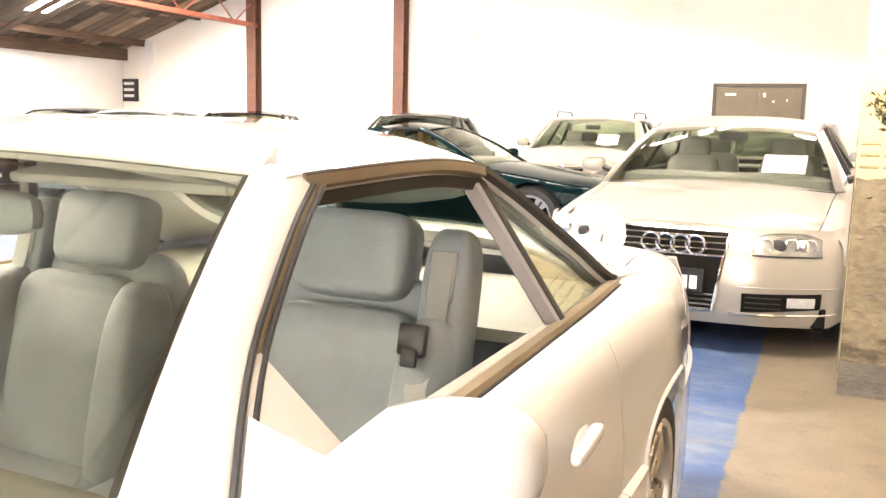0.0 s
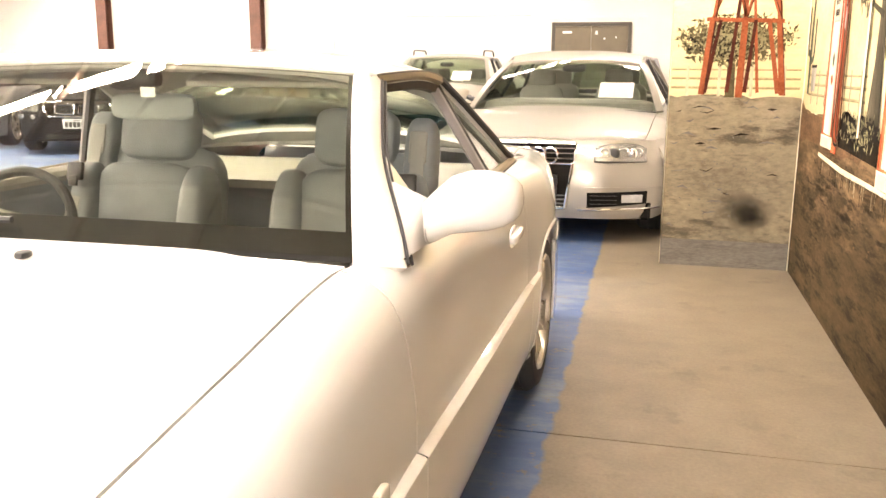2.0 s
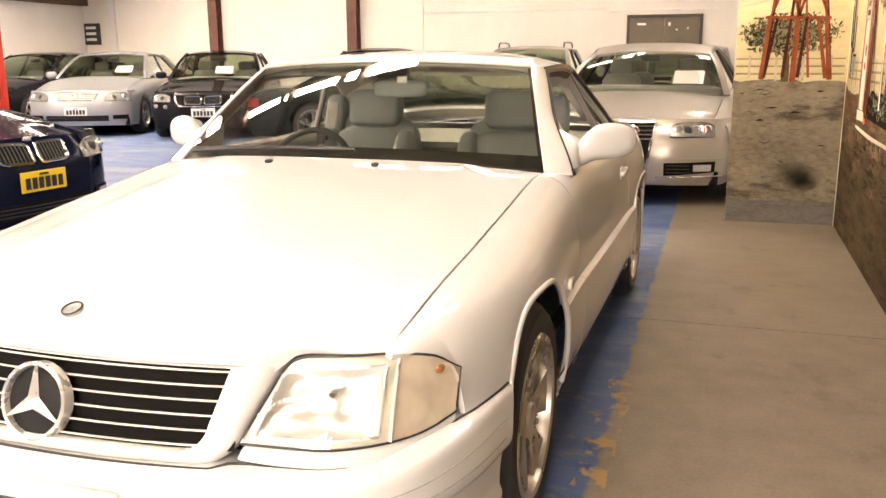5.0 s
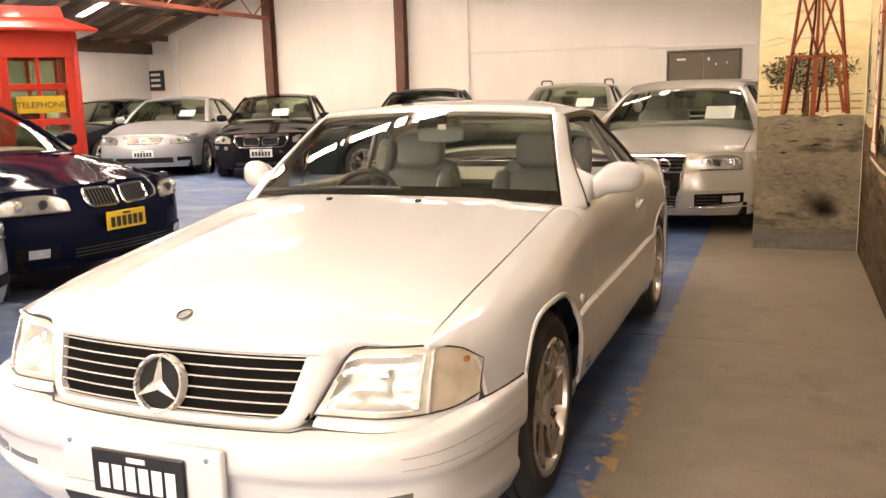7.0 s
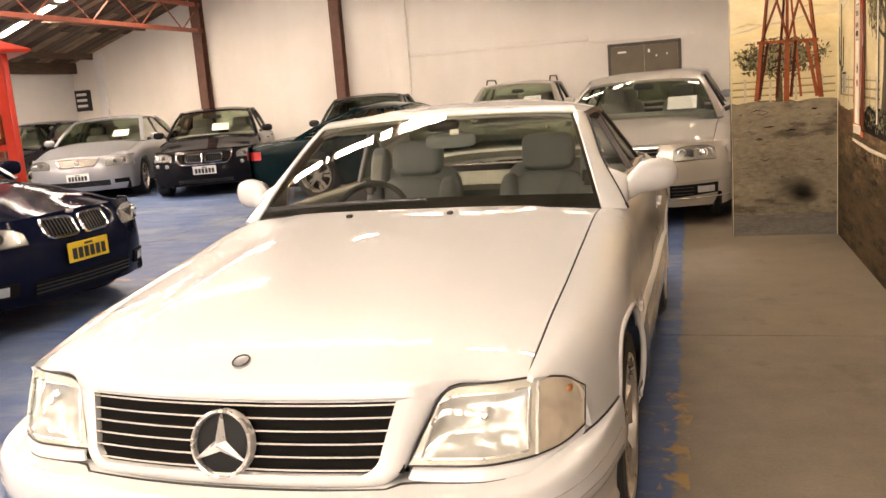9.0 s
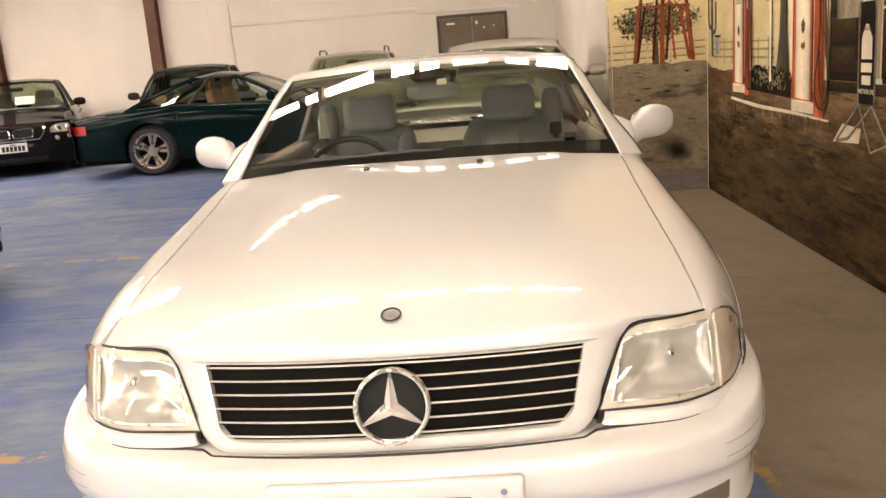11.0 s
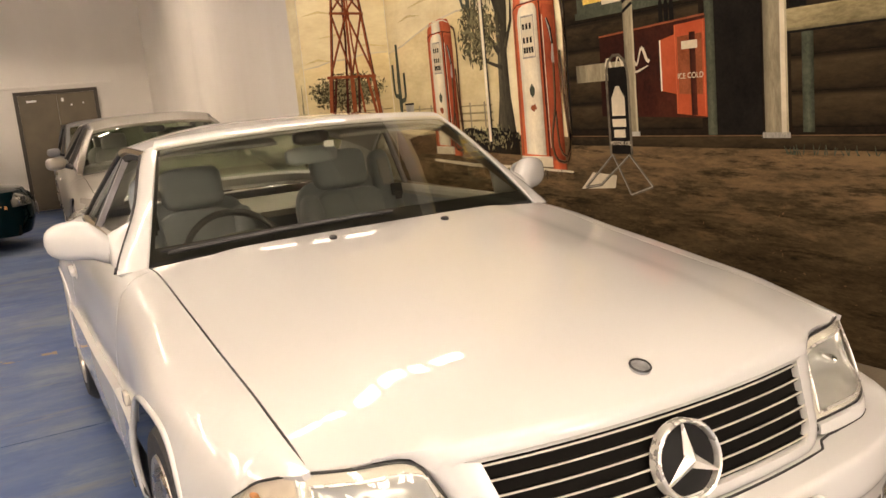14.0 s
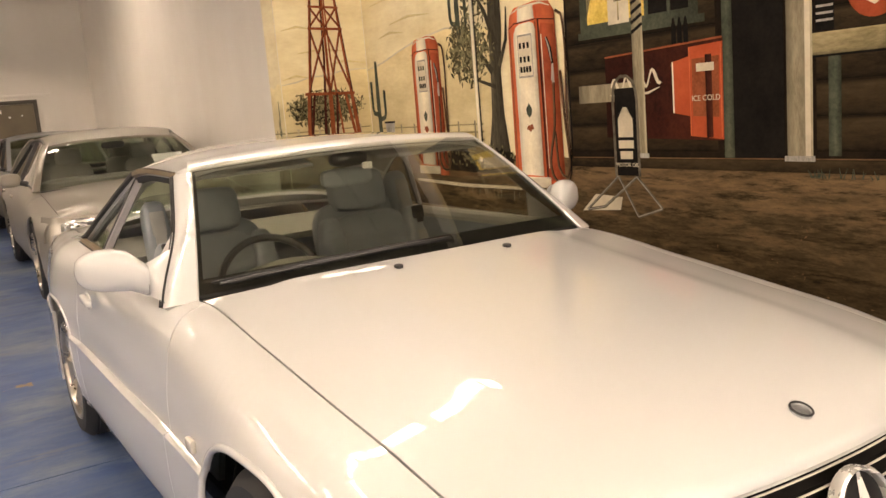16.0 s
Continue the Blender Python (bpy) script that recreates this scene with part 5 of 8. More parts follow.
# cabin
def cabin():
    part("cabin_floor", boxed((-0.74, 1.55, 0.24), (0.74, 3.35, 0.32), 0.01, 1), CARPET, SL)
    part("bulkhead", boxed((-0.74, 3.30, 0.3), (0.74, 3.40, 0.86), 0.02, 1), CARPET, SL)
    part("firewall", boxed((-0.70, 1.50, 0.3), (0.70, 1.56, 0.86), 0.01, 1), DARK_VOID, SL)
    shelf = [[(x, y, 0.865 + 0.03 * math.sin((y - 2.95) * 3)) for y in span(2.98, 3.52, 8)] for x in np.linspace(-0.72, 0.72, 9)]
    part("rear_shelf", sheet(shelf, 0.03, 0), LEATHER_PALE, SL, "pale rear parcel shelf")
    dash = []
    for x in np.linspace(-0.71, 0.71, 25):
        hump = 0.045 * math.exp(-((x + 0.36) / 0.20) ** 2)
        prof = [(1.56 + 0.12 * (x / 0.71) ** 2, 0.905 - 0.03 * (x / 0.71) ** 2), (1.72, 0.905 + hump * 0.6), (1.86, 0.900 + hump), (1.94, 0.870 + hump), (1.96, 0.78), (1.92, 0.66), (1.88, 0.52)]
        dash.append([(x, p[0], p[1]) for p in resample(prof, 14)])
    part("dashboard", sheet(dash, 0.02, 0), DASH, SL, "grey padded dashboard", 50)
    part("console", boxed((-0.13, 1.85, 0.3), (0.13, 2.75, 0.56), 0.04, 3), LEATHER, SL)
    for s in (1, -1):
        card = [[(s * (0.735 - 0.03 * math.sin(math.pi * t)), y, 0.33 + 0.575 * t) for t in np.linspace(0, 1, 8)] for y in span(1.7, 3.0, 8)]
        dc = part("door_card", sheet(card, 0.02 * s, 0), LEATHER, SL, "blue-grey leather door card")
        part("door_top_roll", tube(bmesh.new(), [(s * 0.735, y, 0.895) for y in (1.75, 2.1, 2.5, 2.95)], 0.03, 10), LEATHER_PALE, dc)
        part("armrest", pillow(bmesh.new(), (0.045, 0.27, 0.04), Matrix.Translation((s * 0.675, 2.35, 0.66)), 4, 16, 8), LEATHER_PALE, dc)
    # steering wheel, right-hand drive
    m = Matrix.Translation((-0.36, 2.02, 0.82)) @ Matrix.Rotation(radians(62), 4, "X")
    ringp = [tuple(m @ Vector((0.192 * math.cos(a), 0.192 * math.sin(a), 0))) for a in np.linspace(0, 2 * math.pi, 41)[:-1]]
    sw = part("steering_wheel", tube(bmesh.new(), ringp, 0.0135, 8, True), mat("dark_leather", (0.035, 0.037, 0.04), 0.45, 0, 0.15, 20, 200, 0.3), SL, "dark leather steering wheel")
    part("hub", pillow(bmesh.new(), (0.09, 0.07, 0.03), m @ Matrix.Translation((0, -0.01, -0.03)), 3, 18, 8), BLACK_TRIM, sw)
    for a in (0, 180, 250, 290):
        d = Vector((math.cos(radians(a)), math.sin(radians(a)), 0))
        part("spoke", tube(bmesh.new(), [tuple(m @ (d * 0.06 + Vector((0, 0, -0.02)))), tuple(m @ (d * 0.19))], 0.012, 6), BLACK_TRIM, sw)
    # inner mirror, visors
    part("inner_mirror", pillow(bmesh.new(), (0.115, 0.02, 0.035), Matrix.Translation((0.015, 2.15, 1.165)) @ Matrix.Rotation(radians(8), 4, "Z"), 4, 18, 8), LEATHER, SL, "grey interior mirror")
    part("mirror_stalk", pillow(bmesh.new(), (0.075, 0.035, 0.03), Matrix.Translation((0.0, 2.09, 1.236)), 3, 18, 8), BLACK_TRIM, SL)
    part("permit_sticker", boxed((-0.02, 0, -0.012), (0.02, 0.002, 0.012), 0, 1, Matrix.Translation((0.06, 2.055, 1.205))), PAPER, SL)
    for s in (1, -1):
        v = part("sun_visor", boxed((-0.2, -0.07, -0.008), (0.2, 0.07, 0.008), 0.006, 2, Matrix.Translation((s * 0.33, 2.18, 1.238)) @ Matrix.Rotation(radians(10), 4, "X")), HEADLINER, SL)
    # seats
    for s in (1, -1):
        T = Matrix.Translation((s * 0.362, 0, -0.018))
        seat = part("seat", pillow(bmesh.new(), (0.235, 0.26, 0.085), T @ Matrix.Translation((0, 2.36, 0.46)) @ Matrix.Rotation(radians(8), 4, "X"), 5, 28, 12), LEATHER, SL, "blue-grey leather seat with an integrated belt", 60)
        tilt = Matrix.Rotation(radians(-14), 4, "X")
        B = T @ Matrix.Translation((0, 2.60, 0.48)) @ tilt
        part("backrest", pillow(bmesh.new(), (0.185, 0.062, 0.255), B @ Matrix.Translation((0, -0.015, 0.245)), 5, 28, 14), LEATHER, seat, "", 60)
        for k in (1, -1):
            part("bolster", pillow(bmesh.new(), (0.055, 0.085, 0.26), B @ Matrix.Translation((k * 0.20, -0.03, 0.235)), 3.2, 20, 12), LEATHER, seat, "", 60)
        part("seat_shell", pillow(bmesh.new(), (0.245, 0.045, 0.30), B @ Matrix.Translation((0, 0.055, 0.27)), 5, 28, 12), LEATHER, seat, "", 60)
        part("belt_frame", pillow(bmesh.new(), (0.052, 0.055, 0.20), B @ Matrix.Translation((s * 0.203, 0.025, 0.475)), 4, 24, 14), LEATHER, seat, "", 60)
        part("headrest", pillow(bmesh.new(), (0.134, 0.056, 0.092), B @ Matrix.Translation((-s * 0.012, 0.015, 0.605)), 5, 28, 14), LEATHER, seat, "soft grey leather headrest", 60)
        belt = [B @ Vector((s * 0.203, -0.034, 0.59)), B @ Vector((s * 0.205, -0.040, 0.50)), B @ Vector((s * 0.215, -0.115, 0.36)), B @ Vector((s * 0.25, -0.12, 0.1))]
        part("belt_slot", boxed((-0.028, -0.004, -0.05), (0.028, 0.004, 0.05), 0.006, 2, B @ Matrix.Translation((s * 0.203, -0.030, 0.575))), HEADLINER, seat)
        rows = [[tuple(p + Vector((d, 0, 0))) for d in (-0.022, 0.022)] for p in belt]
        part("belt", sheet(rows, 0.003, 0), HEADLINER, seat)
        part("belt_tongue", boxed((-0.028, -0.012, -0.03), (0.028, 0.008, 0.03), 0.006, 2, B @ Matrix.Translation((s * 0.205, -0.126, 0.45))), BLACK_TRIM, seat)
        part("belt_buckle", boxed((-0.016, -0.008, -0.035), (0.016, 0.004, 0.0), 0.004, 2, B @ Matrix.Translation((s * 0.205, -0.134, 0.435))), BLACK_TRIM, seat)
    part("rear_bench", pillow(bmesh.new(), (0.60, 0.10, 0.18), Matrix.Translation((0, 3.10, 0.66)) @ Matrix.Rotation(radians(-18), 4, "X"), 6, 30, 10), LEATHER, SL, "", 60)


cabin()

# wiper and washer jets
wp = part("wiper", tube(bmesh.new(), [tuple(Vector(screen(u, 0.02 + 0.03 * (1 - u * u))) + Vector((0, -0.012, 0.012))) for u in np.linspace(-0.92, 0.10, 10)], 0.007, 6), BLACK_TRIM, SL, "black wiper lying at the screen's foot")
part("blade", tube(bmesh.new(), [tuple(Vector(screen(u, 0.05 + 0.02 * (1 - u * u))) + Vector((0, -0.006, 0.008))) for u in np.linspace(-0.95, 0.0, 10)], 0.005, 6), BLACK_RUBBER, wp)
for x in (-0.198, 0.205):
    part("washer_jet", pillow(bmesh.new(), (0.012, 0.016, 0.008), Matrix.Translation((x, 1.415, bonnet_z(x, 1.415) + 0.004)), 3, 12, 6), BLACK_TRIM, SL)

# ---- other cars ----
def saloon(spec):
    """A parked car built in its own frame: nose at y = 0 pointing to -y, wheels on z = 0."""
    S = dict(L=4.8, hw=0.90, H=1.42, fo=0.86, wb=2.85, nose_z=0.72, cowl_y=1.28, cowl_z=0.98, belt=0.94, top_y=2.05, back_y=3.35, rear_y=4.05, deck=0.98, wheel=0.33, doors=4, xr=0.60, tail_z=0.92, glass=PANE_TINT, spokes=7, slot=False, brow=0.0)
    S.update(spec)
    paint, L, hw, H = S["paint"], S["L"], S["hw"], S["H"]
    car = thing(S["name"], S["label"], "car", S.get("group", "parked cars"), at=S["at"] @ Matrix.Scale(1.03, 4))
    ax = (S["fo"], S["fo"] + S["wb"])
    R = S["wheel"] + 0.028
    ze = [(0.0, S["nose_z"] - 0.05), (0.35, S["nose_z"]), (S["cowl_y"], S["cowl_z"] - 0.07), (S["top_y"], S["belt"]), (S["back_y"], S["belt"] + 0.02), (S["rear_y"], S["deck"] - 0.03), (L - 0.1, S["tail_z"] - 0.06), (L, S["tail_z"] - 0.12)]
    xe = [(0.0, hw - 0.26), (0.4, hw - 0.19), (S["cowl_y"], hw - 0.16), (S["cowl_y"] + 0.3, hw - 0.12), (S["back_y"], hw - 0.12), (S["rear_y"], hw - 0.17), (L, hw - 0.26)]
    wd = [(0.0, hw - 0.14), (0.25, hw - 0.05), (0.7, hw - 0.005), (1.2, hw), (L - 1.0, hw), (L - 0.4, hw - 0.03), (L, hw - 0.12)]

    def section(y):
        a, z, w = curve_at(xe, y), curve_at(ze, y), curve_at(wd, y)
        for ya in ax:
            w += 0.012 * math.exp(-((y - ya) / 0.36) ** 2)
        return [(a, z), (a + 0.35 * (w - a), z - 0.012), (a + 0.7 * (w - a), z - 0.05), (w - 0.014, z - 0.13), (w, z - 0.25), (w + 0.002, 0.52), (w - 0.004, 0.40), (w - 0.012, 0.34), (w - 0.03, 0.26), (w - 0.09, 0.2)]

    def low(y, base):
        for ya in ax:
            d = abs(y - ya)
            if d < R:
                return max(base, S["wheel"] + 0.012 + math.sqrt(R * R - d * d) * 0.985)
        return base

    ays = [ya + R * math.sin(radians(d)) for ya in ax for d in range(-90, 91, 10)] + [ya + k * (R + 0.001) for ya in ax for k in (1, -1)]

    def side(name, y0, y1, n, base, flat=False):
        grid = []
        for y in span(y0, y1, n, ays):
            line = cut_line(section(y), low(y, base(y) if callable(base) else base))
            grid.append([(p[0], y, p[1]) for p in resample(line, 12)])
        for s in (1, -1):
            bm = sheet(np.array(grid)[:, ::-1], 0.014, 0.003)
            ob = part(name, bm if s == 1 else mirror_x(bm), paint, car, "", 45)
            yield s, ob

    d0 = ax[0] + R + 0.16
    d1 = ax[1] - (0.05 if S["doors"] == 4 else 0.42)
    mid = 0.5 * (d0 + d1) + 0.08
    bz = S["nose_z"] - 0.19
    for _ in side("front_wing", 0.34, d0, 14, lambda y: bz if y < ax[0] - R else 0.22):
        pass
    spans = ((d0, mid), (mid, d1)) if S["doors"] == 4 else ((d0, d1),)
    for a, b in spans:
        for s, ob in side("door", a, b, 10, 0.22):
            z = curve_at(ze, b) - 0.13
            bmh = pillow(bmesh.new(), (0.014, 0.09, 0.014), Matrix.Translation((curve_at(wd, b) + 0.006, b - 0.16, z)), 3, 12, 6)
            part("handle", bmh if s == 1 else mirror_x(bmh), S.get("trim", paint), ob)
    for _ in side("rear_wing", d1, L - 0.16, 16, lambda y: 0.24):
        pass

    # bonnet and boot
    def top_z(u, y):
        return curve_at(ze, y) + (0.055 if y < 2 else 0.03) * (1 - abs(u) ** 2.3)

    part("bonnet", sheet([[(curve_at(xe, y) * u, y + 0.10 * u * u * (1 if y < 0.5 else 0), top_z(u, y)) for y in span(0.10, S["cowl_y"] + 0.06, 14)] for u in np.linspace(-1, 1, 19)], 0.014, 0.003), paint, car, "", 45)
    if S["rear_y"] < L - 0.3:
        part("boot_lid", sheet([[(curve_at(xe, y) * u, y, top_z(u, y)) for y in span(S["rear_y"] - 0.04, L - 0.05, 8)] for u in np.linspace(-1, 1, 15)], 0.014, 0.003), paint, car, "", 45)

    # nose
    xk = [(0, 0), (0.4, 0.46 * hw), (0.65, 0.74 * hw), (0.82, 0.91 * hw), (1, curve_at(wd, ax[0] - R))]
    yk = [(0, 0.0), (0.4, 0.035), (0.65, 0.13), (0.82, 0.26), (1, ax[0] - R)]

    def nose(s, z, push=0.0):
        lean = curve_at([(0.18, 0.06), (0.28, 0.02), (0.42, 0.0), (0.55, 0.01), (S["nose_z"], 0.10)], z)
        side_ = smoothstep(0.6, 0.9, abs(s))
        y = curve_at(yk, abs(s)) + lean * (1 - side_)
        return (math.copysign(curve_at(xk, abs(s)) - lean * side_ * 0.5 + push * side_, s), y - push * (1 - 0.7 * side_), z)

    def patch(name, s0, s1, z0, z1, push, material, parent, thick=-0.008, label="", n=12, k=5, shape=None):
        grid = [[nose(s0 + (s1 - s0) * i / n, *((lambda zz: (zz, push))(z0 + (z1 - z0) * j / k if shape is None else shape(i / n, j / k)))) for j in range(k + 1)] for i in range(n + 1)]
        return part(name, sheet(grid, thick, 0), material, parent, label, 50)

    zt = S["nose_z"]
    part("front_bumper", sheet([[nose(s, z) for z in np.linspace(0.19, zt + 0.01, 14)[::-1]] for s in np.linspace(-1, 1, 45)], -0.012, 0), paint, car, "", 45)
    S["front"](car, patch, nose, zt, paint)

    # tail
    part("rear_bumper", sheet([[(u * (hw - 0.03), L - 0.16 * abs(u) ** 3 - 0.02 * (1 - math.sin(math.pi * (0.2 + 0.6 * v))), 0.24 + (S["tail_z"] - 0.30) * v) for v in np.linspace(0, 1, 10)] for u in np.linspace(-1, 1, 21)], 0.02, 0), paint, car, "", 45)
    for s in (1, -1):
        b = sheet([[(hw - 0.10 - 0.28 * t + 0.02 * t, L - 0.11 * (1 - t) ** 2 + 0.01, z) for z in np.linspace(S["tail_z"] - 0.25, S["tail_z"] - 0.12, 4)] for t in np.linspace(0, 1, 6)], -0.01, 0)
        part("tail_lamp", b if s == 1 else mirror_x(b), RED_LAMP, car)
        b = sheet([[(curve_at(wd, y) + 0.003, y, z) for z in np.linspace(S["tail_z"] - 0.26, S["tail_z"] - 0.14, 3)] for y in span(L - 0.34, L - 0.15, 4)], 0.006, 0)
        part("tail_lamp", b if s == 1 else mirror_x(b), RED_LAMP, car)

    # greenhouse
    xr, cy, ty, by, ry = S["xr"], S["cowl_y"], S["top_y"], S["back_y"], S["rear_y"]
    rk = [(ty, H - 0.045 - S["brow"]), (ty + 0.35, H - 0.008), (0.5 * (ty + by), H), (by, H - 0.045)]
    ek = [(ty, H - 0.085 - S["brow"]), (ty + 0.4, H - 0.055), (0.5 * (ty + by) + 0.1, H - 0.06), (by, H - 0.115)]

    def roof_pt(u, y):
        zc, zr = curve_at(rk, y), curve_at(ek, y)
        w = xr + 0.02 * math.sin(math.pi * (y - ty) / (by - ty))
        return (w * u, y + 0.05 * u * u * (1 if y < ty + 0.2 else 0), zr + (zc - zr) * (1 - abs(u) ** 3))

    part("roof", sheet([[roof_pt(u, y) for y in span(ty, by, 14)] for u in np.linspace(-1, 1, 19)], 0.03, 0), paint, car, "", 45)

    def screen_(u, v, y0, z0, y1, z1, x0, x1, bow):
        return ((x0 + (x1 - x0) * v) * u, y0 + (y1 - y0) * v + bow * (u * u), z0 + (z1 - z0) * v - 0.03 * u * u + 0.034 * math.sin(math.pi * v))

    us, vs = np.linspace(-0.97, 0.97, 15), np.linspace(0, 1, 7)
    zc = S["cowl_z"]
    fs = lambda u, v: screen_(u, v, cy - 0.02, zc - 0.02, ty, H - 0.05 - S["brow"], hw - 0.14, xr, 0.10 if v < 2 else 0)
    rs = lambda u, v: screen_(u, v, ry, S["deck"], by, H - 0.05, hw - 0.16, xr, -0.08)
    part("windscreen", sheet([[fs(u, v) for v in vs] for u in us], 0.005, 0), PANE_CAR, car, "", 60)
    part("rear_window", sheet([[rs(u, v) for v in vs] for u in us], -0.005, 0), S["glass"], car, "", 60)
    part("scuttle", sheet([[(fs(u, 0)[0], fs(u, 0)[1] - 0.05 + 0.08 * v, fs(u, 0)[2] - 0.006) for v in (0, 0.5, 1)] for u in us], 0.006, 0), BLACK_TRIM, car)
    for s in (1, -1):
        flip = (lambda b: b) if s == 1 else mirror_x
        for nm, fn, dy in (("front_pillar", fs, 0.075), ("rear_pillar", rs, -0.16 if S["doors"] == 4 else -0.10)):
            rows = [[fn(0.965, v), tuple(Vector(fn(1.0, v)) + Vector((0.012, 0.0, 0.006))), tuple(Vector(fn(1.0, v)) + Vector((0.014, dy, -0.012 if v > 0.9 else 0.004)))] for v in np.linspace(-0.03, 1.03, 9)]
            part(nm, flip(sheet(rows, 0.02 if dy > 0 else -0.02, 0)), paint, car, "", 60)
        # side glass between the pillars, split by black posts
        a0, a1 = Vector(fs(1.0, 0.02)), Vector(fs(1.0, 0.97))
        c0, c1 = Vector(rs(1.0, 0.03)), Vector(rs(1.0, 0.97))
        n = 3 if S["doors"] == 4 else 2
        cuts = [0.03, 0.46, 0.86, 0.97][: n + 1] if n == 3 else [0.03, 0.62, 0.95]
        for k in range(n):
            t0, t1 = cuts[k] + 0.012, cuts[k + 1] - 0.012
            rows = []
            for t in np.linspace(t0, t1, 6):
                lo = a0.lerp(c0, t) + Vector((0.012, 0, 0))
                lo.z = curve_at(ze, lo.y) + 0.005
                lo.x = curve_at(xe, lo.y) + 0.002
                hi = a1.lerp(c1, t)
                hi.z = curve_at(ek, min(max(hi.y, ty), by)) - 0.02
                hi.x = xr + 0.006
                rows.append([tuple(lo.lerp(hi, q)) for q in (0, 0.5, 1)])
            part("side_window", flip(sheet(rows, 0.004, 0)), S["glass"], car, "", 60)
            e = [Vector(p) for p in rows[-1]]
            if k < n - 1:
                part("window_post", flip(tube(bmesh.new(), [tuple(p + Vector((0.002, 0.015, 0))) for p in e], 0.022, 6)), BLACK_TRIM, car)
        edge = [tuple(a1.lerp(c1, t)) for t in np.linspace(0, 1, 9)]
        edge = [(xr + 0.012, p[1], curve_at(ek, min(max(p[1], ty), by)) - 0.012) for p in edge]
        part("roof_rail", flip(tube(bmesh.new(), edge, 0.018, 6)), S.get("rail", BLACK_TRIM), car)
        belt = [(curve_at(xe, y) + 0.004, y, curve_at(ze, y) + 0.004) for y in np.linspace(cy + 0.15, ry - 0.1, 10)]
        part("belt_trim", flip(tube(bmesh.new(), belt, 0.010, 6)), S.get("belt_mat", BLACK_TRIM), car)
        # mirror
        my = cy + 0.30
        b = pillow(bmesh.new(), (0.095, 0.055, 0.062), Matrix.Translation((hw + 0.045, my, S["belt"] + 0.07)) @ Matrix.Rotation(radians(-12), 4, "Z"), 2.8, 20, 12)
        mr = part("door_mirror", flip(b), paint, car, "", 60)
        part("mirror_arm", flip(tube(bmesh.new(), [(hw - 0.10, my, S["belt"] + 0.02), (hw - 0.02, my, S["belt"] + 0.05)], 0.025, 8)), BLACK_TRIM, mr)
        if S.get("rails"):
            pts = [(xr - 0.04, ty + 0.15, H - 0.03), (xr - 0.04, ty + 0.22, H + 0.045), (xr - 0.03, by - 0.3, H + 0.05), (xr - 0.03, by - 0.2, H - 0.03)]
            part("roof_bar", flip(tube(bmesh.new(), arc_line(pts, 14), 0.014, 8)), S["rails"], car)
        for ya in ax:
            liner = [[(x, ya + (R + 0.004) * math.cos(a), S["wheel"] + 0.012 + (R + 0.004) * math.sin(a)) for a in np.linspace(radians(-12), radians(192), 20)] for x in (hw - 0.40, hw - 0.2, hw - 0.09)]
            part("arch_liner", flip(sheet(liner, 0.006, 0)), DARK_VOID, car)
    # cabin
    part("underside", boxed((-hw + 0.12, 0.2, 0.18), (hw - 0.12, L - 0.2, 0.32), 0.02, 1), DARK_VOID, car)
    part("cabin_tub", boxed((-hw + 0.16, cy + 0.1, 0.3), (hw - 0.16, ry - 0.1, 0.55), 0.02, 1), DASH, car)
    part("engine_bay", boxed((-hw + 0.22, 0.25, 0.3), (hw - 0.22, cy, zt - 0.1), 0.02, 1), DARK_VOID, car)
    seat_mat = S.get("seats", DASH)
    part("dashboard", pillow(bmesh.new(), (hw - 0.18, 0.22, 0.10), Matrix.Translation((0, cy + 0.42, S["belt"] - 0.06)), 5, 20, 8), DASH, car)
    for s in (1, -1):
        for y in ((ty + 0.45, by + 0.05) if S["doors"] == 4 else (ty + 0.45,)):
            st = part("seat", pillow(bmesh.new(), (0.23, 0.24, 0.09), Matrix.Translation((s * 0.37, y - 0.25, 0.55)), 5, 16, 8), seat_mat, car)
            part("backrest", pillow(bmesh.new(), (0.22, 0.07, 0.29), Matrix.Translation((s * 0.37, y, 0.80)) @ Matrix.Rotation(radians(-14), 4, "X"), 5, 16, 8), seat_mat, st)
            part("headrest", pillow(bmesh.new(), (0.13, 0.05, 0.09), Matrix.Translation((s * 0.37, y + 0.09, 1.15)), 4, 16, 8), seat_mat, st)
    part("inner_mirror", pillow(bmesh.new(), (0.11, 0.015, 0.035), Matrix.Translation((0, ty + 0.05, H - 0.17)), 4, 14, 6), BLACK_TRIM, car)
    part("parcel_shelf", boxed((-hw + 0.2, by + 0.15, S["deck"] - 0.09), (hw - 0.2, ry - 0.02, S["deck"] - 0.06), 0.01, 1), seat_mat, car)
    if S.get("paper"):
        u, v = S["paper"]
        p = Vector(fs(u, v)) + Vector((0, 0.02, -0.012))
        d = Vector(fs(u, v + 0.1)) - Vector(fs(u, v - 0.1))
        part("price_sheet", boxed((-0.145, -0.001, -0.11), (0.145, 0.001, 0.11), 0, 1, Matrix.Translation(p) @ Matrix.Rotation(math.atan2(d.z, d.y) - math.pi / 2, 4, "X")), PAPER, car, "white price sheet behind the windscreen")
    # wheels
    w = make_wheel(car, S["wheel"], S["wheel"] * 0.69, 0.23, S["spokes"], S["slot"])
    w.matrix_basis = pose(hw - 0.125, ax[0], S["wheel"])
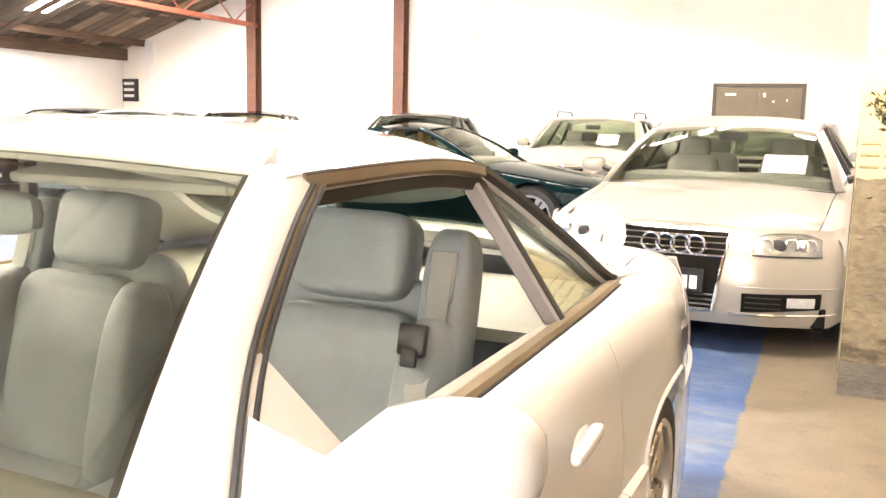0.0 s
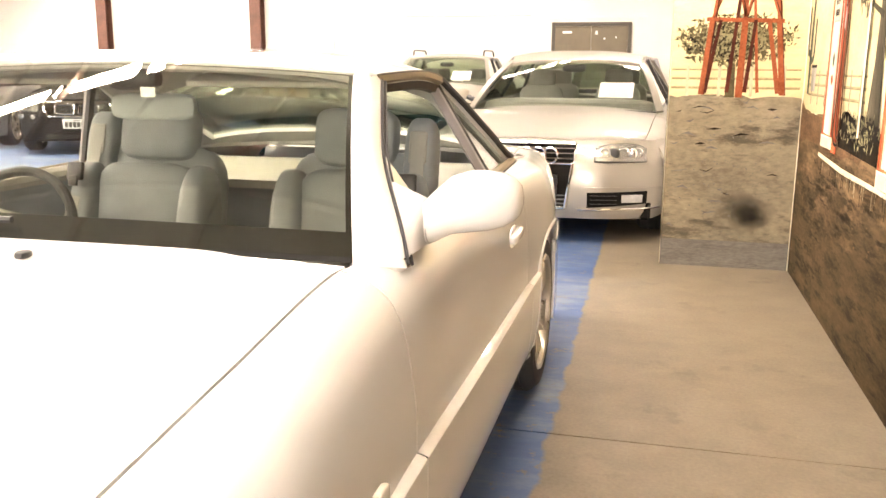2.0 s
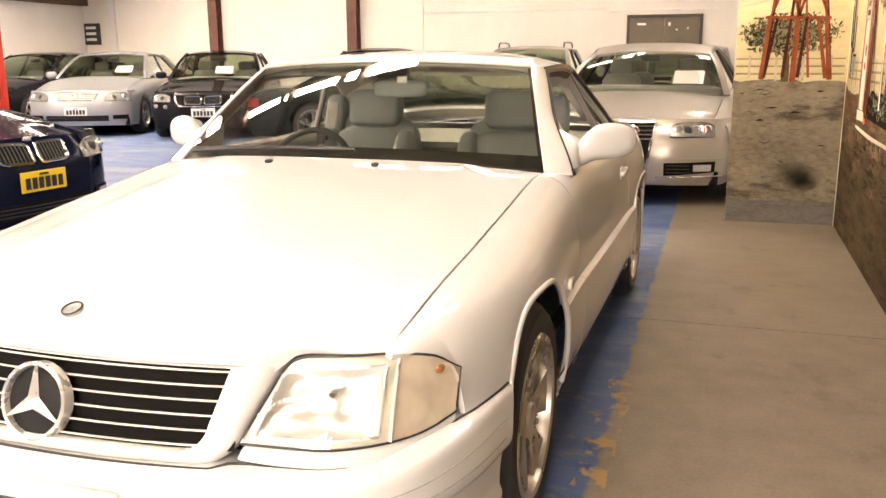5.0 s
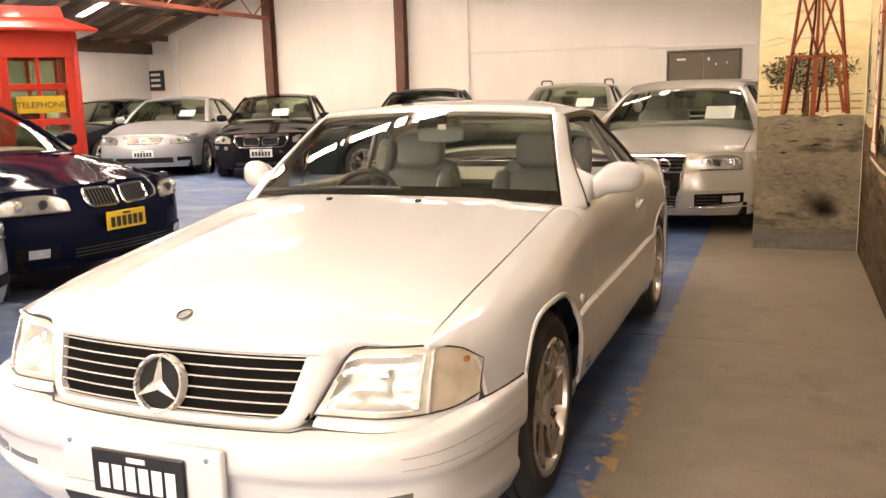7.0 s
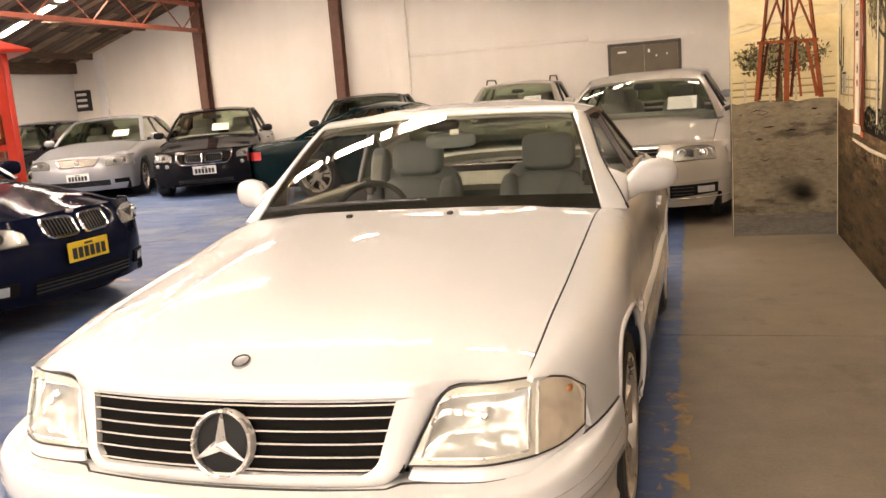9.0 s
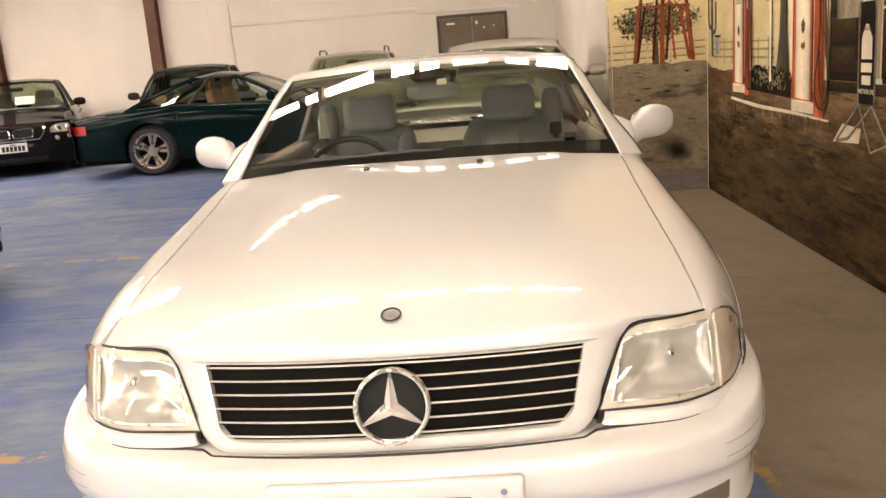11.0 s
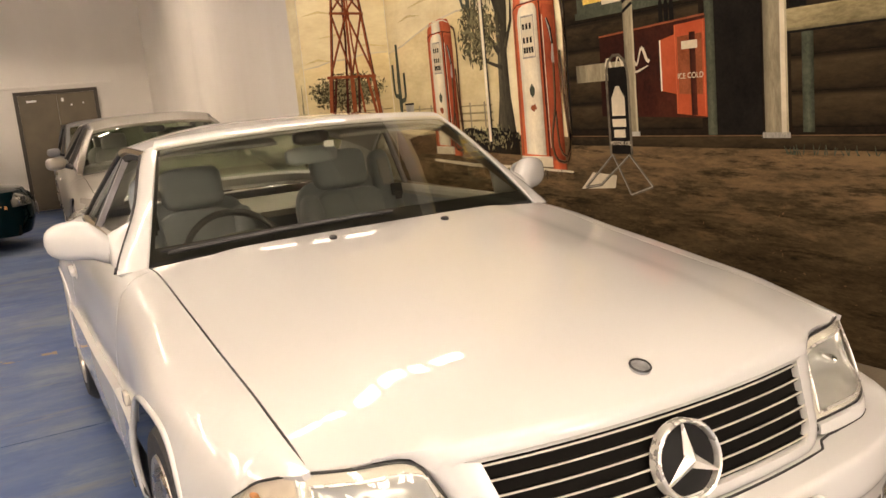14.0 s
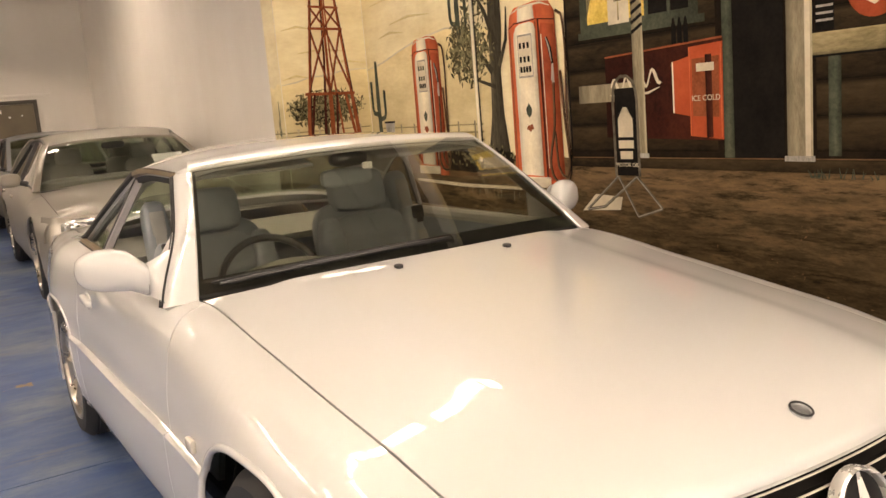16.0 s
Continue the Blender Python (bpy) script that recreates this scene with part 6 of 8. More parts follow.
    for s, y, t in ((1, ax[1], 20), (-1, ax[0], 55), (-1, ax[1], 80)):
        copy_thing(w, pose(0, 0, 0)).matrix_basis = pose(s * (hw - 0.125), y, S["wheel"], 0, 0, 0 if s == 1 else 180) @ Matrix.Rotation(radians(t), 4, "X")
    return car


def lamp_pair(car, patch, nose, s0, s1, z0, z1, drop=0.03, amber=False):
    for k in (1, -1):
        shape = lambda a, b: z0 + (z1 - z0 - drop * abs(2 * a - 1) ** 3) * b
        lp = patch("headlamp", k * s0, k * s1, z0, z1, 0.004, CAR_LAMP, car, -0.008 * k, "clear glass headlamp", shape=shape)
        patch("lens", k * s0, k * s1, z0, z1, 0.012, LENS, lp, -0.003 * k, shape=shape)
        for t in (0.36, 0.70):
            c = nose(k * (s0 + (s1 - s0) * t), 0.5 * (z0 + z1) - 0.004, 0.012)
            part("projector", pillow(bmesh.new(), (0.040, 0.018, 0.040), Matrix.Translation(c), 2.2, 18, 8), BLACK_TRIM if t < 0.5 else CHROME, lp)
        line = [nose(k * (s0 + (s1 - s0) * i / 12), shape(i / 12, 0), 0.010) for i in range(13)] + [nose(k * (s0 + (s1 - s0) * i / 12), shape(i / 12, 1), 0.010) for i in range(12, -1, -1)]
        part("seal", tube(bmesh.new(), line, 0.005, 5, True), BLACK_TRIM, lp)


def kidney(car, nose, zt):
    for k in (1, -1):
        ringp = []
        for i in range(24):
            a = 2 * math.pi * i / 24
            f = lambda c: math.copysign(abs(c) ** 0.38, c)
            ringp.append(nose(k * (0.150 + 0.125 * f(math.cos(a))) , zt - 0.078 + 0.064 * f(math.sin(a)) + 0.008 * math.cos(a), 0.012))
        g = part("kidney_grille", tube(bmesh.new(), ringp, 0.010, 6, True), CHROME, car, "chrome-framed kidney grille")
        fill = [[nose(k * (0.150 + 0.118 * u), zt - 0.078 + 0.058 * v, 0.003) for v in (-1, 0, 1)] for u in np.linspace(-1, 1, 7)]
        part("backing", sheet(fill, -0.004, 0), DARK_VOID, g)
        for q in np.linspace(-0.85, 0.85, 8):
            part("bar", tube(bmesh.new(), [nose(k * (0.150 + 0.115 * q), zt - 0.078 + 0.055 * v, 0.008) for v in (-1, 0, 1)], 0.004, 5), BLACK_TRIM, g)


def intake(car, patch, s0, s1, z0, z1):
    ob = patch("lower_intake", s0, s1, z0, z1, 0.004, DARK_VOID, car)
    for k in range(3):
        z = z0 + (z1 - z0) * (k + 1) / 4
        patch("slat", s0, s1, z - 0.005, z + 0.005, 0.008, BLACK_TRIM, ob, k=1)
    return ob


def plate_on(car, nose, z, face, ink, chars=6):
    c = nose(0.0, z, 0.02)
    plate_bars(car, Matrix.Translation(c), 0.372, 0.134, face, ink, chars)


def front_wide_grille(car, patch, nose, zt, paint):
    """Tall one-piece grille, four linked rings, dark corner intakes with fog lamps."""
    lamp_pair(car, patch, nose, 0.40, 0.73, zt - 0.135, zt - 0.015)
    half = 0.28
    g = part("grille", sheet([[nose((half - 0.06 * (1 - v)) * u, 0.27 + (zt - 0.285) * v, 0.004) for v in np.linspace(0, 1, 8)] for u in np.linspace(-1, 1, 15)], -0.006, 0), DARK_VOID, car, "tall black grille with chrome bars and frame")
    for k in range(7):
        z = zt - 0.05 - 0.034 * k if k < 4 else 0.30 + 0.03 * (k - 4)
        h = half - 0.06 * (1 - (z - 0.27) / (zt - 0.285)) - 0.006
        part("bar", tube(bmesh.new(), [nose(h * u, z, 0.012) for u in np.linspace(-1, 1, 13)], 0.006, 5), CHROME if k < 4 else BLACK_TRIM, g)
    ring = [nose((half - 0.06 * (1 - v)), 0.27 + (zt - 0.285) * v, 0.012) for v in np.linspace(0, 1, 8)]
    ring += [nose(half * u, zt - 0.015, 0.012) for u in np.linspace(0.95, -1, 12)] + [nose(-(half - 0.06 * (1 - v)), 0.27 + (zt - 0.285) * v, 0.012) for v in np.linspace(0.93, 0, 7)] + [nose((half - 0.06) * u, 0.27, 0.012) for u in np.linspace(-0.95, 0.95, 10)]
    part("frame", tube(bmesh.new(), ring, 0.011, 6, True), CHROME, g)
    for k in range(4):
        cx = -0.128 + 0.085 * k
        pts = [(cx + 0.052 * math.cos(a), nose(0, zt - 0.10, 0.028)[1], zt - 0.095 + 0.052 * math.sin(a)) for a in np.linspace(0, 2 * math.pi, 25)[:-1]]
        part("ring", tube(bmesh.new(), pts, 0.0075, 6, True), CHROME, g)
    for k in (1, -1):
        f = patch("corner_intake", k * 0.36, k * 0.74, 0.275, 0.385, 0.004, DARK_VOID, car, -0.006 * k, "black corner intake with a clear fog lamp", shape=lambda a, b: 0.275 + 0.03 * a + (0.11 - 0.02 * a) * b)
        patch("fog_lamp", k * 0.58, k * 0.71, 0.315, 0.37, 0.012, REFLECTOR, f, -0.006 * k)
        for z in (0.30, 0.33, 0.36):
            patch("slat", k * 0.38, k * 0.55, z, z + 0.006, 0.008, BLACK_TRIM, f, -0.004 * k, k=1)
        part("trim_strip", tube(bmesh.new(), [nose(k * s_, 0.262 + 0.02 * (abs(s_) - 0.38), 0.010) for s_ in np.linspace(0.30, 0.86, 9)], 0.007, 6), CHROME, car, "thin chrome strip along the bumper's lip")
        part("bumper_crease", tube(bmesh.new(), [nose(k * s_, 0.42, 0.003) for s_ in np.linspace(0.34, 0.92, 9)], 0.004, 5), paint, car)
        for t in (0.46, 0.58, 0.67):
            c = nose(k * t, zt - 0.075, 0.014)
            part("lamp_ring", tube(bmesh.new(), [(c[0] + 0.036 * math.cos(a), c[1] - 0.004, c[2] + 0.036 * math.sin(a)) for a in np.linspace(0, 2 * math.pi, 17)[:-1]], 0.005, 5, True), CHROME, car)
    plate_on(car, nose, 0.44, PLATE_BLACK, PLATE_WHITE)


def front_chrome_grille(car, patch, nose, zt, paint):
    """Wide slatted chrome grille, oval lamps, full-width lower intake."""
    lamp_pair(car, patch, nose, 0.44, 0.82, zt - 0.16, zt - 0.02, 0.06)
    half = lambda v: 0.27 + 0.07 * v
    g = part("grille", sheet([[nose(half(v) * u, zt - 0.150 + 0.130 * v, 0.006) for v in np.linspace(0, 1, 6)] for u in np.linspace(-1, 1, 15)], 0.006, 0), DARK_VOID, car, "chrome-framed slatted radiator grille")
    for k in range(4):
        v = 0.15 + 0.23 * k
        part("slat", tube(bmesh.new(), [nose(half(v) * 0.97 * u, zt - 0.150 + 0.130 * v, 0.014) for u in np.linspace(-1, 1, 11)], 0.0045, 5), ALLOY, g)
    ring = [nose(half(v), zt - 0.150 + 0.130 * v, 0.014) for v in np.linspace(0, 1, 5)] + [nose(half(1) * u, zt - 0.020, 0.014) for u in np.linspace(0.9, -1, 10)] + [nose(-half(v), zt - 0.150 + 0.130 * v, 0.014) for v in np.linspace(0.8, 0, 5)] + [nose(half(0) * u, zt - 0.150, 0.014) for u in np.linspace(-0.9, 0.9, 10)]
    part("frame", tube(bmesh.new(), ring, 0.010, 6, True), CHROME, g)
    part("emblem", pillow(bmesh.new(), (0.045, 0.010, 0.045), Matrix.Translation(nose(0, zt - 0.085, 0.022)), 2.0, 18, 8), CHROME, g)
    intake(car, patch, -0.48, 0.48, 0.27, 0.36)
    for k in (1, -1):
        patch("corner_intake", k * 0.54, k * 0.76, 0.295, 0.365, 0.004, DARK_VOID, car, -0.006 * k)
    plate_on(car, nose, 0.43, PLATE_WHITE, PLATE_BLACK)


def front_kidney(face, ink):
    def build(car, patch, nose, zt, paint):
        lamp_pair(car, patch, nose, 0.42, 0.84, zt - 0.15, zt - 0.03, 0.05)
        kidney(car, nose, zt)
        intake(car, patch, -0.42, 0.42, 0.24, 0.34)
        for k in (1, -1):
            f = patch("corner_intake", k * 0.52, k * 0.76, 0.27, 0.36, 0.004, DARK_VOID, car, -0.006 * k)
            patch("fog_lamp", k * 0.58, k * 0.70, 0.285, 0.345, 0.010, REFLECTOR, f, -0.005 * k)
        part("bonnet_emblem", pillow(bmesh.new(), (0.038, 0.006, 0.022), Matrix.Translation(nose(0, zt + 0.005, 0.0)), 2, 16, 6), CHROME, car, "small round emblem")
        plate_on(car, nose, 0.48, face, ink)
    return build


def front_chrome_frame(car, patch, nose, zt, paint):
    """Twin grilles inside one wide chrome frame, paired lamps at each side."""
    lamp_pair(car, patch, nose, 0.50, 0.84, zt - 0.15, zt - 0.03, 0.05)
    g = part("grille", sheet([[nose(0.42 * u, zt - 0.215 + 0.185 * v, 0.005) for v in np.linspace(0, 1, 6)] for u in np.linspace(-1, 1, 15)], 0.006, 0), DARK_VOID, car, "black grille in a wide chrome frame")
    part("top_bar", sheet([[nose(0.44 * u, zt - 0.045 + 0.040 * v, 0.016) for v in (0, 0.5, 1)] for u in np.linspace(-1, 1, 15)], 0.010, 0), CHROME, g)
    part("frame", tube(bmesh.new(), [nose(0.43, zt - 0.03, 0.016), nose(0.42, zt - 0.13, 0.016), nose(0.36, zt - 0.215, 0.016)] + [nose(0.34 * u, zt - 0.222, 0.016) for u in np.linspace(0.9, -0.9, 8)] + [nose(-0.36, zt - 0.215, 0.016), nose(-0.42, zt - 0.13, 0.016), nose(-0.43, zt - 0.03, 0.016)], 0.011, 6), CHROME, g)
    kidney(car, nose, zt - 0.045)
    intake(car, patch, -0.42, 0.42, 0.22, 0.30)
    for k in (1, -1):
        for u, z in ((0.58, zt - 0.20), (0.74, zt - 0.19)):
            c = nose(k * u, z - 0.03, 0.012)
            part("fog_lamp", pillow(bmesh.new(), (0.034, 0.016, 0.034), Matrix.Translation(c), 2.2, 16, 8), CAR_LAMP, car, "small round clear fog lamp")
    plate_on(car, nose, 0.44, PLATE_WHITE, PLATE_BLACK)


def front_oval(car, patch, nose, zt, paint):
    lamp_pair(car, patch, nose, 0.50, 0.82, zt - 0.16, zt - 0.02, 0.07)
    g = patch("grille", -0.30, 0.30, zt - 0.15, zt - 0.05, 0.006, DARK_VOID, car, label="oval mesh grille", shape=lambda a, b: zt - 0.10 + 0.055 * (2 * b - 1) * math.sqrt(max(0.02, 1 - (2 * a - 1) ** 2)))
    part("bar", tube(bmesh.new(), [nose(0.29 * u, zt - 0.10, 0.012) for u in np.linspace(-1, 1, 9)], 0.008, 6), paint, g)
    for k in (1, -1):
        patch("corner_lamp", k * 0.86, k * 0.95, zt - 0.18, zt - 0.14, 0.005, AMBER, car, -0.006 * k, "amber side indicator")
    plate_on(car, nose, 0.42, PLATE_WHITE, PLATE_BLACK)


def car_paint(name, base, metal=0.0, rough=0.3):
    return mat(name, base, rough, metal, 0.012, 0.8, 400, coat=0.6 if max(base) > 0.1 else 0.12, spec=0.5 if max(base) > 0.1 else 0.03)


SILVER_WARM = car_paint("champagne_silver_paint", (0.37, 0.34, 0.29), 0.45, 0.32)
SILVER = car_paint("silver_paint", (0.33, 0.34, 0.355), 0.5, 0.30)
BLACK_PAINT = car_paint("black_paint", (0.010, 0.010, 0.012), 0.0, 0.1)
NAVY_PAINT = car_paint("navy_paint", (0.005, 0.007, 0.018), 0.0, 0.1)
GREEN_PAINT = car_paint("dark_green_paint", (0.002, 0.011, 0.013), 0.0, 0.12)
GREY_PAINT = car_paint("dark_grey_paint", (0.035, 0.035, 0.033), 0.3, 0.3)
TAN_SEATS = mat("tan_leather", (0.30, 0.17, 0.08), 0.5, 0, 0.12, 8, 200, 0.2)

saloon(dict(name="saloon_car", label="champagne silver luxury saloon with a tall black grille", paint=SILVER_WARM, L=5.02, hw=0.945, H=1.415, fo=0.89, wb=2.94, nose_z=0.735, brow=0.05, cowl_y=1.38, cowl_z=0.945, belt=0.94, top_y=2.02, back_y=3.62, rear_y=4.35, deck=1.02, wheel=0.345, xr=0.60, at=pose(0.40, 6.36, 0, 0, 0, -2.0), front=front_wide_grille, paper=(0.58, 0.33), glass=PANE_TINT))
saloon(dict(name="saloon_car", label="pale silver luxury saloon with a chrome slatted grille", paint=SILVER, L=5.0, hw=0.925, H=1.44, fo=0.85, wb=2.96, nose_z=0.76, cowl_y=1.38, cowl_z=1.0, top_y=2.15, back_y=3.6, rear_y=4.35, deck=1.03, at=pose(-9.38, 10.90, 0, 0, 0, 22), front=front_chrome_grille, paper=(0.50, 0.30), spokes=5))
saloon(dict(name="saloon_car", label="glossy black saloon with a wide chrome grille frame", paint=BLACK_PAINT, L=4.8, hw=0.91, H=1.44, fo=0.82, wb=2.85, nose_z=0.76, at=pose(-6.90, 11.0, 0, 0, 0, 24), front=front_chrome_frame, paper=(0.2, 0.28)))
saloon(dict(name="saloon_car", label="dark navy compact saloon with a yellow number plate", paint=NAVY_PAINT, L=4.5, hw=0.90, H=1.42, fo=0.76, wb=2.76, nose_z=0.74, cowl_y=1.32, at=pose(-3.12, 3.42, 0, 0, 0, 86), front=front_kidney(PLATE_YELLOW, PLATE_BLACK), paper=(-0.45, 0.3)))
saloon(dict(name="coupe", label="dark green two-door coupe on silver split-spoke wheels", paint=GREEN_PAINT, L=4.76, hw=0.915, H=1.30, fo=0.97, wb=2.588, nose_z=0.68, cowl_y=1.55, cowl_z=0.90, belt=0.88, top_y=2.28, back_y=3.05, rear_y=3.95, deck=0.90, tail_z=0.86, doors=2, xr=0.56, wheel=0.335, at=pose(-0.72, 10.90, 0, 0, 0, 90), front=front_oval, seats=TAN_SEATS, glass=PANE, spokes=5, slot=True, belt_mat=CHROME))
saloon(dict(name="saloon_car", label="dark grey saloon with its sunroof tilted open", paint=GREY_PAINT, L=3.4, hw=0.88, H=1.46, fo=0.8, wb=2.1, cowl_y=1.0, top_y=1.6, back_y=2.5, rear_y=3.05, at=pose(-4.75, 11.95, 0, 0, 0, 6), front=front_kidney(PLATE_WHITE, PLATE_BLACK), glass=PANE_DARK))
saloon(dict(name="estate_car", label="champagne estate car with roof bars and a price sheet", paint=SILVER_WARM, L=3.42, hw=0.89, H=1.47, fo=0.8, wb=2.1, nose_z=0.80, cowl_y=1.15, cowl_z=1.05, belt=1.0, top_y=1.75, back_y=3.05, rear_y=3.35, deck=1.05, tail_z=1.0, at=pose(-2.0, 11.92, 0, 0, 0, 2), front=front_kidney(PLATE_WHITE, PLATE_BLACK), rails=BLACK_TRIM, paper=(0.45, 0.25), glass=PANE_TINT))
saloon(dict(name="hatchback_car", label="silver hatchback tucked behind the champagne saloon", paint=SILVER, L=3.35, hw=0.80, H=1.46, fo=0.75, wb=2.1, nose_z=0.78, cowl_y=1.0, cowl_z=1.0, top_y=1.6, back_y=2.75, rear_y=3.25, deck=1.0, at=pose(0.62, 12.0, 0, 0, 0, 0), front=front_chrome_grille, xr=0.55))
saloon(dict(name="saloon_car", label="dark blue-black saloon parked by the side wall", paint=BLACK_PAINT, L=4.7, hw=0.90, H=1.44, at=pose(-11.93, 10.8, 0, 0, 0, 4), front=front_kidney(PLATE_WHITE, PLATE_BLACK)))
saloon(dict(name="saloon_car", label="pale silver saloon parked beside the navy one", paint=SILVER, L=4.4, hw=0.86, H=1.42, at=pose(-2.62, 1.28, 0, 0, 0, 88), front=front_chrome_grille))

# ---- the mural: flat paint on the side wall and its return ----
def mural_paint(name, lo, hi, scale=4.0, stretch=(1, 1, 1), speck=None, rough=0.7, grad=None, grain=0.3):
    m = bpy.data.materials.new(name)
    m.use_nodes = True
    nt = m.node_tree
    bsdf = nt.nodes["Principled BSDF"]
    a, b = noise_fac(nt, scale, 6, stretch, 0.65), noise_fac(nt, scale * 9, 4, stretch, 0.7)
    col = ramp(nt, a, [(0.33, lo), (0.67, hi)])
    col = blend(nt, grain, col, ramp(nt, b, [(0.35, tuple(c * 0.55 for c in lo)), (0.68, tuple(min(1, c * 1.25) for c in hi))]))
    if speck:
        k = math_node(nt, "MULTIPLY", math_node(nt, "SUBTRACT", noise_fac(nt, 26, 5, stretch, 0.8), 0.62), 14.0, True)
        col = blend(nt, math_node(nt, "MULTIPLY", k, 0.7), col, speck)
    if grad:   # the painter's own modelling of rounded or shaded forms
        gc = nt.nodes.new("ShaderNodeTexCoord")
        gs = nt.nodes.new("ShaderNodeSeparateXYZ")
        link(nt, gc.outputs["Generated"], gs.inputs[0])
        wob = math_node(nt, "ADD", gs.outputs[grad[0]], math_node(nt, "MULTIPLY", math_node(nt, "SUBTRACT", b, 0.5), 0.12))
        col = blend(nt, 1.0, col, ramp(nt, math_node(nt, "ADD", wob, 0.0, True), [(p, (v * 0.6, v * 0.6, v * 0.6)) for p, v in grad[1]]), "MULTIPLY")
        col = blend(nt, 1.0, col, (1.667, 1.667, 1.667), "MULTIPLY")
    link(nt, col, bsdf.inputs["Base Color"])
    bsdf.inputs["Roughness"].default_value = rough
    bsdf.inputs["Specular IOR Level"].default_value = 0.08
    bp = node(nt, "ShaderNodeBump", Strength=0.12, Distance=0.002)
    link(nt, b, bp.inputs["Height"])
    link(nt, bp.outputs[0], bsdf.inputs["Normal"])
    return m


def dirt_paint(name, dark, brown, lit, z_lit, band, flow=1.0):
    """Brushed bare earth: dark ground, brown drifts, more of them towards the top, pale specks."""
    m = mural_paint(name, dark, brown, 2.0, (1, 1, 1 + 3.5 * flow))
    nt = m.node_tree
    bsdf = nt.nodes["Principled BSDF"]
    base = bsdf.inputs["Base Color"].links[0].from_socket
    tc = nt.nodes.new("ShaderNodeTexCoord")
    sep = nt.nodes.new("ShaderNodeSeparateXYZ")
    link(nt, tc.outputs["Object"], sep.inputs[0])
    drift, grain = noise_fac(nt, 2.2, 9, (1, 1, 1 + 4.0 * flow), 0.74), noise_fac(nt, 24.0, 6, (1, 1, 3.0), 0.75)
    rise = math_node(nt, "MULTIPLY", math_node(nt, "SUBTRACT", sep.outputs[2], z_lit), 1.0 / band)
    rise = math_node(nt, "ADD", rise, math_node(nt, "MULTIPLY", math_node(nt, "SUBTRACT", drift, 0.5), 5.0), True)
    col = blend(nt, math_node(nt, "MULTIPLY", rise, 0.75), base, lit)
    ruts = math_node(nt, "MULTIPLY", math_node(nt, "SUBTRACT", noise_fac(nt, 2.6, 9, (1, 1, 1 + 6.0 * flow), 0.74), 0.51), 9.0, True)
    col = blend(nt, math_node(nt, "MULTIPLY", ruts, 0.8), col, tuple(c * 0.35 for c in dark))
    specks = math_node(nt, "MULTIPLY", math_node(nt, "SUBTRACT", grain, 0.66), 12.0, True)
    col = blend(nt, math_node(nt, "MULTIPLY", specks, 0.55), col, tuple(min(1, c * 1.7) for c in lit))
    link(nt, col, bsdf.inputs["Base Color"])
    return m


def soft_stain(name, colour):
    """A smudge that thins out towards its edge."""
    m = mural_paint(name, tuple(c * 0.6 for c in colour), colour, 9)
    nt = m.node_tree
    tc = nt.nodes.new("ShaderNodeTexCoord")
    sep = nt.nodes.new("ShaderNodeSeparateXYZ")
    link(nt, tc.outputs["Generated"], sep.inputs[0])
    dx = math_node(nt, "POWER", math_node(nt, "SUBTRACT", sep.outputs[0], 0.5), 2.0)
    dz = math_node(nt, "POWER", math_node(nt, "SUBTRACT", sep.outputs[2], 0.5), 2.0)
    d = math_node(nt, "MULTIPLY", math_node(nt, "SQRT", math_node(nt, "ADD", dx, dz)), 2.0)
    k = math_node(nt, "SUBTRACT", math_node(nt, "ADD", 0.85, math_node(nt, "MULTIPLY", math_node(nt, "SUBTRACT", noise_fac(nt, 12, 3, None, 0.5), 0.5), 0.8)), d)
    link(nt, math_node(nt, "MULTIPLY", k, 0.46, True), nt.nodes["Principled BSDF"].inputs["Alpha"])
    return m


ROUND_Y = [(0.0, 0.30), (0.12, 0.55), (0.34, 0.80), (0.62, 1.10), (0.86, 1.0), (1.0, 0.62)]
POST_Y = [(0.0, 1.45), (0.14, 1.25), (0.24, 0.75), (0.7, 0.85), (1.0, 0.45)]
PLANK_Z = [(0.0, 0.15), (0.10, 0.55), (0.45, 0.9), (0.88, 1.35), (1.0, 0.5)]
M_SKY = mural_paint("mural_sky", (0.715, 0.593, 0.347), (0.918, 0.819, 0.56), 1.5, (1, 1, 2.6), grain=0.08)
M_HILL = mural_paint("mural_hill", (0.652, 0.527, 0.28), (0.848, 0.724, 0.437), 1.8, (1, 1, 2.5), grain=0.08, grad=("Z", [(0.0, 0.75), (0.6, 0.95), (1.0, 1.15)]))
M_CLOUD = mural_paint("mural_cloud_shade", (0.551, 0.45, 0.23), (0.783, 0.652, 0.351), 3, (1, 1, 3))
M_DIRT = dirt_paint("mural_dirt", (0.0224, 0.0158, 0.00882), (0.11, 0.0731, 0.0375), (0.237, 0.152, 0.0775), 0.62, 0.42)
M_DIRT_GREY = dirt_paint("mural_grey_dirt", (0.135, 0.112, 0.078), (0.25, 0.205, 0.135), (0.33, 0.28, 0.20), 0.9, 0.9, 0.35)
M_DIRT_RED = mural_paint("mural_red_dirt", (0.0607, 0.0338, 0.0189), (0.203, 0.115, 0.0567), 3.0, (1, 1, 4.0), (0.22, 0.16, 0.09))
M_KICK = mural_paint("mural_grey_band", (0.09, 0.0816, 0.0696), (0.168, 0.15, 0.126), 3.0, (1, 1, 4))
M_RED = mural_paint("mural_red", (0.515, 0.0952, 0.0392), (0.806, 0.19, 0.0784), 5, grad=("Y", ROUND_Y), grain=0.10)
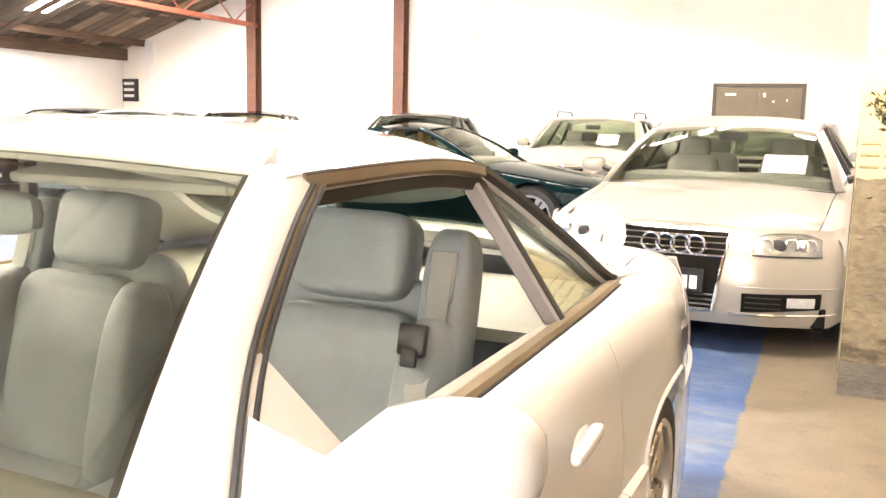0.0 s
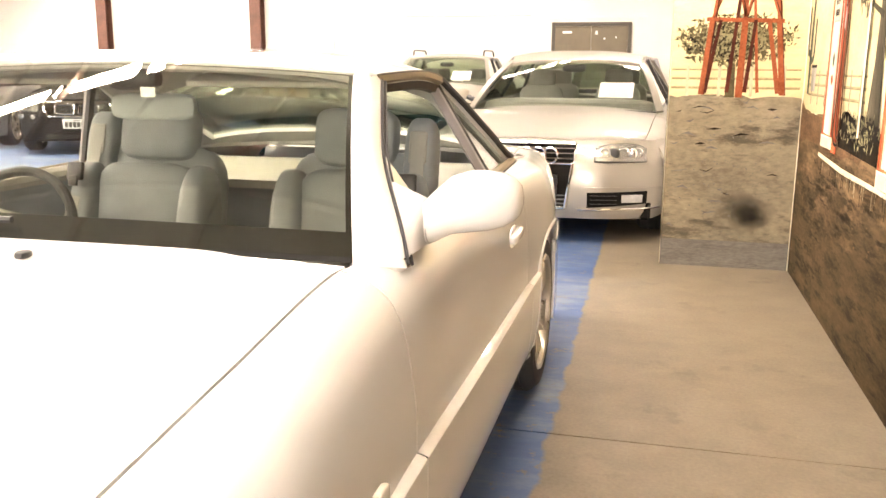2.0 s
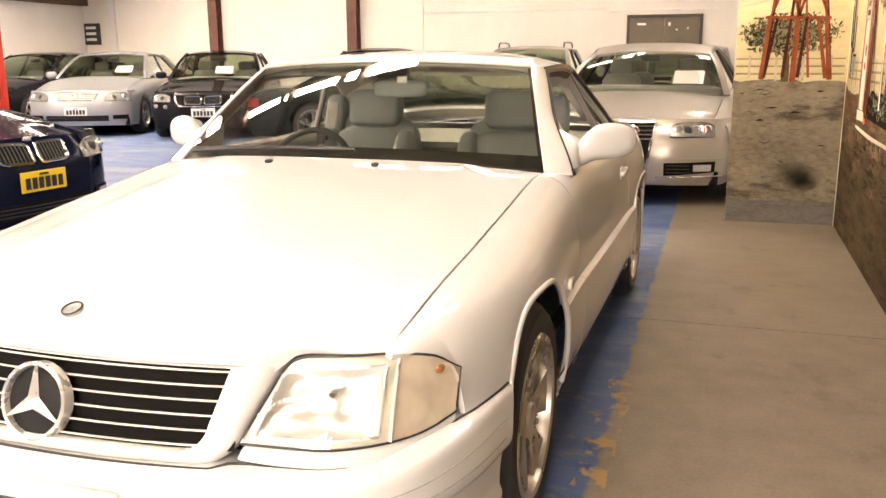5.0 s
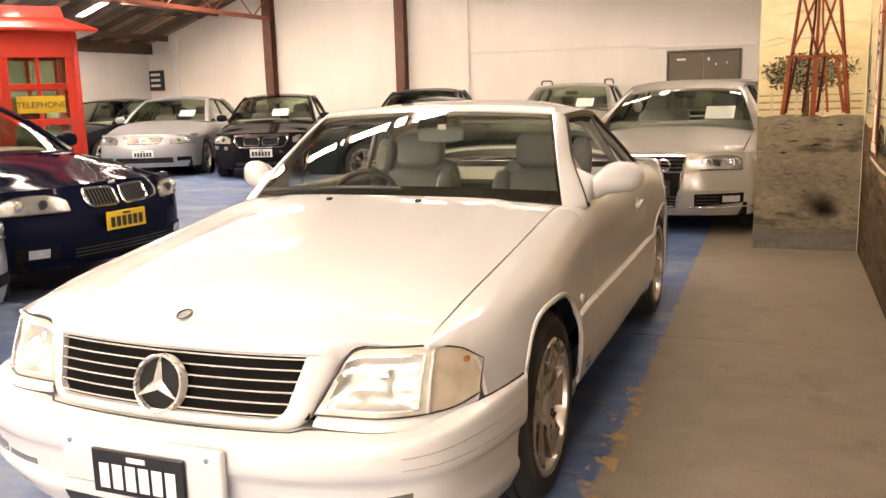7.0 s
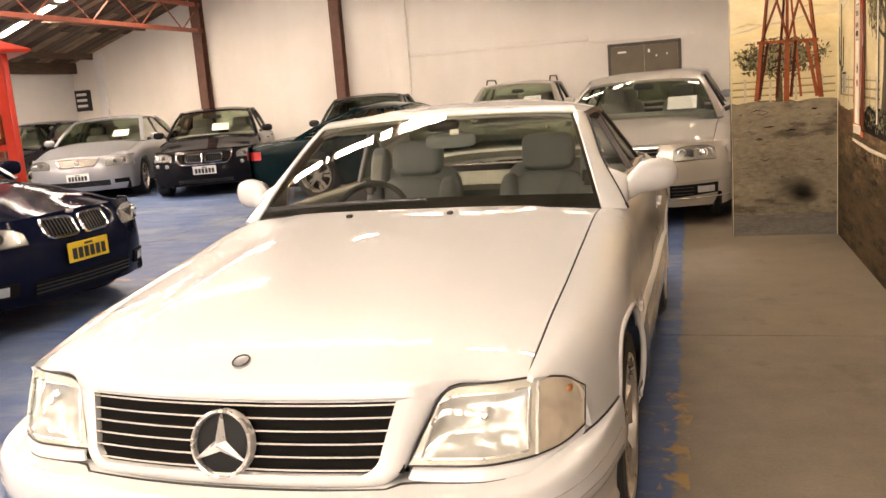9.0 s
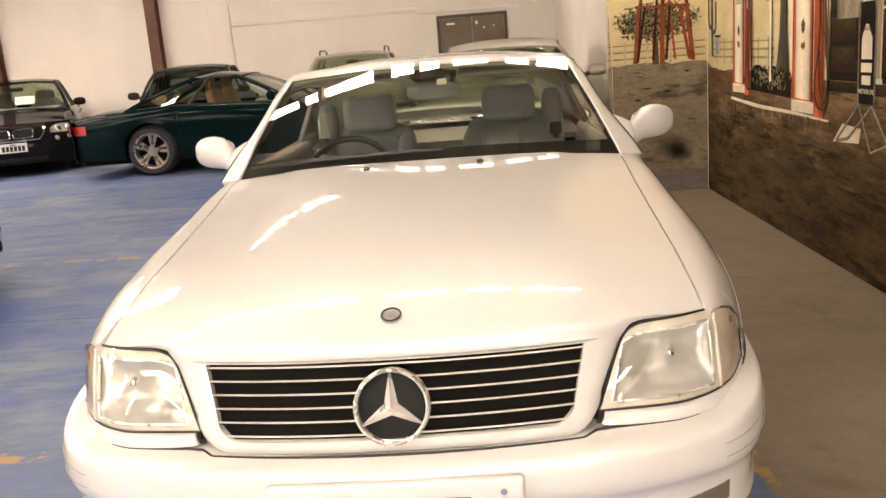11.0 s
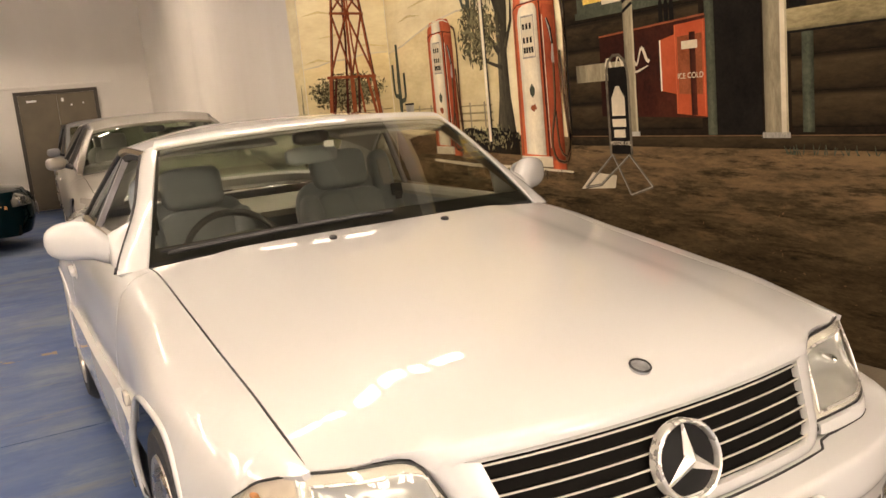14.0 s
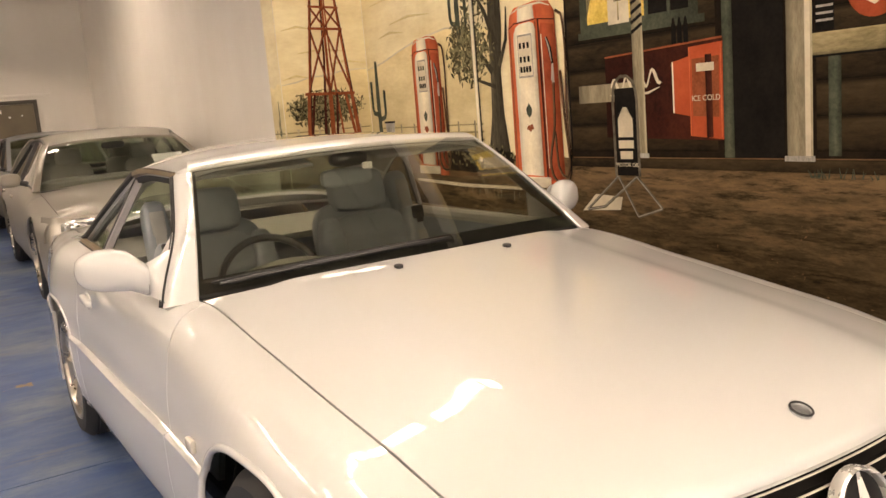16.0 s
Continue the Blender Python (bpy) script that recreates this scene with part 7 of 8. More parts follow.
M_RED_FLAT = mural_paint("mural_bright_red", (0.40, 0.065, 0.025), (0.55, 0.11, 0.045), 5, grain=0.10)
M_RED_SIDE = mural_paint("mural_shaded_red", (0.25, 0.045, 0.02), (0.46, 0.095, 0.04), 5, grad=("Y", [(0.0, 0.45), (0.4, 0.85), (0.8, 1.1), (1.0, 0.6)]), grain=0.10)
M_RED_DARK = mural_paint("mural_dark_red", (0.022, 0.007, 0.005), (0.075, 0.018, 0.010), 4, grad=("Y", [(0.0, 1.5), (0.3, 1.2), (1.0, 0.5)]))
M_RUST = mural_paint("mural_rust_red", (0.187, 0.0467, 0.0187), (0.374, 0.108, 0.0467), 9)
M_CREAM = mural_paint("mural_cream", (0.538, 0.47, 0.347), (0.739, 0.661, 0.504), 6, grain=0.10)
M_CREAM_ROUND = mural_paint("mural_rounded_cream", (0.676, 0.595, 0.443), (0.909, 0.828, 0.653), 5, grad=("Y", [(0.0, 0.55), (0.2, 0.9), (0.55, 1.1), (0.85, 0.95), (1.0, 0.7)]), grain=0.10)
M_PALE = mural_paint("mural_pale_wood", (0.221, 0.189, 0.124), (0.468, 0.403, 0.273), 7, (1, 1, 0.25), grad=("Y", POST_Y))
M_OLIVE = mural_paint("mural_olive_wood", (0.192, 0.156, 0.078), (0.432, 0.36, 0.204), 6, (1, 0.3, 1), grad=("Z", [(0.0, 0.35), (0.2, 0.85), (0.85, 1.15), (1.0, 1.4)]))
M_DARK = mural_paint("mural_dark_brown", (0.00675, 0.00441, 0.0027), (0.0225, 0.0147, 0.0081), 4)
M_BOARD = mural_paint("mural_weathered_board", (0.00922, 0.00653, 0.00384), (0.053, 0.0359, 0.0192), 4, (1, 0.3, 1), grad=("Z", PLANK_Z))
M_GREEN = mural_paint("mural_grey_green", (0.0375, 0.0475, 0.0338), (0.106, 0.119, 0.0813), 6, grad=("Y", [(0.0, 0.5), (0.5, 1.1), (1.0, 0.7)]))
M_LEAF = mural_paint("mural_leaf", (0.0375, 0.0325, 0.0156), (0.12, 0.0975, 0.048), 20)
M_LEAF_PALE = mural_paint("mural_pale_leaf", (0.15, 0.14, 0.075), (0.28, 0.25, 0.14), 20)
M_BLACK = mural_paint("mural_black", (0.00525, 0.00441, 0.00367), (0.0137, 0.0116, 0.00945), 6)
M_WINDOW = mural_paint("mural_window_yellow", (0.55, 0.352, 0.055), (0.935, 0.682, 0.198), 5)
M_GREY = mural_paint("mural_grey_metal", (0.20, 0.19, 0.165), (0.50, 0.47, 0.42), 9, (1, 1, 0.2))
M_STEEL = mural_paint("mural_dark_steel", (0.035, 0.030, 0.022), (0.22, 0.19, 0.14), 14, (1, 1, 1))
M_TRUNK = mural_paint("mural_bark", (0.022, 0.018, 0.012), (0.115, 0.100, 0.068), 9, (1, 1, 0.2), grad=("Y", [(0.0, 0.5), (0.5, 0.8), (0.8, 1.5), (1.0, 0.9)]))
M_HOSE = mural_paint("mural_hose", (0.075, 0.040, 0.022), (0.20, 0.11, 0.06), 14, (1, 1, 1))
M_SMUDGE = soft_stain("mural_smudge", (0.030, 0.024, 0.018))

RETURN_A = 1.28   # outer edge of the drawing on the return wall
MURAL = thing("mural", "painted desert filling-station mural on the wall", "mural")
PLANES = {
    "R": lambda a, b, d: (WALL_X - d, min(max(1.035 * a + 0.003, BACK_Y + 0.001), STUB_Y - 0.002), 1.03 * b),
    "S": lambda a, b, d: (WALL_X - 0.9655 * (2.12 - a), STUB_Y - d, 1.04 * b),
    "T": lambda a, b, d: (STUB_X - d, STUB_Y + 0.45 * (a - 5.70), 1.04 * b),
}


def flat(name, pts, layer, material, plane="R", parent=None, label=""):
    """A flat painted shape: outline (along, up) on one of the wall planes, some tenths of a millimetre proud per layer."""
    put = PLANES[plane]
    d = 0.003 + 0.0008 * layer
    bm = bmesh.new()
    hi = [bm.verts.new(put(a, b, d)) for a, b in pts]
    lo = [bm.verts.new(put(a, b, d - 0.0006)) for a, b in pts]
    bm.faces.new(hi)
    bm.faces.new(lo[::-1])
    for i in range(len(pts)):
        j = (i + 1) % len(pts)
        bm.faces.new((hi[i], hi[j], lo[j], lo[i]))
    bmesh.ops.triangulate(bm, faces=[f for f in bm.faces if len(f.verts) > 4])
    return part(name, bm, material, parent or MURAL, label, 10)


def rect(name, a0, a1, b0, b1, layer, material, plane="R", parent=None, label=""):
    return flat(name, [(a0, b0), (a1, b0), (a1, b1), (a0, b1)], layer, material, plane, parent, label)


def strip(name, pts, width, layer, material, plane="R", parent=None):
    """A painted line of the given width."""
    p = [Vector((a, b)) for a, b in pts]
    w = width if isinstance(width, (list, tuple)) else [width] * len(p)
    left, right = [], []
    for i, q in enumerate(p):
        d = (p[min(i + 1, len(p) - 1)] - p[max(i - 1, 0)]).normalized()
        n = Vector((-d.y, d.x)) * w[i] / 2
        left.append(q + n)
        right.append(q - n)
    put, d = PLANES[plane], 0.003 + 0.0008 * layer
    bm = bmesh.new()
    ring = [[bm.verts.new(put(q[0], q[1], e)) for q, e in ((a, d - 0.0006), (a, d), (b, d), (b, d - 0.0006))] for a, b in zip(left, right)]
    for r0, r1 in zip(ring, ring[1:]):
        for i in range(4):
            bm.faces.new((r0[i], r0[(i + 1) % 4], r1[(i + 1) % 4], r1[i]))
    bm.faces.new(ring[0])
    bm.faces.new(ring[-1][::-1])
    return part(name, bm, material, parent or MURAL, "", 10)


def rough_edge(a0, a1, z, amp, n, seed):
    rnd = random.Random(seed)
    return [(a0 + (a1 - a0) * k / n, z + rnd.uniform(-amp, amp)) for k in range(n + 1)]


def foliage(name, centre, radius, count, size, layer, plane, seed, material, parent):
    """Many small painted leaves in one patch."""
    rnd = random.Random(seed)
    put = PLANES[plane]
    bm = bmesh.new()
    d = 0.003 + 0.0008 * layer
    for _ in range(count):
        a, r = rnd.uniform(0, 2 * math.pi), math.sqrt(rnd.uniform(0, 1)) * (0.75 + 0.25 * math.sin(5 * rnd.uniform(0, 6)))
        ca, cb = centre[0] + radius[0] * r * math.cos(a), centre[1] + radius[1] * r * math.sin(a)
        t, s = rnd.uniform(0, math.pi), size * rnd.uniform(0.5, 1.3)
        pts = [(ca + s * math.cos(t + q) * k, cb + s * math.sin(t + q) * k) for q, k in ((0, 1), (1.57, 0.35), (3.14, 1), (4.71, 0.35))]
        bm.faces.new([bm.verts.new(put(x, z, d + rnd.uniform(0, 0.0004))) for x, z in pts])
    return tagged(part(name, bm, material, parent, "", 10), kind="stuff")


def words(text, a, b, size, layer, material, parent, plane="R"):
    """Lettering in the built-in font, turned into a mesh on the wall; reads from higher to lower y."""
    cu = bpy.data.curves.new("lettering", "FONT")
    cu.body, cu.size, cu.align_x, cu.extrude = text, size, "CENTER", 0.0003
    tmp = bpy.data.objects.new("lettering", cu)
    scene.collection.objects.link(tmp)
    dep = bpy.context.evaluated_depsgraph_get()
    me = bpy.data.meshes.new_from_object(tmp.evaluated_get(dep))
    bpy.data.objects.remove(tmp)
    d = 0.003 + 0.0008 * layer
    for v in me.vertices:
        v.co = Vector(PLANES[plane](a - v.co.x, b + v.co.y, d + v.co.z))
    me.materials.append(material)
    ob = new("lettering", me)
    ob.parent = parent
    return ob


# grounds and skies
rect("sky", BACK_Y, STUB_Y - 0.004, 0.0, 3.6, 0, M_SKY)
rect("sky", RETURN_A, 2.12 - 0.008, 0.0, 3.6, 0, M_SKY, "S")
rect("sky", 5.705, 6.24, 0.0, 3.6, 0, M_SKY, "T")
flat("hill", [(RETURN_A, 1.05), (2.12 - 0.012, 1.05), (2.12 - 0.012, 1.70), (2.0, 1.70), (1.85, 1.69), (1.70, 1.66), (1.55, 1.655), (1.42, 1.62), (RETURN_A, 1.60)], 1, M_HILL, "S")
flat("hill", [(5.735, 1.0), (5.735, 1.70), (5.45, 1.74), (5.2, 1.80), (4.9, 1.86), (4.5, 1.90), (4.2, 1.88), (3.9, 1.82), (3.9, 1.0)], 1, M_HILL)
flat("hill", [(5.705, 1.05), (5.705, 1.60), (5.85, 1.62), (6.0, 1.58), (6.24, 1.60), (6.24, 1.05)], 1, M_HILL, "T")
for k, (a0, a1, z) in enumerate(((1.32, 1.62, 2.02), (1.45, 1.9, 1.84), (1.3, 1.55, 1.64), (1.7, 2.1, 1.74))):
    strip("cloud", [(a0, z), (0.5 * (a0 + a1), z + 0.03), (a1, z + 0.01)], [0.004, 0.02, 0.004], 2, M_CLOUD, "S")
for a0, a1, z in ((5.6, 4.9, 2.2), (5.3, 4.7, 2.02), (5.5, 5.1, 1.93)):
    strip("cloud", [(a0, z), (0.5 * (a0 + a1), z + 0.03), (a1, z + 0.01)], [0.004, 0.022, 0.004], 2, M_CLOUD)
flat("ground", [(RETURN_A, 0.17), (2.12 - 0.012, 0.17)] + rough_edge(2.12 - 0.012, RETURN_A, 1.065, 0.012, 16, 3), 3, M_DIRT_GREY, "S")
rect("ground_band", RETURN_A, 2.12 - 0.012, 0.0, 0.17, 3, M_KICK, "S")
flat("ground", [(5.705, 0.0), (6.24, 0.0)] + rough_edge(6.24, 5.705, 1.06, 0.01, 8, 4), 3, M_DIRT_GREY, "T")
rnd = random.Random(5)
for a, z, w, h in ((1.80, 0.36, 0.46, 0.34), (1.86, 0.33, 0.26, 0.22)):
    rect("stain", a - w / 2, a + w / 2, z - h / 2, z + h / 2, 4 if w < 0.3 else 5, M_SMUDGE, "S")
flat("ground", [(BACK_Y, 0.0), (5.735, 0.0), (5.735, 1.06)] + rough_edge(5.6, 3.3, 1.0, 0.02, 24, 6) + rough_edge(3.2, BACK_Y, 0.965, 0.008, 30, 7), 3, M_DIRT)
flat("ground_light", [(5.735, 0.80), (5.735, 1.04)] + rough_edge(5.5, 4.2, 0.99, 0.015, 14, 11) + [(4.0, 0.92)] + rough_edge(4.1, 5.6, 0.84, 0.02, 12, 12), 4, M_DIRT_RED)
# fences
def fence(plane, a0, a1, z, n):
    f = rect("fence", a0, a1, z + 0.155, z + 0.165, 4, M_OLIVE, plane)
    for q in (0.045, 0.10):
        rect("rail", a0, a1, z + q, z + q + 0.014, 4, M_OLIVE, plane, f)
    for k in range(n):
        a = a0 + (a1 - a0) * (k + 0.5) / n
        rect("post", a - 0.010, a + 0.010, z, z + 0.185, 5, M_PALE, plane, f)


fence("S", RETURN_A + 0.01, 2.12 - 0.03, 1.065, 4)
fence("R", 4.1, 5.55, 1.05, 7)
fence("T", 5.72, 6.22, 1.065, 2)

# bush behind the windmill
bush = flat("bush", [(1.66 + 0.03 * q, z) for q, z in ((-1, 1.06), (1, 1.06), (0.6, 1.42), (-0.6, 1.42))], 5, M_LEAF, "S")
foliage("leaves", (1.68, 1.40), (0.40, 0.16), 1000, 0.022, 6, "S", 21, M_LEAF, bush)
foliage("leaves", (1.68, 1.41), (0.39, 0.16), 380, 0.017, 7, "S", 22, M_LEAF_PALE, bush)
foliage("leaves", (1.62, 1.37), (0.28, 0.10), 420, 0.022, 6, "S", 23, M_BLACK, bush)

# windmill tower
def lattice():
    t = flat("windmill_tower", [(1.470, 1.075), (1.502, 1.075), (1.658, 2.55), (1.638, 2.55)], 9, M_RUST, "S", None, "rust-red lattice windmill tower")
    strip("leg", [(1.985, 1.075), (1.815, 2.55)], [0.034, 0.020], 9, M_RUST, "S", t)
    strip("leg", [(1.715, 1.06), (1.725, 1.55), (1.73, 2.55)], [0.036, 0.026, 0.016], 10, M_RUST, "S", t)
    strip("leg", [(1.64, 1.09), (1.70, 1.8), (1.72, 2.55)], [0.026, 0.02, 0.012], 8, M_RED_DARK, "S", t)
    strip("leg", [(1.83, 1.09), (1.76, 1.8), (1.74, 2.55)], [0.020, 0.016, 0.012], 8, M_RUST, "S", t)
    for p, q in (((1.496, 1.075), (1.655, 2.55)), ((1.998, 1.075), (1.822, 2.55))):
        strip("leg_shade", [p, q], [0.012, 0.008], 10, M_RED_DARK, "S", t)
    for z, a0, a1, w in ((1.515, 1.50, 1.95, 0.024), (2.03, 1.585, 1.885, 0.020), (2.20, 1.605, 1.865, 0.018), (2.42, 1.63, 1.84, 0.016)):
        strip("cross_bar", [(a0 - 0.012, z + 0.006), (a1 + 0.012, z - 0.006)], w, 11, M_RUST, "S", t)
    for z0, z1, l0, r0, l1, r1 in ((1.53, 2.03, 1.525, 1.935, 1.585, 1.875), (2.04, 2.20, 1.585, 1.875, 1.605, 1.86)):
        for aa, bb in (((l0, z0), (0.5 * (l1 + r1), z1)), ((r0, z0), (0.5 * (l1 + r1), z1)), ((0.5 * (l0 + r0), z0), (l1, z1)), ((0.5 * (l0 + r0), z0), (r1, z1))):
            strip("brace", [aa, bb], 0.017, 10, M_RUST, "S", t)
            strip("brace_shade", [(aa[0] + 0.008, aa[1]), (bb[0] + 0.008, bb[1])], 0.006, 11, M_RED_DARK, "S", t)


    for pts, w, m in ((((1.478, 1.075), (1.520, 1.515)), 0.034, M_RUST), (((1.500, 1.085), (1.575, 1.515)), 0.026, M_RED_DARK), (((1.982, 1.075), (1.930, 1.515)), 0.036, M_RUST), (((1.955, 1.085), (1.870, 1.515)), 0.030, M_RUST), (((1.715, 1.06), (1.725, 1.515)), 0.046, M_RUST), (((1.750, 1.09), (1.790, 1.515)), 0.026, M_RED_DARK)):
        strip("leg", pts, [w, w * 0.8], 12, m, "S", t)


lattice()
for k in range(30):   # brushed streaks in the grey earth
    a, z, h = rnd.uniform(RETURN_A + 0.02, 1.95), rnd.uniform(0.22, 1.04), rnd.uniform(0.03, 0.11)
    strip("streak", [(a, z), (a + h * 0.5, z + rnd.uniform(-0.012, 0.012)), (a + h, z + rnd.uniform(-0.015, 0.015))], [0.002, rnd.uniform(0.005, 0.016), 0.002], 6, M_KICK if k % 3 else M_DARK, "S")
foliage("fleck", (1.70, 0.58), (0.40, 0.44), 90, 0.008, 6, "S", 71, M_KICK, MURAL)

# cactuses, bucket
def cactus(plane, a, z0, z1, w, arms, layer=5):
    c = strip("cactus", [(a, z0), (a + 0.006, 0.5 * (z0 + z1)), (a, z1)], [w, w * 1.1, w * 0.7], layer, M_GREEN, plane, None)
    for side, zb, zt in arms:
        strip("arm", [(a, zb), (a + side * w * 1.6, zb + 0.02), (a + side * w * 1.9, zb + 0.06), (a + side * w * 1.9, zt)], w * 0.7, layer, M_GREEN, plane, c)


cactus("T", 5.90, 1.08, 1.48, 0.030, ((1, 1.2, 1.34),))
cactus("R", 5.58, 1.10, 1.76, 0.055, ((-1, 1.28, 1.52), (1, 1.32, 1.60)))
cactus("R", 4.32, 1.75, 2.30, 0.05, ((1, 1.9, 2.1), (-1, 1.85, 2.2)))
bk = flat("bucket", [(5.36, 1.12), (5.48, 1.12), (5.50, 1.26), (5.34, 1.26)], 6, M_GREY)
rect("rim", 5.335, 5.505, 1.25, 1.265, 7, M_BLACK, "R", bk)

# desert tree, light pole
tree = strip("tree", arc_line([(3.93, 0.98), (3.92, 1.15), (3.922, 1.40), (3.91, 1.65), (3.885, 2.05), (3.91, 2.40)], 6), [0.25, 0.14, 0.115, 0.15, 0.13, 0.105], 6, M_TRUNK)
strip("branch", [(3.95, 1.55), (4.12, 1.72), (4.35, 1.85)], [0.05, 0.03, 0.012], 7, M_TRUNK, "R", tree)
strip("branch", [(3.90, 1.72), (4.00, 1.95), (4.16, 2.16)], [0.05, 0.035, 0.014], 7, M_TRUNK, "R", tree)
strip("branch", [(3.87, 1.58), (3.78, 1.75), (3.76, 1.95)], [0.04, 0.028, 0.012], 8, M_TRUNK, "R", tree)
strip("branch", [(3.92, 1.45), (4.10, 1.50), (4.25, 1.62)], [0.03, 0.02, 0.010], 8, M_TRUNK, "R", tree)
foliage("leaves", (4.22, 1.72), (0.30, 0.26), 420, 0.030, 9, "R", 31, M_LEAF, tree)
foliage("leaves", (4.20, 1.74), (0.30, 0.26), 200, 0.026, 10, "R", 32, M_LEAF_PALE, tree)
foliage("leaves", (4.05, 2.15), (0.28, 0.24), 260, 0.030, 9, "R", 33, M_LEAF, tree)
pole = rect("light_pole", 4.130, 4.168, 0.95, 2.36, 11, M_CREAM_ROUND, "R", None, "pale grey light pole")
rect("shade_line", 4.115, 4.128, 0.95, 2.36, 11, M_BLACK, "R", pole)
flat("lamp_head", [(4.08, 2.30), (4.22, 2.30), (4.18, 2.40), (4.12, 2.40)], 12, M_CREAM, "R", pole)

scrub = flat("scrub", [(4.56, 0.88), (3.78, 0.86)] + rough_edge(3.78, 4.56, 1.02, 0.03, 18, 51), 7, M_DARK, "R", None, "dark scrub and stones along the fence")
foliage("leaves", (4.17, 0.97), (0.42, 0.09), 300, 0.028, 8, "R", 52, M_BLACK, scrub)
foliage("leaves", (4.17, 0.98), (0.42, 0.10), 150, 0.020, 9, "R", 53, M_LEAF_PALE, scrub)
foliage("fleck", (2.6, 0.48), (3.1, 0.40), 130, 0.009, 5, "R", 54, M_DIRT_RED, MURAL)

# the two pumps
def pump(y0, y1, z0, z1, seed):
    """y0 is the cream-faced edge, y1 the red side's far edge."""
    w, h = y0 - y1, z1 - z0
    Y = lambda t: y0 - w * t
    Z = lambda t: z0 + h * t
    p = flat("petrol_pump", [(Y(0), Z(0.04)), (Y(0.02), Z(0.86)), (Y(0.06), Z(0.94)), (Y(0.16), Z(0.985)), (Y(0.60), Z(1.0)), (Y(0.86), Z(0.985)), (Y(0.96), Z(0.93)), (Y(0.97), Z(0.75)), (Y(1.0), Z(0.0)), (Y(0.5), Z(0.0))], 11, M_RED, "R", None, "red and cream vintage petrol pump")
    flat("front", [(Y(0.13), Z(0.06)), (Y(0.12), Z(0.80)), (Y(0.135), Z(0.845)), (Y(0.18), Z(0.878)), (Y(0.26), Z(0.893)), (Y(0.48), Z(0.897)), (Y(0.545), Z(0.885)), (Y(0.575), Z(0.855)), (Y(0.58), Z(0.055))], 12, M_CREAM_ROUND, "R", p)
    flat("cap", [(Y(0.22), Z(0.905)), (Y(0.24), Z(0.975)), (Y(0.55), Z(0.985)), (Y(0.57), Z(0.91))], 12, M_CREAM_ROUND, "R", p)
    flat("front_shade", [(Y(0.585), Z(0.055)), (Y(0.60), Z(0.055)), (Y(0.60), Z(0.885)), (Y(0.57), Z(0.90))], 12, M_RUST, "R", p)
    flat("side", [(Y(0.66), Z(0.03)), (Y(0.985), Z(0.02)), (Y(0.955), Z(0.80)), (Y(0.94), Z(0.86)), (Y(0.70), Z(0.88)), (Y(0.66), Z(0.84))], 12, M_RED_SIDE, "R", p)
    strip("cap_seam", [(Y(0.03), Z(0.875)), (Y(0.15), Z(0.90)), (Y(0.60), Z(0.905)), (Y(0.96), Z(0.885))], 0.007, 13, M_RED_DARK, "R", p)
    strip("edge_light", [(Y(0.62), Z(0.05)), (Y(0.615), Z(0.88)), (Y(0.60), Z(0.97))], 0.012, 13, M_RED_FLAT, "R", p)
    rect("base", Y(0.72), Y(0.0), Z(-0.01), Z(0.045), 13, M_CREAM, "R", p)
    rect("base_side", Y(1.02), Y(0.72), Z(-0.02), Z(0.03), 13, M_RED, "R", p)
    d = rect("dial", Y(0.50), Y(0.20), Z(0.60), Z(0.835), 13, M_GREY, "R", p)
    rect("dial_face", Y(0.485), Y(0.215), Z(0.61), Z(0.825), 14, M_CREAM, "R", d)
    for zz, n in ((0.775, 3), (0.70, 3), (0.645, 4)):
        for k in range(n):
            t = 0.235 + 0.24 * k / n
            rect("figure", Y(t + 0.045), Y(t), Z(zz - 0.016), Z(zz + 0.016), 15, M_BLACK, "R", d)
    flat("emblem", [(Y(0.36), Z(0.46)), (Y(0.30), Z(0.43)), (Y(0.31), Z(0.40)), (Y(0.36), Z(0.38)), (Y(0.41), Z(0.40)), (Y(0.42), Z(0.43))], 13, M_GREEN, "R", p)
    rnd = random.Random(seed)
    flat("emblem", [(Y(0.36 + 0.085 * math.cos(a) * rnd.uniform(0.4, 1.1)), Z(0.325 + 0.030 * math.sin(a) * rnd.uniform(0.4, 1.1))) for a in np.linspace(0, 2 * math.pi, 14)[:-1]], 13, M_RUST, "R", p)
    strip("side_shade", [(Y(0.66), Z(0.05)), (Y(0.64), Z(0.90))], 0.016, 12, M_RED_DARK, "R", p)
    strip("edge_light", [(Y(0.045), Z(0.06)), (Y(0.05), Z(0.86))], 0.012, 12, M_RUST, "R", p)
    strip("nozzle", [(Y(0.78), Z(0.80)), (Y(0.84), Z(0.74)), (Y(0.88), Z(0.66))], [0.02, 0.032, 0.022], 14, M_BLACK, "R", p)
    strip("nozzle_light", [(Y(0.775), Z(0.80)), (Y(0.83), Z(0.745)), (Y(0.865), Z(0.67))], [0.006, 0.012, 0.006], 15, M_GREY, "R", p)
    strip("valve", [(Y(0.88), Z(0.66)), (Y(0.87), Z(0.58)), (Y(0.88), Z(0.55))], [0.016, 0.03, 0.02], 14, M_GREY, "R", p)
    hose = arc_line([(Y(0.88), Z(0.56)), (Y(0.86), Z(0.35)), (Y(0.74), Z(0.12)), (Y(0.84), Z(0.03)), (Y(1.02), Z(0.02)), (Y(1.12), Z(0.10)), (Y(1.06), Z(0.35)), (Y(1.02), Z(0.62))], 28)
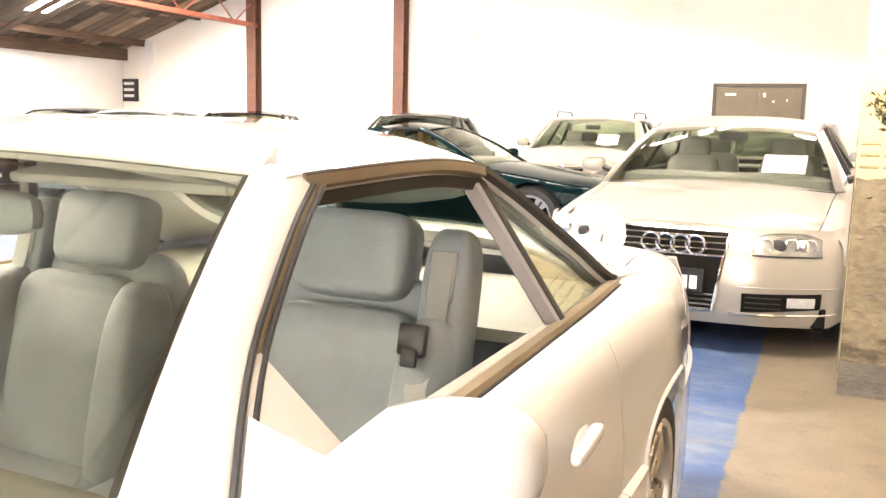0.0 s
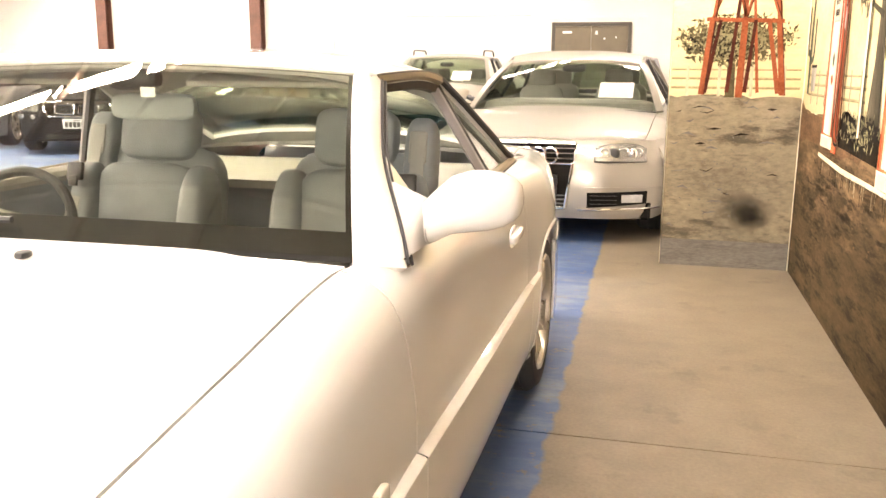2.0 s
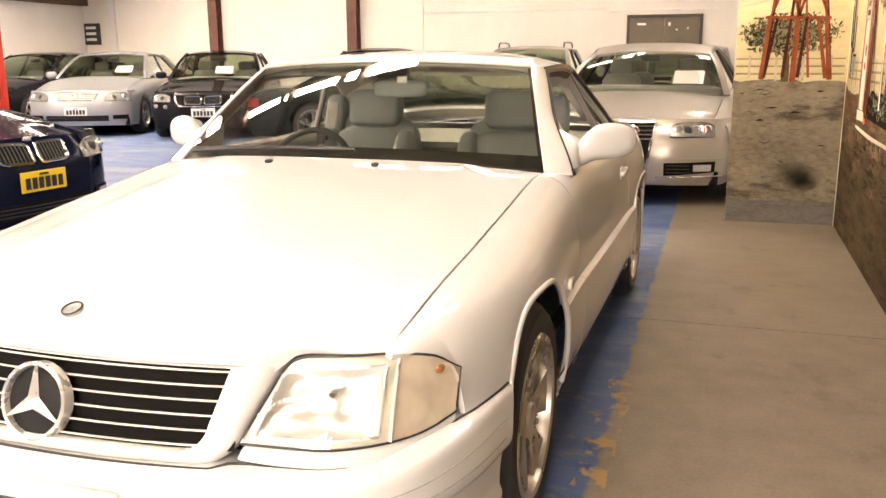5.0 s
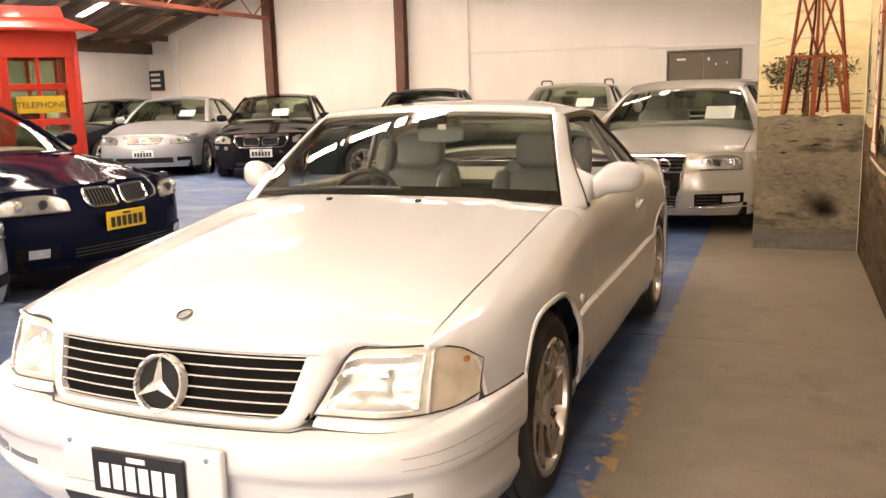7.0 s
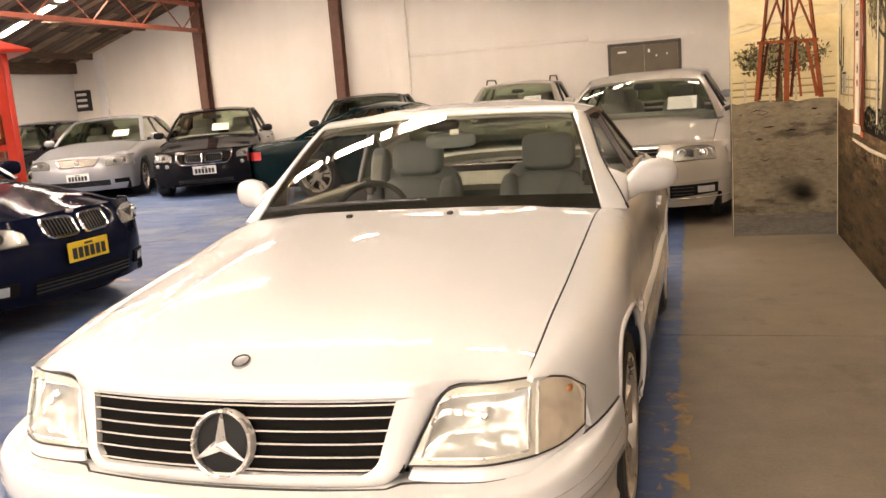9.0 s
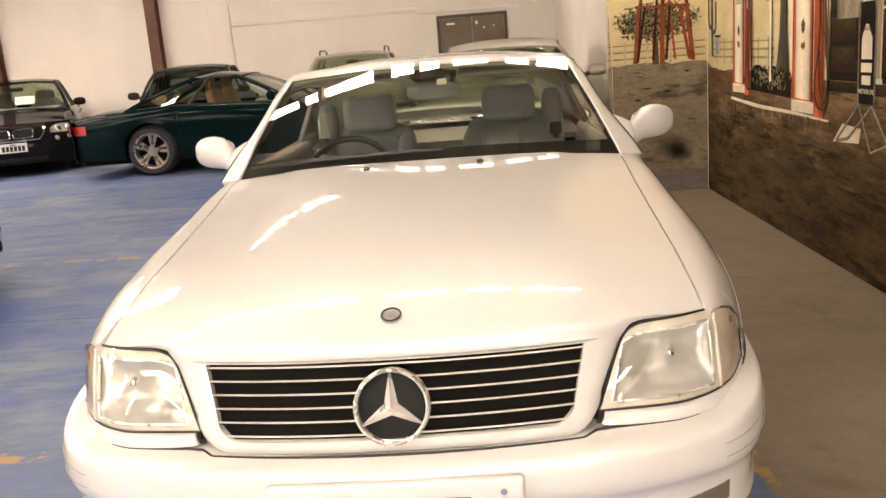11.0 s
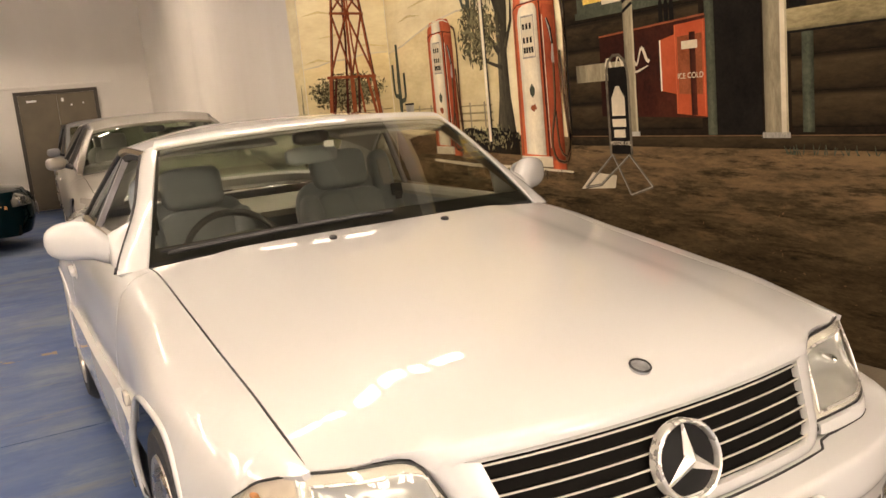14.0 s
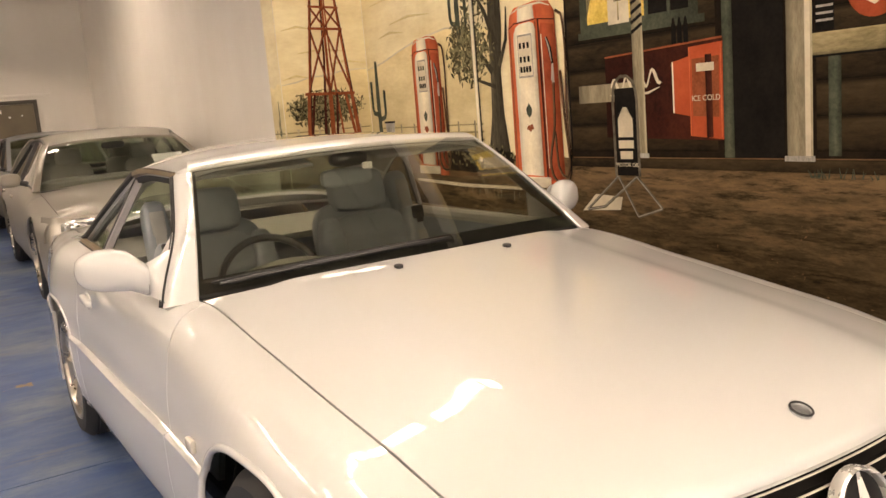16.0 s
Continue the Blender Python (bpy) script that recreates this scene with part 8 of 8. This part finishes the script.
    strip("hose", hose, 0.022, 15, M_HOSE, "R", p)
    strip("hose_dark", [(a - 0.008, b) for a, b in hose], 0.007, 16, M_BLACK, "R", p)
    loop = arc_line([(Y(0.98), Z(0.93)), (Y(1.09), Z(0.90)), (Y(1.13), Z(0.72)), (Y(1.10), Z(0.40)), (Y(1.13), Z(0.15)), (Y(1.02), Z(0.05)), (Y(0.90), Z(0.10)), (Y(0.86), Z(0.30))], 26)
    strip("hose", loop, 0.020, 15, M_HOSE, "R", p)
    strip("hose_dark", [(a - 0.007, b) for a, b in loop], 0.006, 16, M_BLACK, "R", p)
    strip("highlight", [(Y(0.165), Z(0.08)), (Y(0.155), Z(0.84))], [0.010, 0.014], 13, M_CREAM, "R", p)
    strip("highlight", [(Y(0.10), Z(0.955)), (Y(0.30), Z(0.985)), (Y(0.70), Z(0.985)), (Y(0.88), Z(0.96))], [0.004, 0.012, 0.012, 0.004], 13, M_CREAM, "R", p)
    strip("highlight", [(Y(0.70), Z(0.10)), (Y(0.69), Z(0.82))], [0.005, 0.009], 13, M_CREAM, "R", p)
    strip("foot_light", [(Y(0.72), Z(0.045)), (Y(0.0), Z(0.045))], 0.010, 14, M_CREAM_ROUND, "R", p)


pump(4.99, 4.58, 0.86, 1.875, 41)
pump(3.755, 3.265, 0.80, 1.945, 42)

# station: boards, window, posts, cooler, doorway
station = rect("station_wall", BACK_Y, 3.20, 0.93, 3.5, 6, M_DARK, "R", None, "dark timber filling-station front")
for k in range(15):
    z = 1.02 + 0.155 * k
    for a0, a1 in ((-1.5, 1.56), (2.10, 3.18)):
        rect("board", a0, a1, z, z + 0.147, 7, M_BOARD, "R", station)
wn_ = rect("lit_window", 2.20, 3.06, 1.69, 2.6, 9, M_GREEN, "R", None, "lit yellow window with a curtain and a table lamp")
rect("pane", 2.82, 3.00, 1.74, 2.55, 10, M_WINDOW, "R", wn_)
rect("pane", 2.56, 2.80, 1.74, 2.55, 10, M_WINDOW, "R", wn_)
rect("pane", 2.26, 2.53, 1.74, 2.55, 10, M_BLACK, "R", wn_)
flat("curtain", [(3.00, 2.55), (2.90, 2.55), (2.94, 1.95), (3.00, 1.78)], 11, M_OLIVE, "R", wn_)
rect("lamp_panel", 2.67, 2.83, 1.72, 2.5, 11, M_CREAM, "R", wn_)
for k in range(4):
    strip("fold", [(2.990 - 0.022 * k, 2.55), (2.985 - 0.014 * k, 1.86 + 0.03 * k)], [0.010, 0.005], 12, M_OLIVE, "R", wn_)
rect("glazing_bar", 2.375, 2.40, 1.72, 2.55, 12, M_GREEN, "R", wn_)
flat("lamp_shade", [(2.72, 1.84), (2.78, 1.84), (2.77, 1.99), (2.73, 1.99)], 12, M_OLIVE, "R", wn_)
rect("lamp_stand", 2.745, 2.755, 1.74, 1.84, 12, M_OLIVE, "R", wn_)
rect("sill", 2.16, 3.08, 1.66, 1.70, 11, M_GREEN, "R", wn_)
cooler = flat("drinks_cooler", [(2.88, 1.10), (2.06, 1.075), (2.055, 1.575), (2.87, 1.545)], 10, M_RED_DARK, "R", None, "dark red drinks cooler with a bright red end")
flat("end_panel", [(2.27, 1.10), (2.062, 1.08), (2.058, 1.555), (2.27, 1.545)], 11, M_RED_FLAT, "R", cooler)
flat("end_panel", [(2.375, 1.22), (2.27, 1.20), (2.27, 1.50), (2.375, 1.48)], 11, M_RED_FLAT, "R", cooler)
flat("door", [(2.25, 1.20), (2.085, 1.19), (2.08, 1.49), (2.25, 1.485)], 12, M_RUST, "R", cooler)
rect("stripe", 2.125, 2.165, 1.09, 1.50, 13, M_RED_DARK, "R", cooler)
strip("trim_line", [(2.87, 1.545), (2.06, 1.575)], 0.010, 12, M_RUST, "R", cooler)
wave = [(2.83 - 0.0095 * k, 1.375 + 0.0012 * k + 0.040 * math.sin(0.62 * k)) for k in range(40)]
strip("flourish", wave, [0.008 + 0.012 * abs(math.sin(0.31 * k)) for k in range(40)], 13, M_CREAM, "R", cooler)
strip("flourish", [(2.84, 1.335), (2.70, 1.318), (2.55, 1.335), (2.47, 1.36)], [0.004, 0.014, 0.012, 0.004], 13, M_CREAM, "R", cooler)
strip("highlight", [(2.375, 1.22), (2.375, 1.48)], 0.010, 13, M_CREAM_ROUND, "R", cooler)
strip("highlight", [(2.262, 1.10), (2.262, 1.545)], 0.008, 13, M_RED, "R", cooler)
strip("highlight", [(2.07, 1.09), (2.066, 1.55)], 0.008, 13, M_RED, "R", cooler)
rect("bar", 2.11, 2.22, 1.42, 1.46, 14, M_CREAM, "R", cooler)
words("ICE COLD", 2.165, 1.275, 0.040, 14, M_CREAM, cooler)
rect("beam", 2.68, 3.10, 1.30, 1.40, 12, M_PALE, "R", None, "pale weathered rail")
for a in (2.36, 2.32, 2.28):
    strip("bottle", [(a, 1.57), (a, 1.66), (a, 1.70)], [0.030, 0.028, 0.010], 13, M_BLACK, "R", cooler)
pst = rect("porch_post", 2.575, 2.655, 1.00, 2.6, 14, M_PALE, "R", None, "pale timber porch post with painted chevrons")
for k in range(5):
    strip("chevron", [(2.655, 1.66 + 0.05 * k), (2.575, 1.70 + 0.05 * k)], 0.018, 15, M_BLACK, "R", pst)
rect("post_foot", 2.56, 2.67, 0.985, 1.01, 15, M_GREY, "R", pst)
dw = rect("doorway", 1.72, 2.03, 0.99, 2.6, 9, M_BLACK, "R", None, "dark open doorway")
rect("jamb", 2.00, 2.06, 0.99, 2.6, 10, M_GREEN, "R", dw)
pst = rect("porch_post", 1.575, 1.705, 0.99, 2.6, 14, M_PALE, "R", None, "broad pale timber porch post")
rect("post_light", 1.585, 1.612, 0.99, 2.6, 15, M_CREAM, "R", pst)
rect("post_foot", 1.565, 1.72, 0.975, 1.0, 15, M_GREY, "R", pst)
rail = rect("porch_rail", -1.4, 1.575, 1.435, 1.535, 13, M_OLIVE, "R", None, "olive timber porch rail")
rect("shade_line", -1.4, 1.575, 1.43, 1.44, 14, M_BLACK, "R", rail)
rect("rail_post", 1.44, 1.50, 1.0, 1.43, 11, M_GREEN, "R", rail)
rect("rail_post", 0.55, 0.68, 1.0, 2.6, 14, M_PALE, "R", rail)
lan = rect("lantern", 1.47, 1.56, 1.54, 1.74, 15, M_BLACK, "R", None, "dark storm lantern on the rail")
for z in (1.58, 1.61, 1.64):
    rect("band", 1.475, 1.555, z, z + 0.010, 16, M_GREY, "R", lan)
disc = flat("round_sign", [(1.29 + 0.12 * math.cos(a), 1.69 + 0.12 * math.sin(a)) for a in np.linspace(0, 2 * math.pi, 33)[:-1]], 15, M_RED_SIDE, "R", None, "round red sign with a cream wing shape")
flat("wing", [(1.38, 1.71), (1.29, 1.66), (1.20, 1.71), (1.22, 1.66), (1.29, 1.62), (1.36, 1.66)], 16, M_CREAM, "R", disc)
edge = flat("porch_floor", [(3.20, 0.985), (3.20, 0.93), (1.9, 0.925), (-2.0, 0.90), (-2.0, 0.985), (1.9, 0.985)], 9, M_BOARD, "R", None, "worn edge of the timber porch floor")
strip("edge_light", [(3.18, 0.985), (2.0, 0.985), (-2.0, 0.99)], 0.006, 10, M_DIRT_RED, "R", edge)
rnd = random.Random(5)
for k in range(60):
    a = rnd.uniform(0.4, 1.6)
    strip("grass", [(a, 0.90), (a + rnd.uniform(-0.02, 0.02), 0.90 + rnd.uniform(0.02, 0.05))], [0.006, 0.002], 11, M_GREEN, "R", edge)

# sign stand
st = rect("sign_board", 2.645, 2.805, 0.885, 1.37, 17, M_BLACK, "R", None, "black sign board on a folding wire stand")
strip("hoop", arc_line([(2.815, 0.88), (2.82, 1.30), (2.80, 1.40), (2.73, 1.44), (2.66, 1.40), (2.635, 1.30), (2.635, 0.88)], 24), 0.018, 18, M_STEEL, "R", st)
flat("bottle_shape", [(2.785, 1.10), (2.785, 1.20), (2.77, 1.225), (2.745, 1.235), (2.745, 1.265), (2.715, 1.265), (2.715, 1.235), (2.69, 1.225), (2.672, 1.20), (2.672, 1.10)], 18, M_CREAM, "R", st)
for z, w in ((1.060, 0.058), (1.000, 0.048)):
    rect("bar", 2.728 - w, 2.728 + w, z - 0.022, z + 0.022, 19, M_CREAM, "R", st)
words("MOTOR OIL", 2.725, 0.935, 0.032, 19, M_CREAM, st)
for a, b in (((2.80, 0.88), (3.07, 0.675)), ((2.80, 0.88), (2.655, 0.655)), ((2.655, 0.88), (2.92, 0.70)), ((2.655, 0.88), (2.475, 0.71)), ((3.07, 0.675), (2.92, 0.70)), ((2.655, 0.655), (2.475, 0.71))):
    strip("leg", [a, b], 0.017, 18, M_STEEL, "R", st)
    strip("leg_light", [(a[0] + 0.004, a[1]), (b[0] + 0.004, b[1])], 0.004, 19, M_GREY, "R", st)
flat("pale_slab", [(3.12, 0.665), (2.80, 0.685), (2.78, 0.76), (3.0, 0.77)], 12, M_CREAM)

strip("kerb_line", [(5.05, 0.80), (4.4, 0.775), (3.7, 0.775), (3.2, 0.765)], [0.02, 0.026, 0.02, 0.012], 6, M_CREAM)
for k in range(40):
    a = rnd.uniform(3.3, 5.0)
    strip("drip", [(a, 0.77), (a + rnd.uniform(-0.01, 0.01), 0.77 - rnd.uniform(0.02, 0.10))], [0.006, 0.002], 7, M_PALE if k % 2 else M_BLACK)

# painter's hill crest and the shaded ground under the pumps
strip("hill_crest", [(5.735, 1.70), (5.45, 1.74), (5.2, 1.80), (4.9, 1.86), (4.5, 1.90), (4.2, 1.88)], [0.008, 0.014, 0.010, 0.016, 0.012, 0.006], 2, M_CREAM)
strip("hill_crest", [(RETURN_A, 1.60), (1.42, 1.62), (1.55, 1.655), (1.70, 1.66), (1.85, 1.69), (2.0, 1.70), (2.10, 1.70)], [0.006, 0.012, 0.008, 0.014, 0.010, 0.012, 0.008], 2, M_CREAM, "S")

# ---- telephone booth ----
BOOTH_RED = mat("booth_red", (0.62, 0.035, 0.015), 0.35, 0, 0.06, 4, 120, 0.05, coat=0.4)
SIGN_YELLOW = mat("sign_yellow", (0.72, 0.45, 0.03), 0.4, 0, 0.05)


def telephone_booth(at):
    b = thing("telephone_booth", "bright red telephone booth with small paned windows", "telephone booth", at=at)
    W, H = 0.45, 2.18
    part("plinth", boxed((-W - 0.02, -W - 0.02, 0), (W + 0.02, W + 0.02, 0.14), 0.01, 2), BOOTH_RED, b)
    part("floor_plate", boxed((-W + 0.03, -W + 0.03, 0.14), (W - 0.03, W - 0.03, 0.16)), DARK_VOID, b)
    for sx in (1, -1):
        for sy in (1, -1):
            part("corner_post", boxed((sx * W - 0.06, sy * W - 0.06, 0.14), (sx * W + 0.0, sy * W + 0.0, H), 0.012, 2) if sx == 1 and sy == 1 else boxed((min(sx * W, sx * (W - 0.06)), min(sy * W, sy * (W - 0.06)), 0.14), (max(sx * W, sx * (W - 0.06)), max(sy * W, sy * (W - 0.06)), H), 0.012, 2), BOOTH_RED, b)
    for k in range(4):
        m = Matrix.Rotation(radians(90 * k), 4, "Z")
        side = part("header", boxed((-W + 0.06, -W + 0.006, 1.90), (W - 0.06, -W + 0.05, H), 0.005, 1, m), BOOTH_RED, b)
        for s in (1, -1):
            part("stile", boxed((min(s * 0.39, s * 0.30), -W + 0.008, 0.14), (max(s * 0.39, s * 0.30), -W + 0.045, 1.90), 0.005, 1, m), BOOTH_RED, side)
        part("mullion", boxed((-0.022, -W + 0.012, 0.14), (0.022, -W + 0.042, 1.90), 0.005, 1, m), BOOTH_RED, side)
        for z0, z1 in ((0.14, 0.40), (0.74, 0.79), (1.14, 1.21), (1.54, 1.61)):
            part("rail", boxed((-0.30, -W + 0.010, z0), (0.30, -W + 0.044, z1), 0.005, 1, m), BOOTH_RED, side)
        for z0, z1 in ((0.40, 0.74), (0.79, 1.14), (1.21, 1.54), (1.61, 1.90)):
            for s in (1, -1):
                part("pane", boxed((min(s * 0.022, s * 0.30), -W + 0.026, z0), (max(s * 0.022, s * 0.30), -W + 0.030, z1), 0, 1, m), PANE_TINT, side)
        sg = part("sign", boxed((-0.255, -W - 0.004, 1.28), (0.255, -W + 0.008, 1.47), 0.004, 1, m), SIGN_YELLOW, side, "yellow sign with black letters")
        cu = bpy.data.curves.new("lettering", "FONT")
        cu.body, cu.size, cu.align_x, cu.extrude = "TELEPHONE", 0.095, "CENTER", 0.001
        tmp = bpy.data.objects.new("lettering", cu)
        scene.collection.objects.link(tmp)
        me = bpy.data.meshes.new_from_object(tmp.evaluated_get(bpy.context.evaluated_depsgraph_get()))
        bpy.data.objects.remove(tmp)
        for v in me.vertices:
            v.co = m @ Vector((v.co.x, -W - 0.0055 - v.co.z, 1.34 + v.co.y))
        me.materials.append(BLACK_TRIM)
        t = new("lettering", me)
        t.parent = sg
    part("cornice", boxed((-W - 0.20, -W - 0.20, H), (W + 0.20, W + 0.20, H + 0.035), 0.008, 1), BOOTH_RED, b)
    bm = bmesh.new()
    r = W + 0.19
    lo = [bm.verts.new((sx * r, sy * r, H + 0.036)) for sx, sy in ((-1, -1), (1, -1), (1, 1), (-1, 1))]
    mid = [bm.verts.new((sx * r * 0.55, sy * r * 0.55, H + 0.17)) for sx, sy in ((-1, -1), (1, -1), (1, 1), (-1, 1))]
    up = [bm.verts.new((sx * r * 0.5, sy * r * 0.5, H + 0.30)) for sx, sy in ((-1, -1), (1, -1), (1, 1), (-1, 1))]
    for a, c in ((lo, mid), (mid, up)):
        for i in range(4):
            bm.faces.new((a[i], a[(i + 1) % 4], c[(i + 1) % 4], c[i]))
    bm.faces.new(up)
    bm.faces.new(lo[::-1])
    part("roof", bm, BOOTH_RED, b)
    part("payphone", boxed((-0.14, 0.22, 0.95), (0.14, W - 0.05, 1.45), 0.02, 2), BLACK_TRIM, b)
    return b


telephone_booth(pose(-6.70, 6.06, 0, 0, 0, 54))
